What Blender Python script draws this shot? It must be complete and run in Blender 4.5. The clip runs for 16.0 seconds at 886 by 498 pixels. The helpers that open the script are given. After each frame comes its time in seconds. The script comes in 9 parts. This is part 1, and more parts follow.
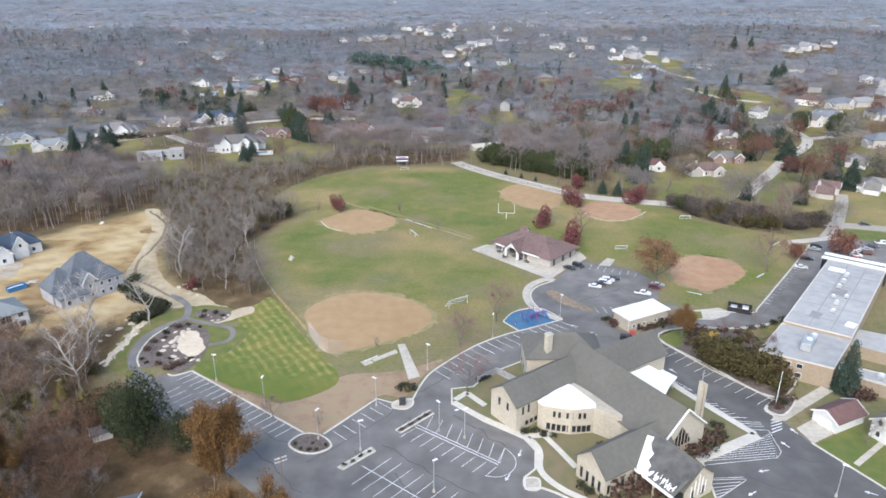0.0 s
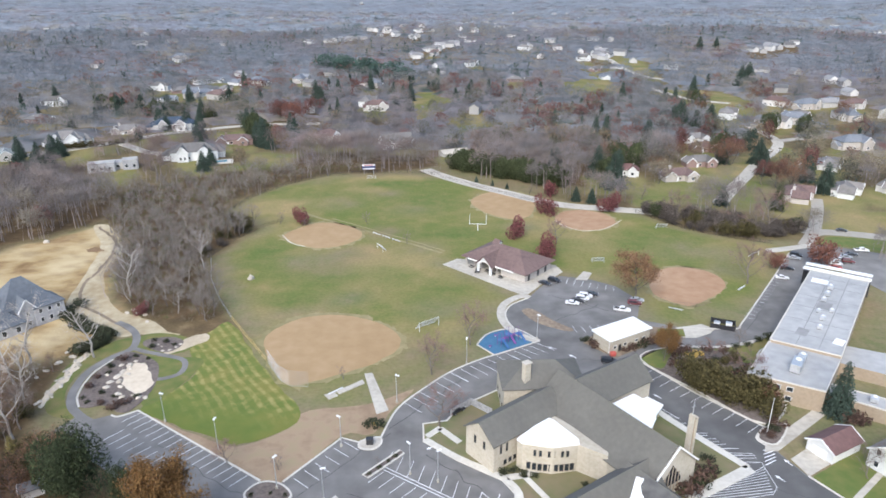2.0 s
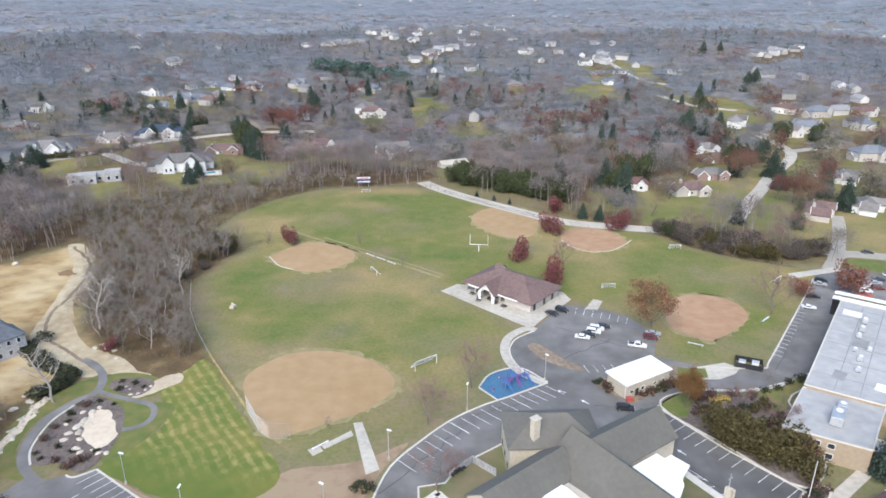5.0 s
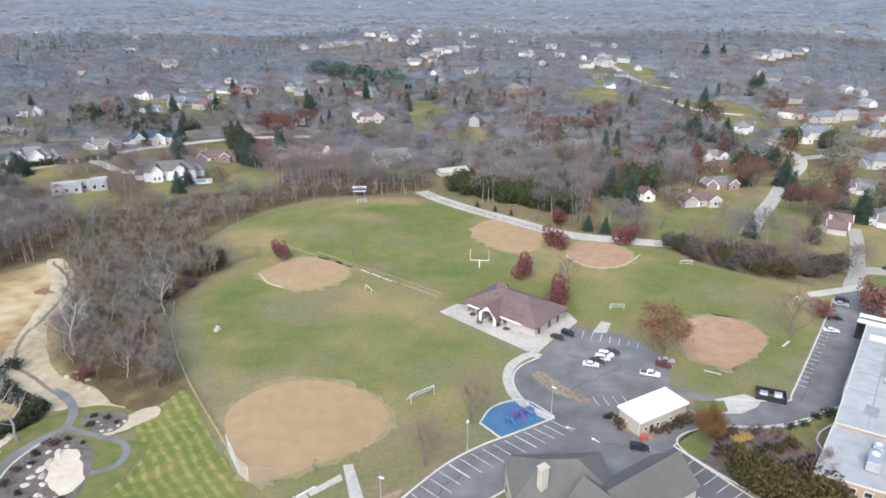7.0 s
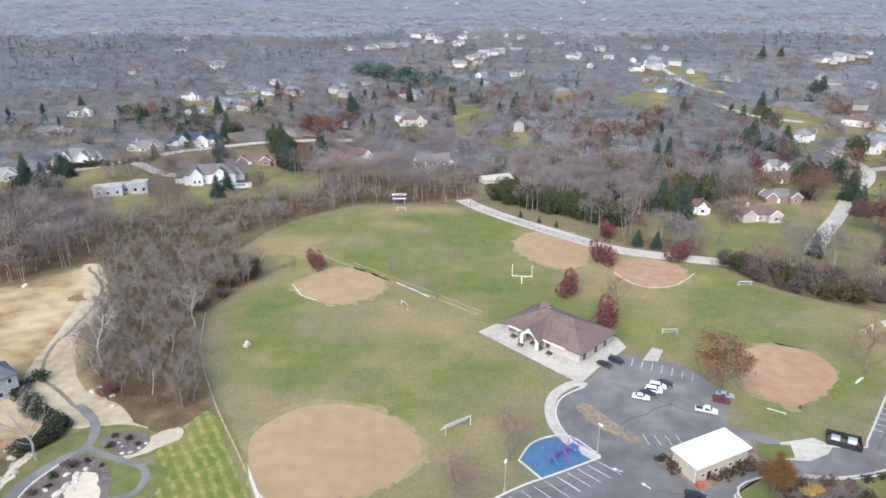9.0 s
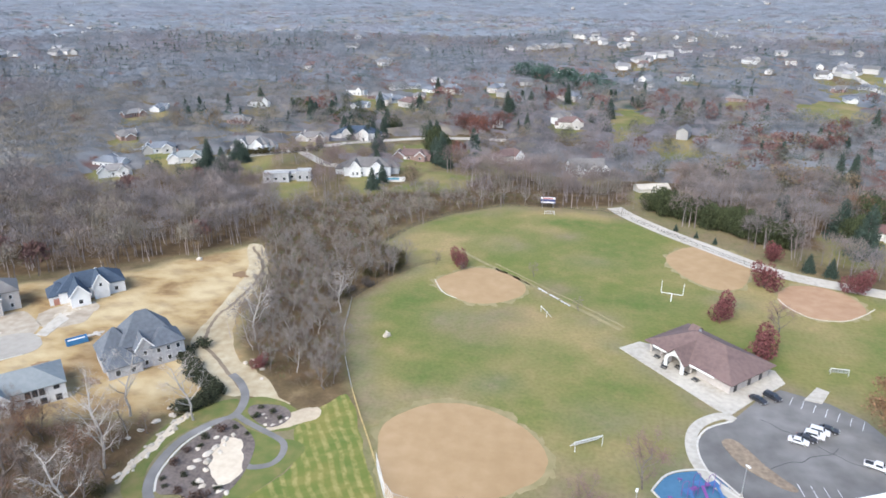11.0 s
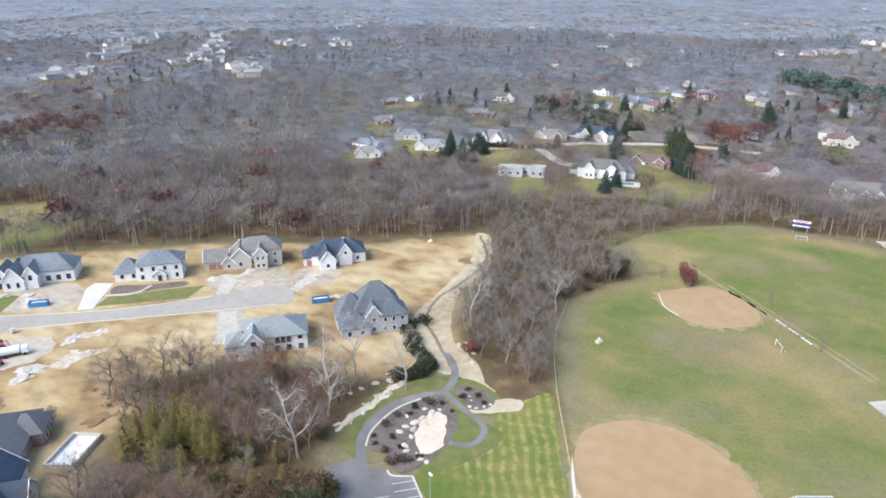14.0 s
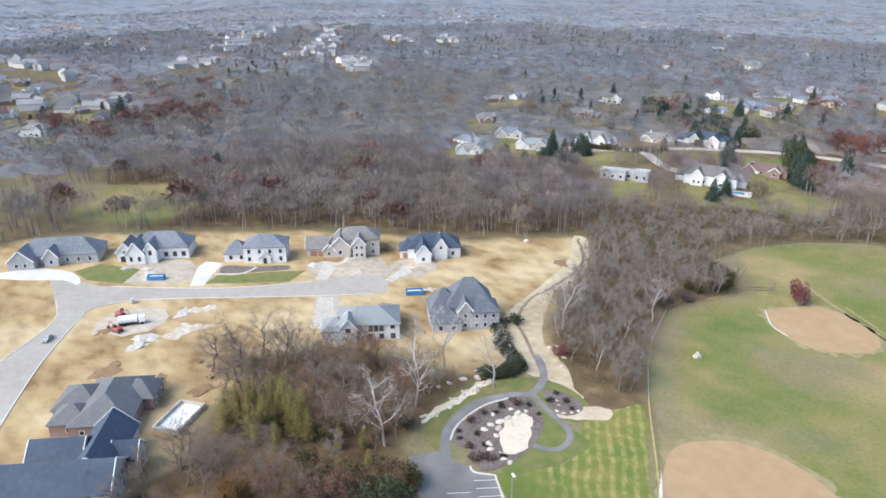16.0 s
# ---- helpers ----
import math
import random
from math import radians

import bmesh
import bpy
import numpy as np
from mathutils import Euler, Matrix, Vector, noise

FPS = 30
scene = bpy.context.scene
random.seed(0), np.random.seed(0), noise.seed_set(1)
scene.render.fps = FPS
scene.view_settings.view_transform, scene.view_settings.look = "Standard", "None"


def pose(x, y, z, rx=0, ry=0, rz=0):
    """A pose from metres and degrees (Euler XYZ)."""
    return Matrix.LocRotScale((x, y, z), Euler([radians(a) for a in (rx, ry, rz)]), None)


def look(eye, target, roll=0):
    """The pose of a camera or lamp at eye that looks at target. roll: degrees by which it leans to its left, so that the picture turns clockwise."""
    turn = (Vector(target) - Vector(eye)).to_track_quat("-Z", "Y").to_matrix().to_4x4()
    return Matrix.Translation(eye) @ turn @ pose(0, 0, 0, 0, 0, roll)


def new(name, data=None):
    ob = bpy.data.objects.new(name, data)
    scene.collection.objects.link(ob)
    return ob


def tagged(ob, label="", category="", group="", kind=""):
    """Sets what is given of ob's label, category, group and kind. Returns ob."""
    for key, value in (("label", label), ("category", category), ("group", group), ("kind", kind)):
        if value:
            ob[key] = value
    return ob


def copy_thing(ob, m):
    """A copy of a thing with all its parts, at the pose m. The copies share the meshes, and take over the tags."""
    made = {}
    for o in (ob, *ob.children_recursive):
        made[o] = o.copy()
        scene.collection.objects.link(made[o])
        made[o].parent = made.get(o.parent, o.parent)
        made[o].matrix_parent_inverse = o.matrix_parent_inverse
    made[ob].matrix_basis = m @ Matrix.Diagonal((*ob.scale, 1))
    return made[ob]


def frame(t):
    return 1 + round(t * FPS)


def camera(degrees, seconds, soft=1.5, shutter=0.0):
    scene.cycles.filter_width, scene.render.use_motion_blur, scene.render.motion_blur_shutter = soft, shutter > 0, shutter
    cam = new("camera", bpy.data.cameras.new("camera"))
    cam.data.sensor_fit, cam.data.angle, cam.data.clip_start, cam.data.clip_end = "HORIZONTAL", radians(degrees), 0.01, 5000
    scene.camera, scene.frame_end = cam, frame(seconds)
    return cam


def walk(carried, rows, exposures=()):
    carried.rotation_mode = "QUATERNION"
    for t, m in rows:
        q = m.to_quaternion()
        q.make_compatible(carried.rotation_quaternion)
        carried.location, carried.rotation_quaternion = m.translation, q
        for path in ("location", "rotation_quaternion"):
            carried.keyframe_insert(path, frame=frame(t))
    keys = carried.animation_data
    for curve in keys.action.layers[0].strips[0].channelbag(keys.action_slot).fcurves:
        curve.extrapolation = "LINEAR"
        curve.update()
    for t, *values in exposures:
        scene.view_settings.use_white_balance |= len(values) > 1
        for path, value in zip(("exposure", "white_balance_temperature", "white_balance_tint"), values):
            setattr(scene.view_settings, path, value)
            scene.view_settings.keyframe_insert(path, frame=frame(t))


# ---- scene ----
EXPOSURE, KELVIN, TINT = 1.06, 6200, 8
cam = camera(66.93, 16.0, soft=1.7)
PATH = [
    (0, 0, -0, 100, -0, -21.69, 0.05),
    (0.2, 0.07, 1.4, 100.02, -1.7, -21.69, 0.05),
    (0.5, 0.18, 3.61, 100.06, -2.67, -21.69, 0.06),
    (1, 0.33, 7.32, 100.18, -2.68, -21.68, 0.04),
    (1.5, 0.47, 10.84, 100.29, -2.68, -21.68, 0.02),
    (2, 0.69, 14.43, 100.4, -2.67, -21.67, 0.01),
    (2.5, 0.85, 17.98, 100.49, -2.68, -21.64, -0.01),
    (3, 1.01, 21.35, 100.62, -2.69, -21.62, -0),
    (3.5, 1.17, 24.48, 100.77, -2.69, -21.63, -0.04),
    (4, 1.34, 27.82, 100.91, -2.71, -21.58, -0.1),
    (6.5, 2.63, 46.38, 101.26, -2.72, -21.46, -0.14),
    (7, 2.85, 50.03, 101.29, -2.73, -21.41, -0.18),
    (7.5, 3.06, 53.72, 101.31, -2.75, -21.37, -0.18),
    (8, 3.33, 57.41, 101.37, -2.75, -21.33, -0.17),
    (9.2, 3.8, 63.4, 101.5, 2.3, -21.34, 0),
    (10.5, 3.95, 65.63, 101.59, 10.88, -21.36, 0.12),
    (11, 3.94, 65.36, 101.55, 14.29, -21.34, 0.04),
    (11.5, 3.9, 65.14, 101.57, 17.46, -21.35, 0.02),
    (12, 3.9, 65.05, 101.62, 20.92, -21.32, 0.02),
    (12.5, 4.09, 65.02, 101.72, 24.64, -21.37, -0),
    (13, 4.34, 64.92, 101.78, 28.12, -21.39, 0.05),
    (13.5, 4.49, 64.79, 101.86, 31.53, -21.44, 0.07),
    (14, 4.52, 64.75, 101.9, 34.63, -21.46, 0.05),
    (14.5, 4.43, 64.76, 101.87, 35.6, -21.48, 0.05),
    (15, 4.28, 64.71, 101.87, 36.81, -21.48, 0.11),
    (15.5, 4.14, 64.57, 101.91, 40.43, -21.54, 0.03),
    (16, 4.01, 64.4, 101.99, 43.34, -21.69, -0.27),
]
walk(cam, [(t, pose(x, y, z, 90 + pitch, roll, yaw)) for t, x, y, z, yaw, pitch, roll in PATH],
     exposures=[(0.0, EXPOSURE - 0.08, KELVIN, TINT), (4.0, EXPOSURE - 0.05, KELVIN, TINT), (8.0, EXPOSURE + 0.01, KELVIN, TINT), (11.0, EXPOSURE + 0.1, KELVIN, TINT), (16.0, EXPOSURE + 0.13, KELVIN, TINT)])

# ---- light: an overcast late-autumn day ----
world = bpy.data.worlds.new("world")
scene.world = world
world.use_nodes = True
wn = world.node_tree
sky = wn.nodes.new("ShaderNodeTexSky")
sky.sky_type, sky.sun_disc = "NISHITA", False
sky.sun_elevation, sky.sun_rotation = radians(38), radians(200)
sky.air_density, sky.dust_density, sky.ozone_density = 1.0, 1.9, 1.0
wn.nodes["Background"].inputs[1].default_value = 0.15
wn.links.new(sky.outputs[0], wn.nodes["Background"].inputs[0])
sun = new("sun", bpy.data.lights.new("sun", "SUN"))
sun.data.energy, sun.data.angle, sun.data.color = 1.5, radians(42), (1.0, 0.96, 0.905)
sun.matrix_world = look((-60, -160, 200), (0, 0, 20))


# ---- materials ----
def make(name, colours, scale=1.0, rough=0.85, metal=0.0, bump=0.0, bump_scale=None, island=0.0, obj=0.0, coarse=0.12):
    """Colours run from dark to light by noise at two scales; island and obj vary the value piece by piece."""
    m = bpy.data.materials.new(name)
    m.use_nodes = True
    nt = m.node_tree
    n, l = nt.nodes, nt.links
    bsdf = n["Principled BSDF"]
    bsdf.inputs["Roughness"].default_value, bsdf.inputs["Metallic"].default_value = rough, metal
    geo = n.new("ShaderNodeNewGeometry")
    fine, wide = n.new("ShaderNodeTexNoise"), n.new("ShaderNodeTexNoise")
    fine.inputs["Scale"].default_value, fine.inputs["Detail"].default_value = scale, 5.0
    wide.inputs["Scale"].default_value, wide.inputs["Detail"].default_value = scale * coarse, 4.0
    for t in (fine, wide):
        l.new(geo.outputs["Position"], t.inputs["Vector"])
    mix = n.new("ShaderNodeMath")
    mix.operation = "MULTIPLY_ADD"
    mix.inputs[1].default_value = 0.5
    half = n.new("ShaderNodeMath")
    half.operation = "MULTIPLY"
    half.inputs[1].default_value = 0.5
    l.new(wide.outputs[0], half.inputs[0])
    l.new(fine.outputs[0], mix.inputs[0])
    l.new(half.outputs[0], mix.inputs[2])
    ramp = n.new("ShaderNodeValToRGB")
    el = ramp.color_ramp.elements
    while len(el) < len(colours):
        el.new(0.5)
    for i, c in enumerate(colours):
        el[i].position = 0.36 + 0.28 * i / max(1, len(colours) - 1)
        el[i].color = (*c, 1)
    l.new(mix.outputs[0], ramp.inputs[0])
    col = ramp.outputs[0]
    for amount, src in ((island, geo.outputs["Random Per Island"]), (obj, None)):
        if not amount:
            continue
        if src is None:
            src = n.new("ShaderNodeObjectInfo").outputs["Random"]
        mr = n.new("ShaderNodeMapRange")
        mr.inputs["To Min"].default_value, mr.inputs["To Max"].default_value = 1 - amount, 1 + amount
        l.new(src, mr.inputs[0])
        hsv = n.new("ShaderNodeHueSaturation")
        l.new(mr.outputs[0], hsv.inputs["Value"])
        l.new(col, hsv.inputs["Color"])
        col = hsv.outputs[0]
    l.new(col, bsdf.inputs["Base Color"])
    if bump:
        bt = n.new("ShaderNodeTexNoise")
        bt.inputs["Scale"].default_value, bt.inputs["Detail"].default_value = bump_scale or scale * 3, 4.0
        l.new(geo.outputs["Position"], bt.inputs["Vector"])
        b = n.new("ShaderNodeBump")
        b.inputs["Strength"].default_value, b.inputs["Distance"].default_value = bump, 0.1
        l.new(bt.outputs[0], b.inputs["Height"])
        l.new(b.outputs[0], bsdf.inputs["Normal"])
    return m


def tinted(name, rough=0.9, island=0.25):
    """Foliage and twigs: the colour is each plant's own tint, plus painted haze in far woods, varied from spray to
    spray.
    """
    m = bpy.data.materials.new(name)
    m.use_nodes = True
    n, l = m.node_tree.nodes, m.node_tree.links
    bsdf = n["Principled BSDF"]
    bsdf.inputs["Roughness"].default_value = rough
    bsdf.inputs["Specular IOR Level"].default_value = 0.2
    at = n.new("ShaderNodeVertexColor")
    at.layer_name = "tint"
    geo = n.new("ShaderNodeNewGeometry")
    mr = n.new("ShaderNodeMapRange")
    mr.inputs["To Min"].default_value, mr.inputs["To Max"].default_value = 1 - island, 1 + island
    l.new(geo.outputs["Random Per Island"], mr.inputs[0])
    hsv = n.new("ShaderNodeHueSaturation")
    l.new(mr.outputs[0], hsv.inputs["Value"])
    l.new(at.outputs[0], hsv.inputs["Color"])
    l.new(hsv.outputs[0], bsdf.inputs["Base Color"])
    # fine sprays catch the light as round twigs and tufts do, not as flat chips
    soft = n.new("ShaderNodeVectorMath")
    soft.operation = "MULTIPLY_ADD"
    soft.inputs[1].default_value, soft.inputs[2].default_value = (0.45, 0.45, 0.45), (0, 0, 1)
    even = n.new("ShaderNodeVectorMath")
    even.operation = "NORMALIZE"
    l.new(geo.outputs["Normal"], soft.inputs[0])
    l.new(soft.outputs[0], even.inputs[0])
    l.new(even.outputs[0], bsdf.inputs["Normal"])
    return m


def glassy(name, colour, rough=0.08):
    m = make(name, [colour, tuple(c * 1.3 for c in colour)], 0.3, rough)
    m.node_tree.nodes["Principled BSDF"].inputs["Specular IOR Level"].default_value = 0.7
    return m


ASPHALT = make("asphalt", [(0.112, 0.105, 0.1), (0.162, 0.154, 0.147), (0.225, 0.214, 0.205)], 0.16, 0.9, bump=0.15, bump_scale=8)
OLD_ROAD = make("pale_road", [(0.3, 0.272, 0.232), (0.38, 0.348, 0.302)], 0.4, 0.9)
CONCRETE = make("concrete", [(0.36, 0.325, 0.275), (0.45, 0.41, 0.35), (0.53, 0.49, 0.42)], 0.7, 0.85)
KERB = make("kerb_concrete", [(0.49, 0.46, 0.41), (0.62, 0.59, 0.53)], 1.5, 0.8)
PAINT = make("line_paint", [(0.5, 0.5, 0.51), (0.72, 0.72, 0.73), (0.8, 0.8, 0.8)], 1.2, 0.7)
CLAY = make("infield_clay", [(0.32, 0.21, 0.105), (0.355, 0.237, 0.123), (0.395, 0.268, 0.148)], 0.25, 0.95, bump=0.2)
RED_CLAY = make("red_infield_clay", [(0.31, 0.18, 0.1), (0.36, 0.22, 0.13), (0.41, 0.265, 0.16)], 0.25, 0.95, bump=0.2)
SHINGLE = make("grey_shingle", [(0.11, 0.104, 0.092), (0.124, 0.117, 0.103), (0.14, 0.132, 0.117)], 0.9, 0.9, bump=0.3, bump_scale=5)
BROWN_SHINGLE = make("brown_shingle", [(0.115, 0.075, 0.07), (0.15, 0.1, 0.092), (0.18, 0.12, 0.11)], 0.8, 0.9, bump=0.3, bump_scale=5)
MAROON_SHINGLE = make("maroon_shingle", [(0.11, 0.062, 0.058), (0.16, 0.09, 0.084)], 0.8, 0.9, bump=0.3)
SLATE = make("slate_shingle", [(0.12, 0.13, 0.15), (0.16, 0.175, 0.2), (0.2, 0.21, 0.235)], 0.9, 0.85, bump=0.3, bump_scale=5)
NAVY = make("blue_shingle", [(0.036, 0.054, 0.084), (0.046, 0.067, 0.1), (0.06, 0.082, 0.118)], 0.9, 0.8, bump=0.3, bump_scale=5)
ASH_SHINGLE = make("ash_grey_shingle", [(0.112, 0.113, 0.12), (0.13, 0.131, 0.138), (0.15, 0.151, 0.158)], 0.9, 0.9, bump=0.3, bump_scale=5)
SLATE_BLUE = make("dark_slate_shingle", [(0.085, 0.095, 0.112), (0.112, 0.124, 0.145), (0.14, 0.153, 0.175)], 0.9, 0.85, bump=0.3, bump_scale=5)
PALE_SHINGLE = make("pale_blue_shingle", [(0.19, 0.21, 0.215), (0.245, 0.262, 0.265)], 0.9, 0.85, bump=0.3, bump_scale=5)
GREY_ROOF = make("weathered_shingle", [(0.13, 0.12, 0.115), (0.19, 0.178, 0.17)], 0.5, 0.9, obj=0.3)
CREAM = make("cream_brick", [(0.39, 0.345, 0.275), (0.455, 0.408, 0.33), (0.51, 0.462, 0.385)], 1.6, 0.85, bump=0.15)
TAN_BRICK = make("tan_brick", [(0.29, 0.225, 0.16), (0.37, 0.295, 0.22)], 1.4, 0.9, bump=0.2)
RED_BRICK = make("red_brick", [(0.22, 0.145, 0.128), (0.29, 0.205, 0.185)], 1.4, 0.9, bump=0.2)
GREY_STONE = make("grey_stone", [(0.27, 0.27, 0.28), (0.38, 0.38, 0.4), (0.45, 0.45, 0.46)], 1.3, 0.9, bump=0.3)
BEIGE_STONE = make("beige_stone", [(0.4, 0.36, 0.33), (0.5, 0.46, 0.43)], 1.3, 0.9, bump=0.3)
WHITE_WALL = make("white_siding", [(0.56, 0.565, 0.57), (0.69, 0.69, 0.69)], 0.8, 0.7)
HOUSE_WALL = make("painted_siding", [(0.42, 0.4, 0.38), (0.6, 0.58, 0.56)], 0.05, 0.8, obj=0.3, coarse=0.5)
WHITE_ROOF = make("white_membrane", [(0.74, 0.74, 0.73), (0.82, 0.82, 0.81), (0.86, 0.86, 0.85)], 0.25, 0.6)
GREY_MEMBRANE = make("grey_membrane", [(0.31, 0.305, 0.3), (0.375, 0.368, 0.36), (0.44, 0.43, 0.42)], 0.35, 0.7, bump=0.1)
METAL = make("galvanised_metal", [(0.45, 0.46, 0.47), (0.6, 0.6, 0.61)], 2.0, 0.45, 0.6)
WHITE_PAINT = make("white_paint", [(0.74, 0.74, 0.74), (0.82, 0.82, 0.82)], 3.0, 0.5)
DARK = make("dark_metal", [(0.02, 0.02, 0.022), (0.045, 0.045, 0.05)], 2.0, 0.5)
BLACK_FENCE = make("black_screen", [(0.015, 0.015, 0.018), (0.03, 0.03, 0.035)], 2.0, 0.7)
GLASS = glassy("window_glass", (0.025, 0.03, 0.038))
WOOD = make("weathered_wood", [(0.16, 0.12, 0.09), (0.26, 0.2, 0.16)], 2.0, 0.9)
GARAGE_DOOR = make("garage_door_paint", [(0.3, 0.14, 0.11), (0.36, 0.18, 0.14)], 2.0, 0.7)
SAND = make("pale_sand", [(0.54, 0.45, 0.34), (0.66, 0.57, 0.45)], 0.8, 0.95, bump=0.2)
MULCH = make("dark_mulch", [(0.085, 0.068, 0.06), (0.15, 0.12, 0.105), (0.19, 0.155, 0.14)], 1.2, 0.95, bump=0.5)
ROCK = make("pale_limestone", [(0.38, 0.33, 0.26), (0.52, 0.46, 0.38), (0.62, 0.56, 0.48)], 1.2, 0.9, bump=0.4, obj=0.15)
GRAVEL = make("gravel", [(0.36, 0.32, 0.27), (0.46, 0.42, 0.36), (0.52, 0.47, 0.41)], 0.6, 0.95, bump=0.3)
RUBBER = make("blue_rubber", [(0.045, 0.13, 0.23), (0.07, 0.17, 0.28)], 0.8, 0.8)
PLAY = make("purple_plastic", [(0.14, 0.05, 0.2), (0.2, 0.075, 0.26)], 0.9, 0.5)
PLAY_BLUE = make("blue_plastic", [(0.04, 0.11, 0.27), (0.06, 0.15, 0.33)], 0.9, 0.5)
DUMPSTER = make("blue_steel", [(0.03, 0.15, 0.33), (0.05, 0.2, 0.42)], 0.9, 0.55)
TYRE = make("tyre_rubber", [(0.02, 0.02, 0.02), (0.035, 0.035, 0.035)], 4.0, 0.9)
RED_STEEL = make("red_paint", [(0.35, 0.06, 0.05), (0.45, 0.1, 0.08)], 2.0, 0.5)
WATER = glassy("pool_water", (0.12, 0.3, 0.36), 0.05)
BARK = make("bark", [(0.11, 0.09, 0.078), (0.19, 0.16, 0.14)], 2.0, 0.95)
PALE_BARK = make("pale_bark", [(0.28, 0.255, 0.23), (0.42, 0.39, 0.36)], 1.5, 0.9)
LEAVES = tinted("leaves", 0.85, 0.35)
TWIGS = tinted("twigs", 0.95, 0.12)


# ---- small mesh tools ----
def mesh_of(name, verts, faces, material=None, smooth=False):
    me = bpy.data.meshes.new(name)
    me.from_pydata([tuple(v) for v in verts], [], faces)
    if material:
        me.materials.append(material)
    if smooth:
        me.shade_smooth()
    return me


def part(name, bm, material, parent, label=""):
    """Links a bmesh (or a mesh) as one mesh object under a thing or under a part."""
    if isinstance(bm, bpy.types.Mesh):
        me = bm
    else:
        me = bpy.data.meshes.new(name)
        bmesh.ops.recalc_face_normals(bm, faces=bm.faces)
        bm.to_mesh(me)
        bm.free()
    if material and not me.materials:
        me.materials.append(material)
    ob = new(name, me)
    ob.parent = parent
    if label:
        tagged(ob, label)
    return ob


def thing(name, m, label, category, group="", kind=""):
    ob = new(name)
    ob.empty_display_size = 0.5
    ob.matrix_basis = m
    return tagged(ob, label, category, group, kind)


def box(bm, x0, x1, y0, y1, z0, z1, m=None):
    vs = [bm.verts.new(c) for c in ((x0, y0, z0), (x1, y0, z0), (x1, y1, z0), (x0, y1, z0), (x0, y0, z1), (x1, y0, z1), (x1, y1, z1), (x0, y1, z1))]
    for f in ((3, 2, 1, 0), (4, 5, 6, 7), (0, 1, 5, 4), (1, 2, 6, 5), (2, 3, 7, 6), (3, 0, 4, 7)):
        bm.faces.new([vs[i] for i in f])
    if m is not None:
        bmesh.ops.transform(bm, matrix=m, verts=vs)
    return vs


def boxes(*items):
    bm = bmesh.new()
    for it in items:
        box(bm, *it)
    return bm


def bevelled(x0, x1, y0, y1, z0, z1, r=0.05, seg=1):
    bm = boxes((x0, x1, y0, y1, z0, z1))
    bmesh.ops.bevel(bm, geom=bm.edges[:], offset=r, segments=seg, affect="EDGES")
    return bm


def tube(bm, a, b, r0, r1, n=8):
    a, b = Vector(a), Vector(b)
    d = (b - a).normalized()
    u = d.orthogonal().normalized()
    v = d.cross(u)
    rings = []
    for p, r in ((a, r0), (b, r1)):
        rings.append([bm.verts.new(p + (u * math.cos(2 * math.pi * i / n) + v * math.sin(2 * math.pi * i / n)) * r) for i in range(n)])
    for i in range(n):
        j = (i + 1) % n
        bm.faces.new((rings[0][i], rings[0][j], rings[1][j], rings[1][i]))
    bm.faces.new(rings[1])
    bm.faces.new(rings[0][::-1])


def slab(pts, top, thick=0.35):
    """A plate with that outline, its upper face at top."""
    bm = bmesh.new()
    up = [bm.verts.new((x, y, top)) for x, y in pts]
    lo = [bm.verts.new((x, y, top - thick)) for x, y in pts]
    bm.faces.new(up)
    for i in range(len(pts)):
        j = (i + 1) % len(pts)
        bm.faces.new((lo[i], lo[j], up[j], up[i]))
    return bm


def curve(pts, n=5, closed=False):
    """A smooth line through the points."""
    P = [Vector((*p, 0)) for p in pts]
    out, k = [], len(P)
    for i in range(k if closed else k - 1):
        a, b, c, d = (P[(i + o) % k] if closed else P[min(max(i + o, 0), k - 1)] for o in (-1, 0, 1, 2))
        for j in range(n):
            t = j / n
            q = 0.5 * ((2 * b) + (c - a) * t + (2 * a - 5 * b + 4 * c - d) * t * t + (3 * b - a - 3 * c + d) * t ** 3)
            out.append((q.x, q.y))
    if not closed:
        out.append((P[-1].x, P[-1].y))
    return out


def wobble(pts, amount, scale=0.2):
    return [(x + amount * (noise.noise((x * scale, y * scale, 1.3))), y + amount * (noise.noise((x * scale, y * scale, 7.7)))) for x, y in pts]


def ribbon(line, width, top, thick=0.3, closed=False):
    """A strip of that width along a line."""
    bm = bmesh.new()
    L = [Vector((x, y)) for x, y in line]
    k = len(L)
    sides = []
    for i in range(k):
        a = L[i - 1] if (i or closed) else L[i]
        b = L[(i + 1) % k] if (i < k - 1 or closed) else L[i]
        d = (b - a).normalized()
        nrm = Vector((-d.y, d.x)) * width / 2
        sides.append([bm.verts.new((p.x, p.y, z)) for p, z in ((L[i] - nrm, top), (L[i] + nrm, top), (L[i] - nrm, top - thick), (L[i] + nrm, top - thick))])
    for i in range(k if closed else k - 1):
        a, b = sides[i], sides[(i + 1) % k]
        bm.faces.new((a[0], b[0], b[1], a[1]))
        bm.faces.new((a[2], b[2], b[0], a[0]))
        bm.faces.new((a[1], b[1], b[3], a[3]))
    if not closed:
        for s in (sides[0], sides[-1]):
            bm.faces.new((s[0], s[1], s[3], s[2]))
    return bm


def structure(name, bm, material, label, category):
    return tagged(part(name, bm, material, None), label, category, kind="structure")


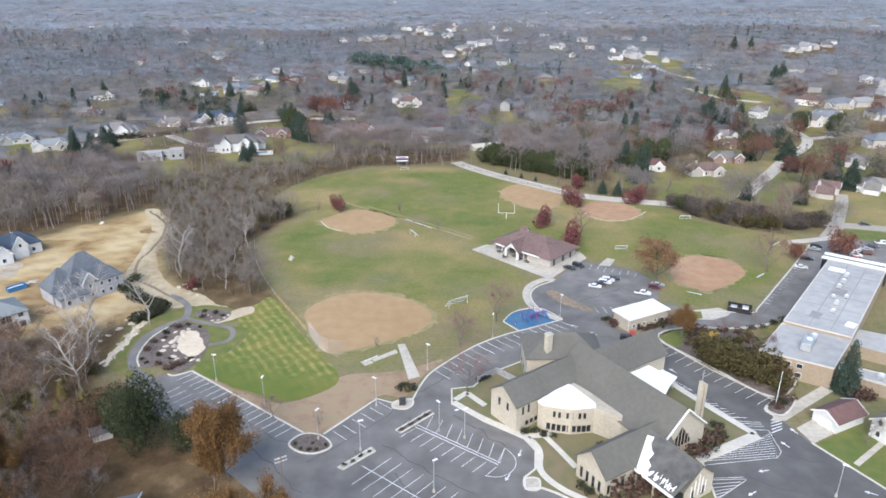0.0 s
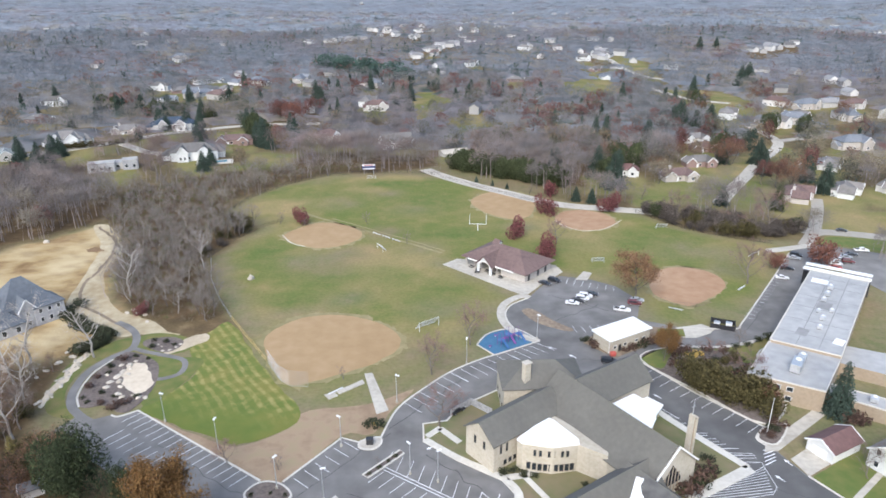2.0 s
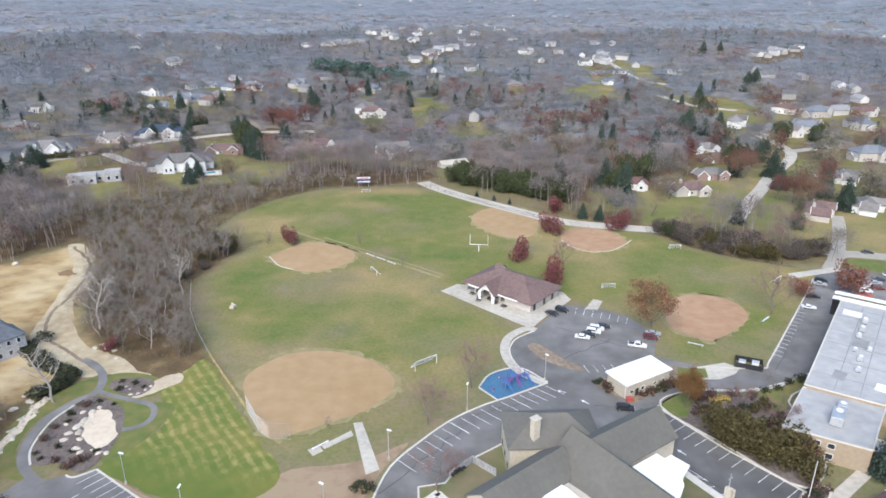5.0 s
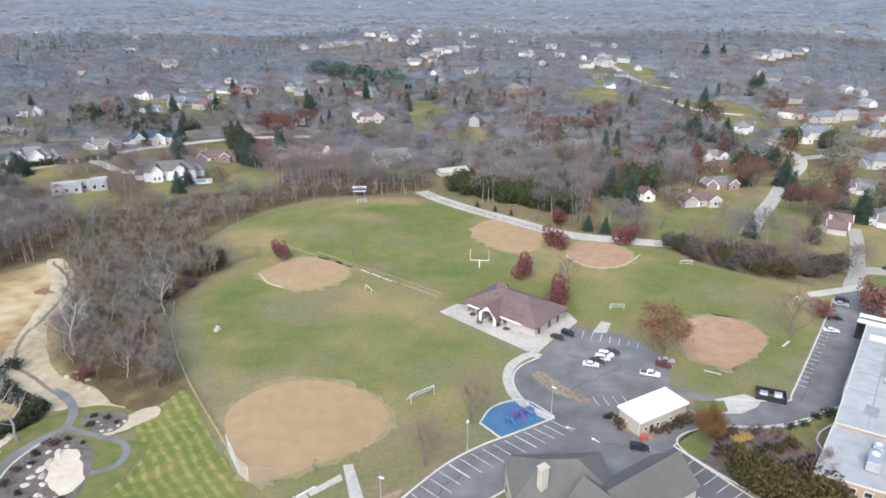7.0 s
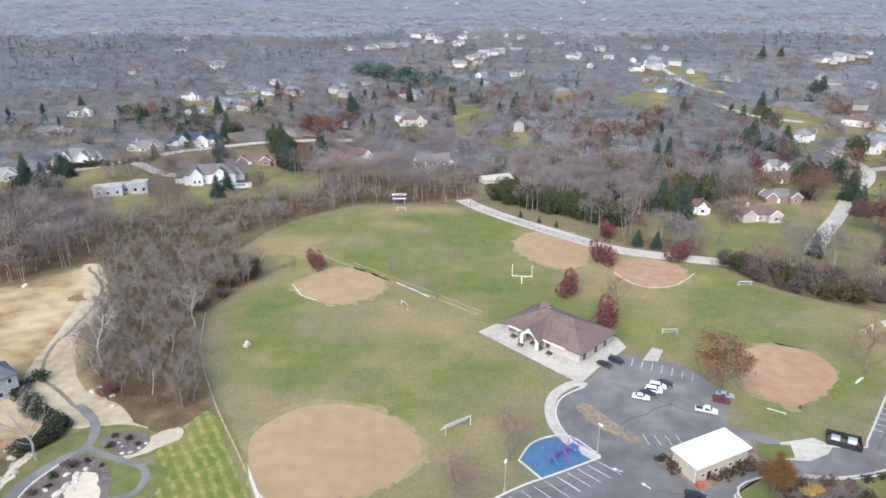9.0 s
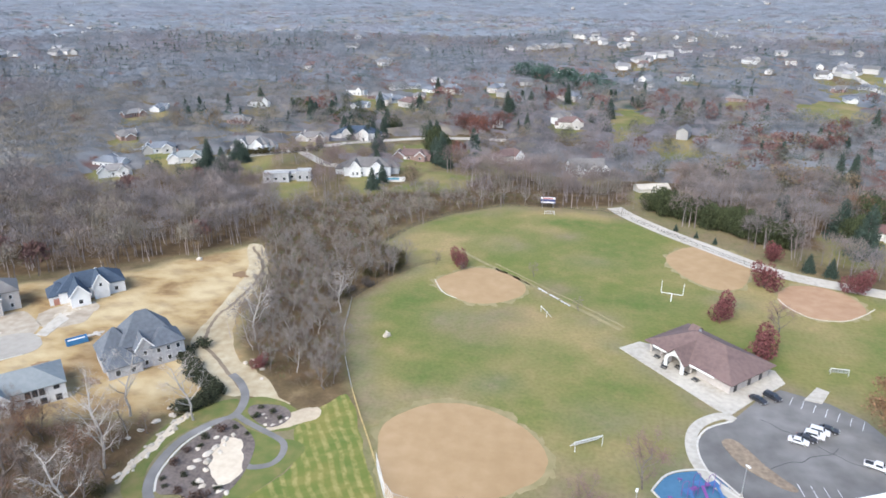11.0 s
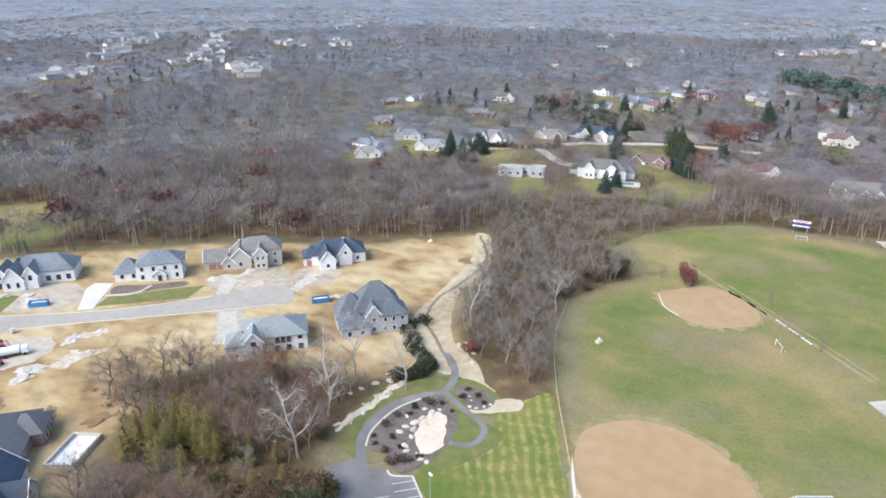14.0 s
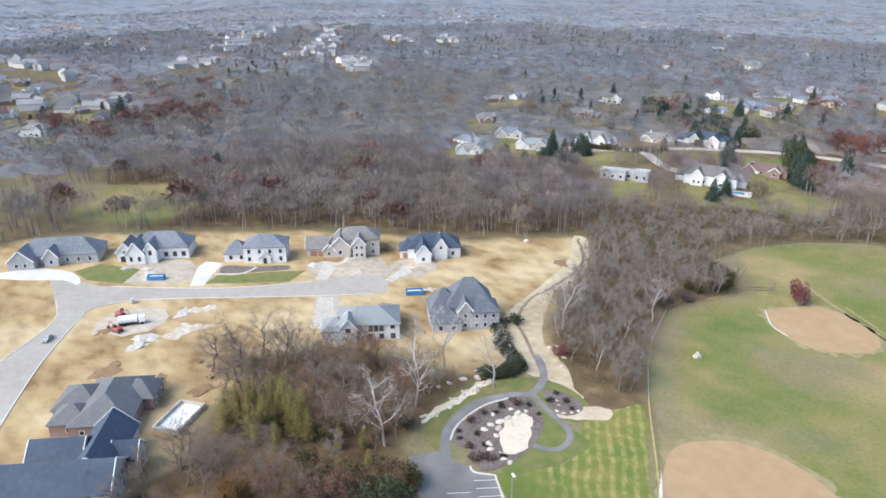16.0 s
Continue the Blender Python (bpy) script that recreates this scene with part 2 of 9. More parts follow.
# ---- the lie of the land ----
def lattice(ix, iy, seed):
    h = (ix.astype(np.int64) * 374761393 + iy.astype(np.int64) * 668265263 + seed * 1442695041) & 0x7FFFFFFF
    h = ((h ^ (h >> 13)) * 1274126177) & 0x7FFFFFFF
    return ((h ^ (h >> 16)) & 0xFFFF) / 65535.0


def rough_noise(x, y, size, seed=0):
    """Smooth noise from 0 to 1 with features of that many metres."""
    x, y = np.asarray(x, float) / size, np.asarray(y, float) / size
    ix, iy = np.floor(x), np.floor(y)
    fx, fy = x - ix, y - iy
    fx, fy = fx * fx * (3 - 2 * fx), fy * fy * (3 - 2 * fy)
    a, b = lattice(ix, iy, seed), lattice(ix + 1, iy, seed)
    c, d = lattice(ix, iy + 1, seed), lattice(ix + 1, iy + 1, seed)
    return (a * (1 - fx) + b * fx) * (1 - fy) + (c * (1 - fx) + d * fx) * fy


def step(a, b, v):
    t = np.clip((np.asarray(v, float) - a) / (b - a), 0, 1)
    return t * t * (3 - 2 * t)


def height(x, y):
    x, y = np.asarray(x, float), np.asarray(y, float)
    r = np.sqrt(((x + 50) / 290) ** 2 + ((y - 215) / 180) ** 2)
    far = np.hypot(x, y)
    h = 5 * np.exp(-((x + 215) / 110) ** 2 - ((y - 450) / 70) ** 2) - 8 * np.exp(-((x + 10) / 100) ** 2 - ((y - 500) / 70) ** 2)
    h = h + (rough_noise(x, y, 310, 3) - 0.5) * 22 * step(350, 900, far)
    h = h + (rough_noise(x, y, 900, 5) - 0.45) * 75 * step(900, 2600, far) + 70 * step(2800, 4800, far)
    return h * step(1.0, 1.35, r)


def ground_at(x, y):
    return float(height(x, y))


def inside(poly, x, y):
    """Metres inside a closed outline; negative outside."""
    x, y = np.asarray(x, float), np.asarray(y, float)
    best, odd = np.full(x.shape, 1e9), np.zeros(x.shape, bool)
    for (ax, ay), (bx, by) in zip(poly, poly[1:] + poly[:1]):
        dx, dy = bx - ax, by - ay
        t = np.clip(((x - ax) * dx + (y - ay) * dy) / (dx * dx + dy * dy + 1e-9), 0, 1)
        best = np.minimum(best, np.hypot(x - ax - t * dx, y - ay - t * dy))
        odd ^= ((ay > y) != (by > y)) & (x < (bx - ax) * (y - ay) / (by - ay + 1e-12) + ax)
    return np.where(odd, best, -best)


FIELD = [(-36, 168), (-47, 190), (-58, 210), (-72, 239), (-78, 261), (-71, 280), (-65, 295), (-86, 318), (-82, 338), (-67, 362), (-48, 378),
         (-24, 381), (1, 380), (27, 367), (57, 343), (76, 326), (105, 306), (119, 285), (134, 274), (149, 266), (160, 260), (150, 250),
         (128, 226), (104, 200), (91, 196), (80, 202), (77, 215), (65, 237), (54, 241), (12, 251), (30, 226), (37, 221), (29, 208), (18, 190), (2, 172), (-14, 156), (-24, 160)]
DIRT = [(-330, 40), (-300, 150), (-265, 188), (-228, 226), (-169, 266), (-139, 302), (-121, 284), (-112, 250), (-104, 227), (-94, 214), (-84, 203),
        (-92, 199), (-100, 190), (-112, 184), (-128, 178), (-141, 172), (-154, 150), (-140, 130), (-126, 116), (-122, 80), (-130, 40)]
WOOD_STRIP = [(-127, 296), (-118, 264), (-106, 238), (-99, 224), (-84, 209), (-66, 206), (-60, 209), (-66, 225), (-79, 249), (-82, 264), (-73, 284), (-68, 296),
              (-89, 318), (-86, 340), (-70, 364), (-48, 384), (-24, 386), (-30, 402), (-80, 402), (-120, 382), (-150, 350), (-140, 308)]
BIG_WOOD = [(-300, 165), (-264, 197), (-230, 235), (-169, 276), (-139, 308), (-150, 352), (-200, 385), (-270, 390), (-330, 500), (-460, 640), (-640, 640), (-640, 330), (-480, 240), (-360, 190)]
NEAR_WOOD = [(-164, 138), (-156, 156), (-141, 178), (-108, 180), (-99, 189), (-95, 176), (-92, 160), (-85, 150), (-80, 142), (-74, 122), (-46, 108), (-46, 84), (-122, 84), (-124, 112), (-140, 130)]
EDGE_WOOD = [(-24, 384), (2, 392), (16, 400), (38, 392), (62, 376), (84, 356), (104, 342), (106, 360), (110, 400), (60, 470), (-20, 470), (-90, 440), (-110, 400), (-30, 402)]
LAWNS = [[(-150, 480), (-130, 520), (-96, 530), (-90, 500), (-120, 470)], [(108, 318), (118, 350), (150, 345), (148, 325)], [(142, 322), (150, 312), (160, 312), (196, 362), (240, 420), (252, 440), (246, 452), (230, 444), (186, 384), (160, 352)], [(176, 268), (181, 286), (194, 303), (202, 308), (232, 300), (226, 272), (200, 274)],
         [(175, 262), (180, 285), (230, 285), (240, 240), (200, 240)], [(92, 340), (96, 372), (112, 380), (110, 340)], [(-322, 160), (-288, 182), (-302, 212), (-342, 214), (-368, 190)],
         [(-110, 395), (-95, 440), (-70, 440), (-75, 400)], [(40, 520), (30, 580), (60, 600), (70, 540)], [(5, 610), (0, 640), (15, 690), (38, 690), (40, 650), (20, 610)], [(165, 760), (170, 800), (215, 780), (210, 755)], [(285, 640), (280, 740), (330, 720), (330, 640)], [(150, 690), (165, 770), (200, 830), (235, 830), (232, 740), (190, 660)], [(245, 590), (250, 730), (312, 740), (318, 640), (285, 560)], [(262, 830), (290, 900), (294, 1040), (352, 1050), (318, 880), (300, 800)], [(0, 570), (2, 728), (22, 740), (34, 660), (24, 600), (10, 560)]]
OPEN = [FIELD, DIRT, [(136, 316), (166, 306), (222, 380), (256, 422), (282, 470), (254, 486), (216, 444), (168, 376)], [(-235, 410), (-185, 428), (-160, 455), (-146, 488), (-124, 514), (-95, 538), (-100, 562), (-142, 548), (-164, 526), (-184, 500), (-196, 472), (-235, 436)], [(5, 245), (20, 262), (60, 255), (70, 240), (85, 225), (85, 195), (20, 180), (20, 215)], [(-100, 200), (-92, 150), (-50, 100), (-20, 60), (110, 60), (180, 200), (180, 262), (150, 270), (60, 230), (-30, 190)]]


SUBURB = [(-263, 747), (-233, 725), (-206, 706), (-193, 737), (-196, 794), (-170, 790), (-225, 820), (-127, 815), (-64, 993), (-43, 771), (-30, 617), (84, 963), (35, 1075), (184, 1137), (122, 811), (255, 1024), (243, 915), (235, 837), (298, 1077), (281, 944), (355, 606), (390, 630),
          (357, 550), (337, 625), (304, 534), (394, 601), (261, 560), (-425, 974), (-338, 1045), (-288, 548), (-319, 639), (-393, 557), (-393, 590), (-329, 465), (-286, 396), (-342, 1063), (-227, 659), (-215, 687), (-185, 677), (294, 442), (-62, 500), (-40, 640),
          (-640, 219), (-688, 289), (-624, 273), (-537, 213), (-707, 242), (-747, 274), (-792, 278), (-641, 612), (-744, 621)]
HOMES = SUBURB + [(121, 376), (147, 366), (171, 396), (192, 328), (221, 334), (244, 388), (196, 464), (190, 435), (250, 340), (280, 520), (310, 545), (-216, 443), (-196, 489), (-132, 423), (-244, 414), (-118, 469), (-174, 513), (-275, 430), (-271, 383), (-172, 402), (-11, 488), (27, 436)]


def yards(x, y):
    """How near a point lies to the gardens in front of the houses, from 0 to 1."""
    x, y = np.asarray(x, float), np.asarray(y, float)
    out = np.zeros(x.shape)
    for hx, hy in HOMES:
        d = math.hypot(hx, hy - 40)
        ux, uy = -hx / d, (40 - hy) / d
        u, v = (x - hx) * ux + (y - hy) * uy, (x - hx) * uy - (y - hy) * ux
        reach = 16 + 0.03 * d
        out = np.maximum(out, np.exp(-((u - reach * 0.55) / reach) ** 2 - (v / 13) ** 2))
    return out


def woods(x, y):
    """How thick the trees stand, from 0 to 1."""
    d = 0.2 + 0.75 * step(0.32, 0.6, rough_noise(x, y, 95, 11)) * (0.5 + 0.5 * step(0.3, 0.6, rough_noise(x, y, 330, 12)))
    away = np.hypot(x, y)
    d = np.maximum(d, 0.66 * step(400, 470, away))
    d = np.maximum(d, 0.92 * step(700, 1100, away))
    right = step(90, 130, x) * (1 - step(420, 520, y))
    d = np.maximum(d, 0.62 * right) * (1 - 0.15 * right)
    for w in (WOOD_STRIP, BIG_WOOD, NEAR_WOOD, EDGE_WOOD):
        d = np.maximum(d, step(-3, 4, inside(w, x, y)))
    d = d * (1 - step(0.4, 0.7, yards(x, y)))
    for w in LAWNS + OPEN:
        d = d * (1 - step(-4, 2, inside(w, x, y)))
    return d


def spaced(lo, hi, near_lo, near_hi, cell, grow=1.16):
    out = list(np.arange(near_lo, near_hi + 0.1, cell))
    s, v = cell, near_hi
    while v < hi:
        s = min(s * grow, 120)
        v += s
        out.append(min(v, hi))
    s, v = cell, near_lo
    while v > lo:
        s = min(s * grow, 120)
        v -= s
        out.insert(0, max(v, lo))
    return np.array(out)


gx, gy = spaced(-4900, 4900, -320, 240, 2.3, 1.08), spaced(-1500, 4950, 80, 400, 2.3, 1.08)
GX, GY = np.meshgrid(gx, gy)
GZ = height(GX, GY)
nx, ny = len(gx), len(gy)
idx = np.arange(nx * ny).reshape(ny, nx)
quads = np.stack([idx[:-1, :-1], idx[:-1, 1:], idx[1:, 1:], idx[1:, :-1]], -1).reshape(-1, 4)
ground_mesh = bpy.data.meshes.new("ground")
ground_mesh.vertices.add(nx * ny)
ground_mesh.vertices.foreach_set("co", np.stack([GX, GY, GZ], -1).astype(np.float32).ravel())
ground_mesh.loops.add(len(quads) * 4)
ground_mesh.loops.foreach_set("vertex_index", quads.astype(np.int32).ravel())
ground_mesh.polygons.add(len(quads))
ground_mesh.polygons.foreach_set("loop_start", np.arange(0, len(quads) * 4, 4, dtype=np.int32))
ground_mesh.update(calc_edges=True)
ground_mesh.shade_smooth()
ragged = (rough_noise(GX, GY, 9, 21) - 0.5) * 9 + (rough_noise(GX, GY, 3.5, 22) - 0.5) * 4
grass = step(-2, 4, inside(FIELD, GX, GY) + ragged * 0.5)
grass = grass * (0.6 + 0.4 * step(1, 9, inside(FIELD, GX, GY) + ragged))
for w in LAWNS:
    grass = np.maximum(grass, 0.8 * step(-3, 3, inside(w, GX, GY) + ragged))
grass = np.maximum(grass, 0.75 * step(0.25, 0.7, yards(GX, GY)))
bare = step(-2, 3, inside(DIRT, GX, GY) + ragged * 0.6)
litter = np.clip(woods(GX, GY), 0, 1)
litter = np.maximum(litter, 0.65 * step(420, 520, np.hypot(GX, GY))) * (1 - bare)
litter = np.maximum(litter, step(-7, 0, inside([(-140, 40), (-128, 112), (-112, 140), (-100, 150), (-88, 148), (-68, 134), (-42, 112), (-27, 90), (-18, 60), (-18, 40)], GX, GY) + ragged))
for sx, sy, sr in ((-72, 232, 8), (-64, 221, 8), (-76, 252, 9), (-30, 262, 14), (8, 212, 10), (24, 213, 8), (2, 186, 13), (-10, 168, 12), (-35, 330, 12), (0, 318, 10), (110, 262, 14), (125, 255, 10), (97, 207, 9), (-55, 204, 6), (118, 240, 8), (48, 292, 9), (-12, 287, 10), (5, 268, 9), (-22, 222, 9), (-74, 300, 10), (-36, 251, 9), (-44, 256, 8), (-28, 244, 7), (-38, 211, 9), (-50, 370, 9), (-12, 345, 9)):
    grass = grass * (1 - 0.75 * np.exp(-(((GX - sx) / sr) ** 2 + ((GY - sy) / (sr * 0.8)) ** 2)) * (0.5 + rough_noise(GX, GY, 5, 24)))
edge_run = [(-52, 199), (-58, 209), (-66, 224), (-73, 240), (-78, 256), (-76, 262), (-69, 246), (-61, 228), (-53, 212), (-47, 200)]
grass = grass * (1 - 0.85 * step(-5, 2, inside(edge_run, GX, GY) + ragged * 0.5))
lush = np.zeros_like(grass)
for sx, sy, rx, ry in ((-40, 345, 26, 10), (10, 330, 20, 18), (-10, 362, 34, 8), (-60, 268, 10, 14), (60, 268, 22, 10), (92, 268, 16, 12), (12, 232, 12, 12), (-8, 240, 14, 10), (-34, 240, 18, 9), (-40, 222, 16, 8), (20, 285, 20, 9), (100, 275, 16, 10)):
    lush = np.maximum(lush, np.exp(-((GX - sx) / rx) ** 2 - ((GY - sy) / ry) ** 2))
lush = np.clip(lush * (0.35 + 0.9 * rough_noise(GX, GY, 14, 25)), 0, 1) * grass
cover = np.stack([np.clip(grass, 0, 1), bare, litter, lush], -1).astype(np.float32)
ca = ground_mesh.color_attributes.new("cover", "FLOAT_COLOR", "POINT")
ca.data.foreach_set("color", cover.ravel())


def ground_material():
    m = bpy.data.materials.new("turf_soil_and_leaf_litter")
    m.use_nodes = True
    n, l = m.node_tree.nodes, m.node_tree.links
    bsdf = n["Principled BSDF"]
    bsdf.inputs["Roughness"].default_value = 0.95
    bsdf.inputs["Specular IOR Level"].default_value = 0.15
    geo = n.new("ShaderNodeNewGeometry")

    def noisy(scale, stops, detail=5.0, drawn=None):
        t = n.new("ShaderNodeTexNoise")
        t.inputs["Scale"].default_value, t.inputs["Detail"].default_value = scale, detail
        where = geo.outputs["Position"]
        if drawn:
            # long smears, as machines drag the soil along the road
            turned = n.new("ShaderNodeMapping")
            turned.inputs["Rotation"].default_value[2] = radians(-47)
            turned.inputs["Scale"].default_value = drawn
            l.new(where, turned.inputs[0])
            where = turned.outputs[0]
        l.new(where, t.inputs["Vector"])
        r = n.new("ShaderNodeValToRGB")
        e = r.color_ramp.elements
        while len(e) < len(stops):
            e.new(0.5)
        for k, (p, c) in enumerate(stops):
            e[k].position, e[k].color = p, (*c, 1)
        l.new(t.outputs[0], r.inputs[0])
        return r.outputs[0]

    def blend(f, a, b, kind="MIX"):
        x = n.new("ShaderNodeMix")
        x.data_type, x.blend_type = "RGBA", kind
        if isinstance(f, float):
            x.inputs[0].default_value = f
        else:
            l.new(f, x.inputs[0])
        l.new(a, x.inputs[6])
        l.new(b, x.inputs[7])
        return x.outputs[2]

    green = blend(0.4, noisy(0.022, [(0.38, (0.335, 0.25, 0.125)), (0.47, (0.235, 0.203, 0.08)), (0.57, (0.132, 0.16, 0.042))], 5.0),
                  noisy(0.11, [(0.32, (0.32, 0.235, 0.115)), (0.44, (0.23, 0.2, 0.08)), (0.55, (0.178, 0.177, 0.06)), (0.68, (0.13, 0.157, 0.044))], 7.0))
    soil = blend(0.45, noisy(0.04, [(0.38, (0.19, 0.115, 0.055)), (0.44, (0.31, 0.212, 0.1)), (0.52, (0.405, 0.3, 0.155)), (0.63, (0.51, 0.415, 0.255))], 5.0),
                 noisy(0.16, [(0.36, (0.2, 0.125, 0.065)), (0.46, (0.36, 0.255, 0.128)), (0.62, (0.49, 0.38, 0.222))], 7.0, (0.75, 1.3, 1.0)))
    leafy = noisy(0.15, [(0.35, (0.082, 0.054, 0.03)), (0.55, (0.135, 0.09, 0.048)), (0.7, (0.2, 0.14, 0.08))], 8.0)
    dormant = blend(0.5, noisy(0.03, [(0.38, (0.22, 0.17, 0.1)), (0.55, (0.2, 0.19, 0.095)), (0.68, (0.12, 0.15, 0.06))], 6.0),
                    noisy(0.25, [(0.35, (0.25, 0.19, 0.125)), (0.6, (0.18, 0.17, 0.085))], 5.0))
    at = n.new("ShaderNodeVertexColor")
    at.layer_name = "cover"
    sep = n.new("ShaderNodeSeparateColor")
    l.new(at.outputs[0], sep.inputs[0])
    c = blend(sep.outputs[2], dormant, leafy)
    c = blend(sep.outputs[0], c, green)
    rich = noisy(0.2, [(0.35, (0.165, 0.168, 0.06)), (0.6, (0.11, 0.15, 0.04))], 5.0)
    c = blend(at.outputs[1], c, rich)
    tuft = noisy(0.9, [(0.3, (0.84, 0.83, 0.81)), (0.5, (0.96, 0.96, 0.96)), (0.72, (1.08, 1.07, 1.05))], 6.0)
    c = blend(1.0, c, tuft, "MULTIPLY")
    c = blend(sep.outputs[1], c, soil)
    l.new(c, bsdf.inputs["Base Color"])
    bt = n.new("ShaderNodeTexNoise")
    bt.inputs["Scale"].default_value = 1.2
    l.new(geo.outputs["Position"], bt.inputs["Vector"])
    b = n.new("ShaderNodeBump")
    b.inputs["Strength"].default_value, b.inputs["Distance"].default_value = 0.4, 0.3
    l.new(bt.outputs[0], b.inputs["Height"])
    l.new(b.outputs[0], bsdf.inputs["Normal"])
    return m


ground_mesh.materials.append(ground_material())
tagged(new("ground", ground_mesh), "worn green and tan turf, bare soil and leaf litter", "ground", kind="structure")


# ---- paved ground ----
LOT = [(-88, 151), (-84, 158), (-80, 156.5), (-75.6, 158.4), (-73.5, 157.6), (-69.6, 160), (-33.5, 132.6), (-30, 129), (-28.5, 132), (-17.2, 146.6), (-11, 143.5), (-8, 146),
       (-4, 158), (4, 168), (11, 175), (19, 180.5), (27, 184.5), (38, 190.3), (33.4, 194.5), (30.4, 202), (30.2, 209), (33, 215), (39, 219.5), (47, 231), (54, 238), (65, 234),
       (72, 228), (77, 216), (72, 203), (84, 196.5), (100, 195), (104, 198.5), (120, 218), (135, 236.5), (150, 255.5), (158, 263.5), (164, 265.5), (172, 262), (190, 252),
       (225, 232), (215, 205), (190, 190), (166, 210), (163, 228), (159.5, 243), (150, 238), (140, 224), (120, 201), (113, 192), (101, 187), (90, 184.5), (75, 185), (64, 178),
       (74, 161), (85, 146), (81, 142), (83.5, 137), (86, 128.5), (94, 113), (106, 96), (112, 60), (-16, 60), (-26, 92), (-40, 112), (-70, 139)]
lot = structure("parking_lot", slab(LOT, 0.06), ASPHALT, "grey asphalt car park with patched and tar-sealed seams", "car park")
structure("asphalt_overlay", slab([(60, 175.5), (64, 177.6), (73.6, 161), (84.6, 146), (80.6, 142), (83.1, 137), (85.6, 128.5), (93.6, 113), (105.6, 96), (111.6, 60), (45, 60), (46, 97), (56, 105), (58, 123), (73, 132), (67, 141), (61.4, 150.5), (56.6, 162), (50, 168)], 0.068, 0.1), make("newer_asphalt", [(0.072, 0.069, 0.067), (0.102, 0.098, 0.096), (0.14, 0.135, 0.131)], 0.16, 0.9, bump=0.15, bump_scale=8), "newer darker asphalt drive beside the church", "car park")
KERBS = [curve([(-75.6, 158.4), (-73.5, 157.6), (-69.6, 160)], 4) + [(-33.5, 132.6)], [(-28.5, 132), (-17.2, 146.6), (-12.5, 144.5)],
         curve([(-8, 146), (-4, 158), (4, 168), (11, 175), (19, 180.5), (27, 184.5), (38, 190.3)], 4),
         curve([(38, 190.3), (33.4, 194.5), (30.4, 202), (30.2, 209), (33, 215), (39, 219.5)], 4),
         curve([(84, 196.5), (100, 195), (104, 198.5), (120, 218), (135, 236.5), (150, 255.5)], 4),
         curve([(140, 224), (120, 201), (113, 192), (101, 187), (90, 184.5), (75, 185), (64, 178)], 4), [(64, 178), (74, 161), (85, 146)],
         curve([(85, 146), (81, 142), (82, 139)], 4), [(86, 128.5), (94, 113), (106, 96)]]
for line in KERBS:
    structure("kerb", ribbon(line, 0.45, 0.2), KERB, "pale concrete kerb along the car park", "kerb")
for line, w, z in (([(38.6, 190.8), (34.5, 195), (31.5, 202), (31.2, 209), (34, 214.5), (40, 219)], 0, 0), ([(40, 220.2), (37, 221.4), (31.4, 216.6), (28.8, 210), (29, 202), (32.2, 195), (37.4, 190)], 2.7, 0.19)):
    if w:
        structure("pavement", ribbon(curve(line, 5), w, z), CONCRETE, "curved concrete pavement beside the drive", "pavement")
structure("pavement", slab([(-13.6, 174.6), (-11.4, 174.9), (-6.4, 157.2), (-9.4, 155.6)], 0.1), CONCRETE, "pale concrete walk up to the ball field", "pavement")
structure("pavement", slab([(-20.5, 166.2), (-19.6, 164.9), (-13.2, 169.7), (-13.9, 171.6)], 0.11), CONCRETE, "short concrete walk beside the backstop", "pavement")
structure("pavement", slab([(-23.5, 164.8), (-22, 162.6), (-19.8, 164.2), (-21, 166.2)], 0.1), CONCRETE, "small concrete pad beside the backstop", "pavement")
structure("pavement", slab([(59, 234.2), (63.8, 241.6), (66.6, 240), (63.2, 233.4)], 0.12), CONCRETE, "square concrete pad on the grass beside the car park", "pavement")
structure("pavement", slab([(11.6, 250.6), (17.5, 256), (54.5, 248), (56, 241.6), (53, 238), (46.6, 231.4), (39.2, 222), (36.2, 224)], 0.14), CONCRETE, "pale concrete terrace round the brick pavilion", "pavement")
structure("pavement", slab([(80.4, 190.2), (82, 196.6), (91, 198.6), (94, 195.4), (91.4, 192.6), (86, 190)], 0.1), CONCRETE, "concrete apron under the fenced enclosure", "pavement")
structure("pavement", slab([(80.5, 136.8), (82, 139.6), (101, 152.5), (104.6, 155), (106, 152.4), (84, 137.2)], 0.16), CONCRETE, "concrete path from the car park to the school", "pavement")
structure("pavement", slab([(85.2, 134.2), (91.4, 138), (94, 132.6), (86.2, 128.4)], 0.12), CONCRETE, "concrete driveway in front of the white garage", "pavement")
structure("pavement", ribbon([(92, 121), (103, 129), (118, 137)], 1.3, 0.1), CONCRETE, "narrow concrete footpath across the lawn", "pavement")
structure("pavement", slab([(142, 256), (143, 260.5), (166, 266), (165.5, 262)], 0.13), CONCRETE, "concrete walk at the corner of the field", "pavement")
structure("lawn", slab([(86.4, 128), (94.4, 132.2), (100, 138), (130, 140), (130, 80), (110, 80), (106.5, 96), (94.5, 113)], 0.05), None, "mown green lawn beside the garage", "lawn")
CHURCH_ISLAND = [(2.2, 151), (2.2, 144.3), (10, 137), (19, 130.3), (21.2, 126), (20.3, 119.5), (17.6, 116.8), (17.4, 113.4), (21, 113.6), (24, 112), (45, 96), (56, 104), (58, 122), (74.6, 131.4), (68, 141), (62.4, 150.5), (57.6, 162),
                 (44, 166), (24, 166), (12, 158), (8, 152)]
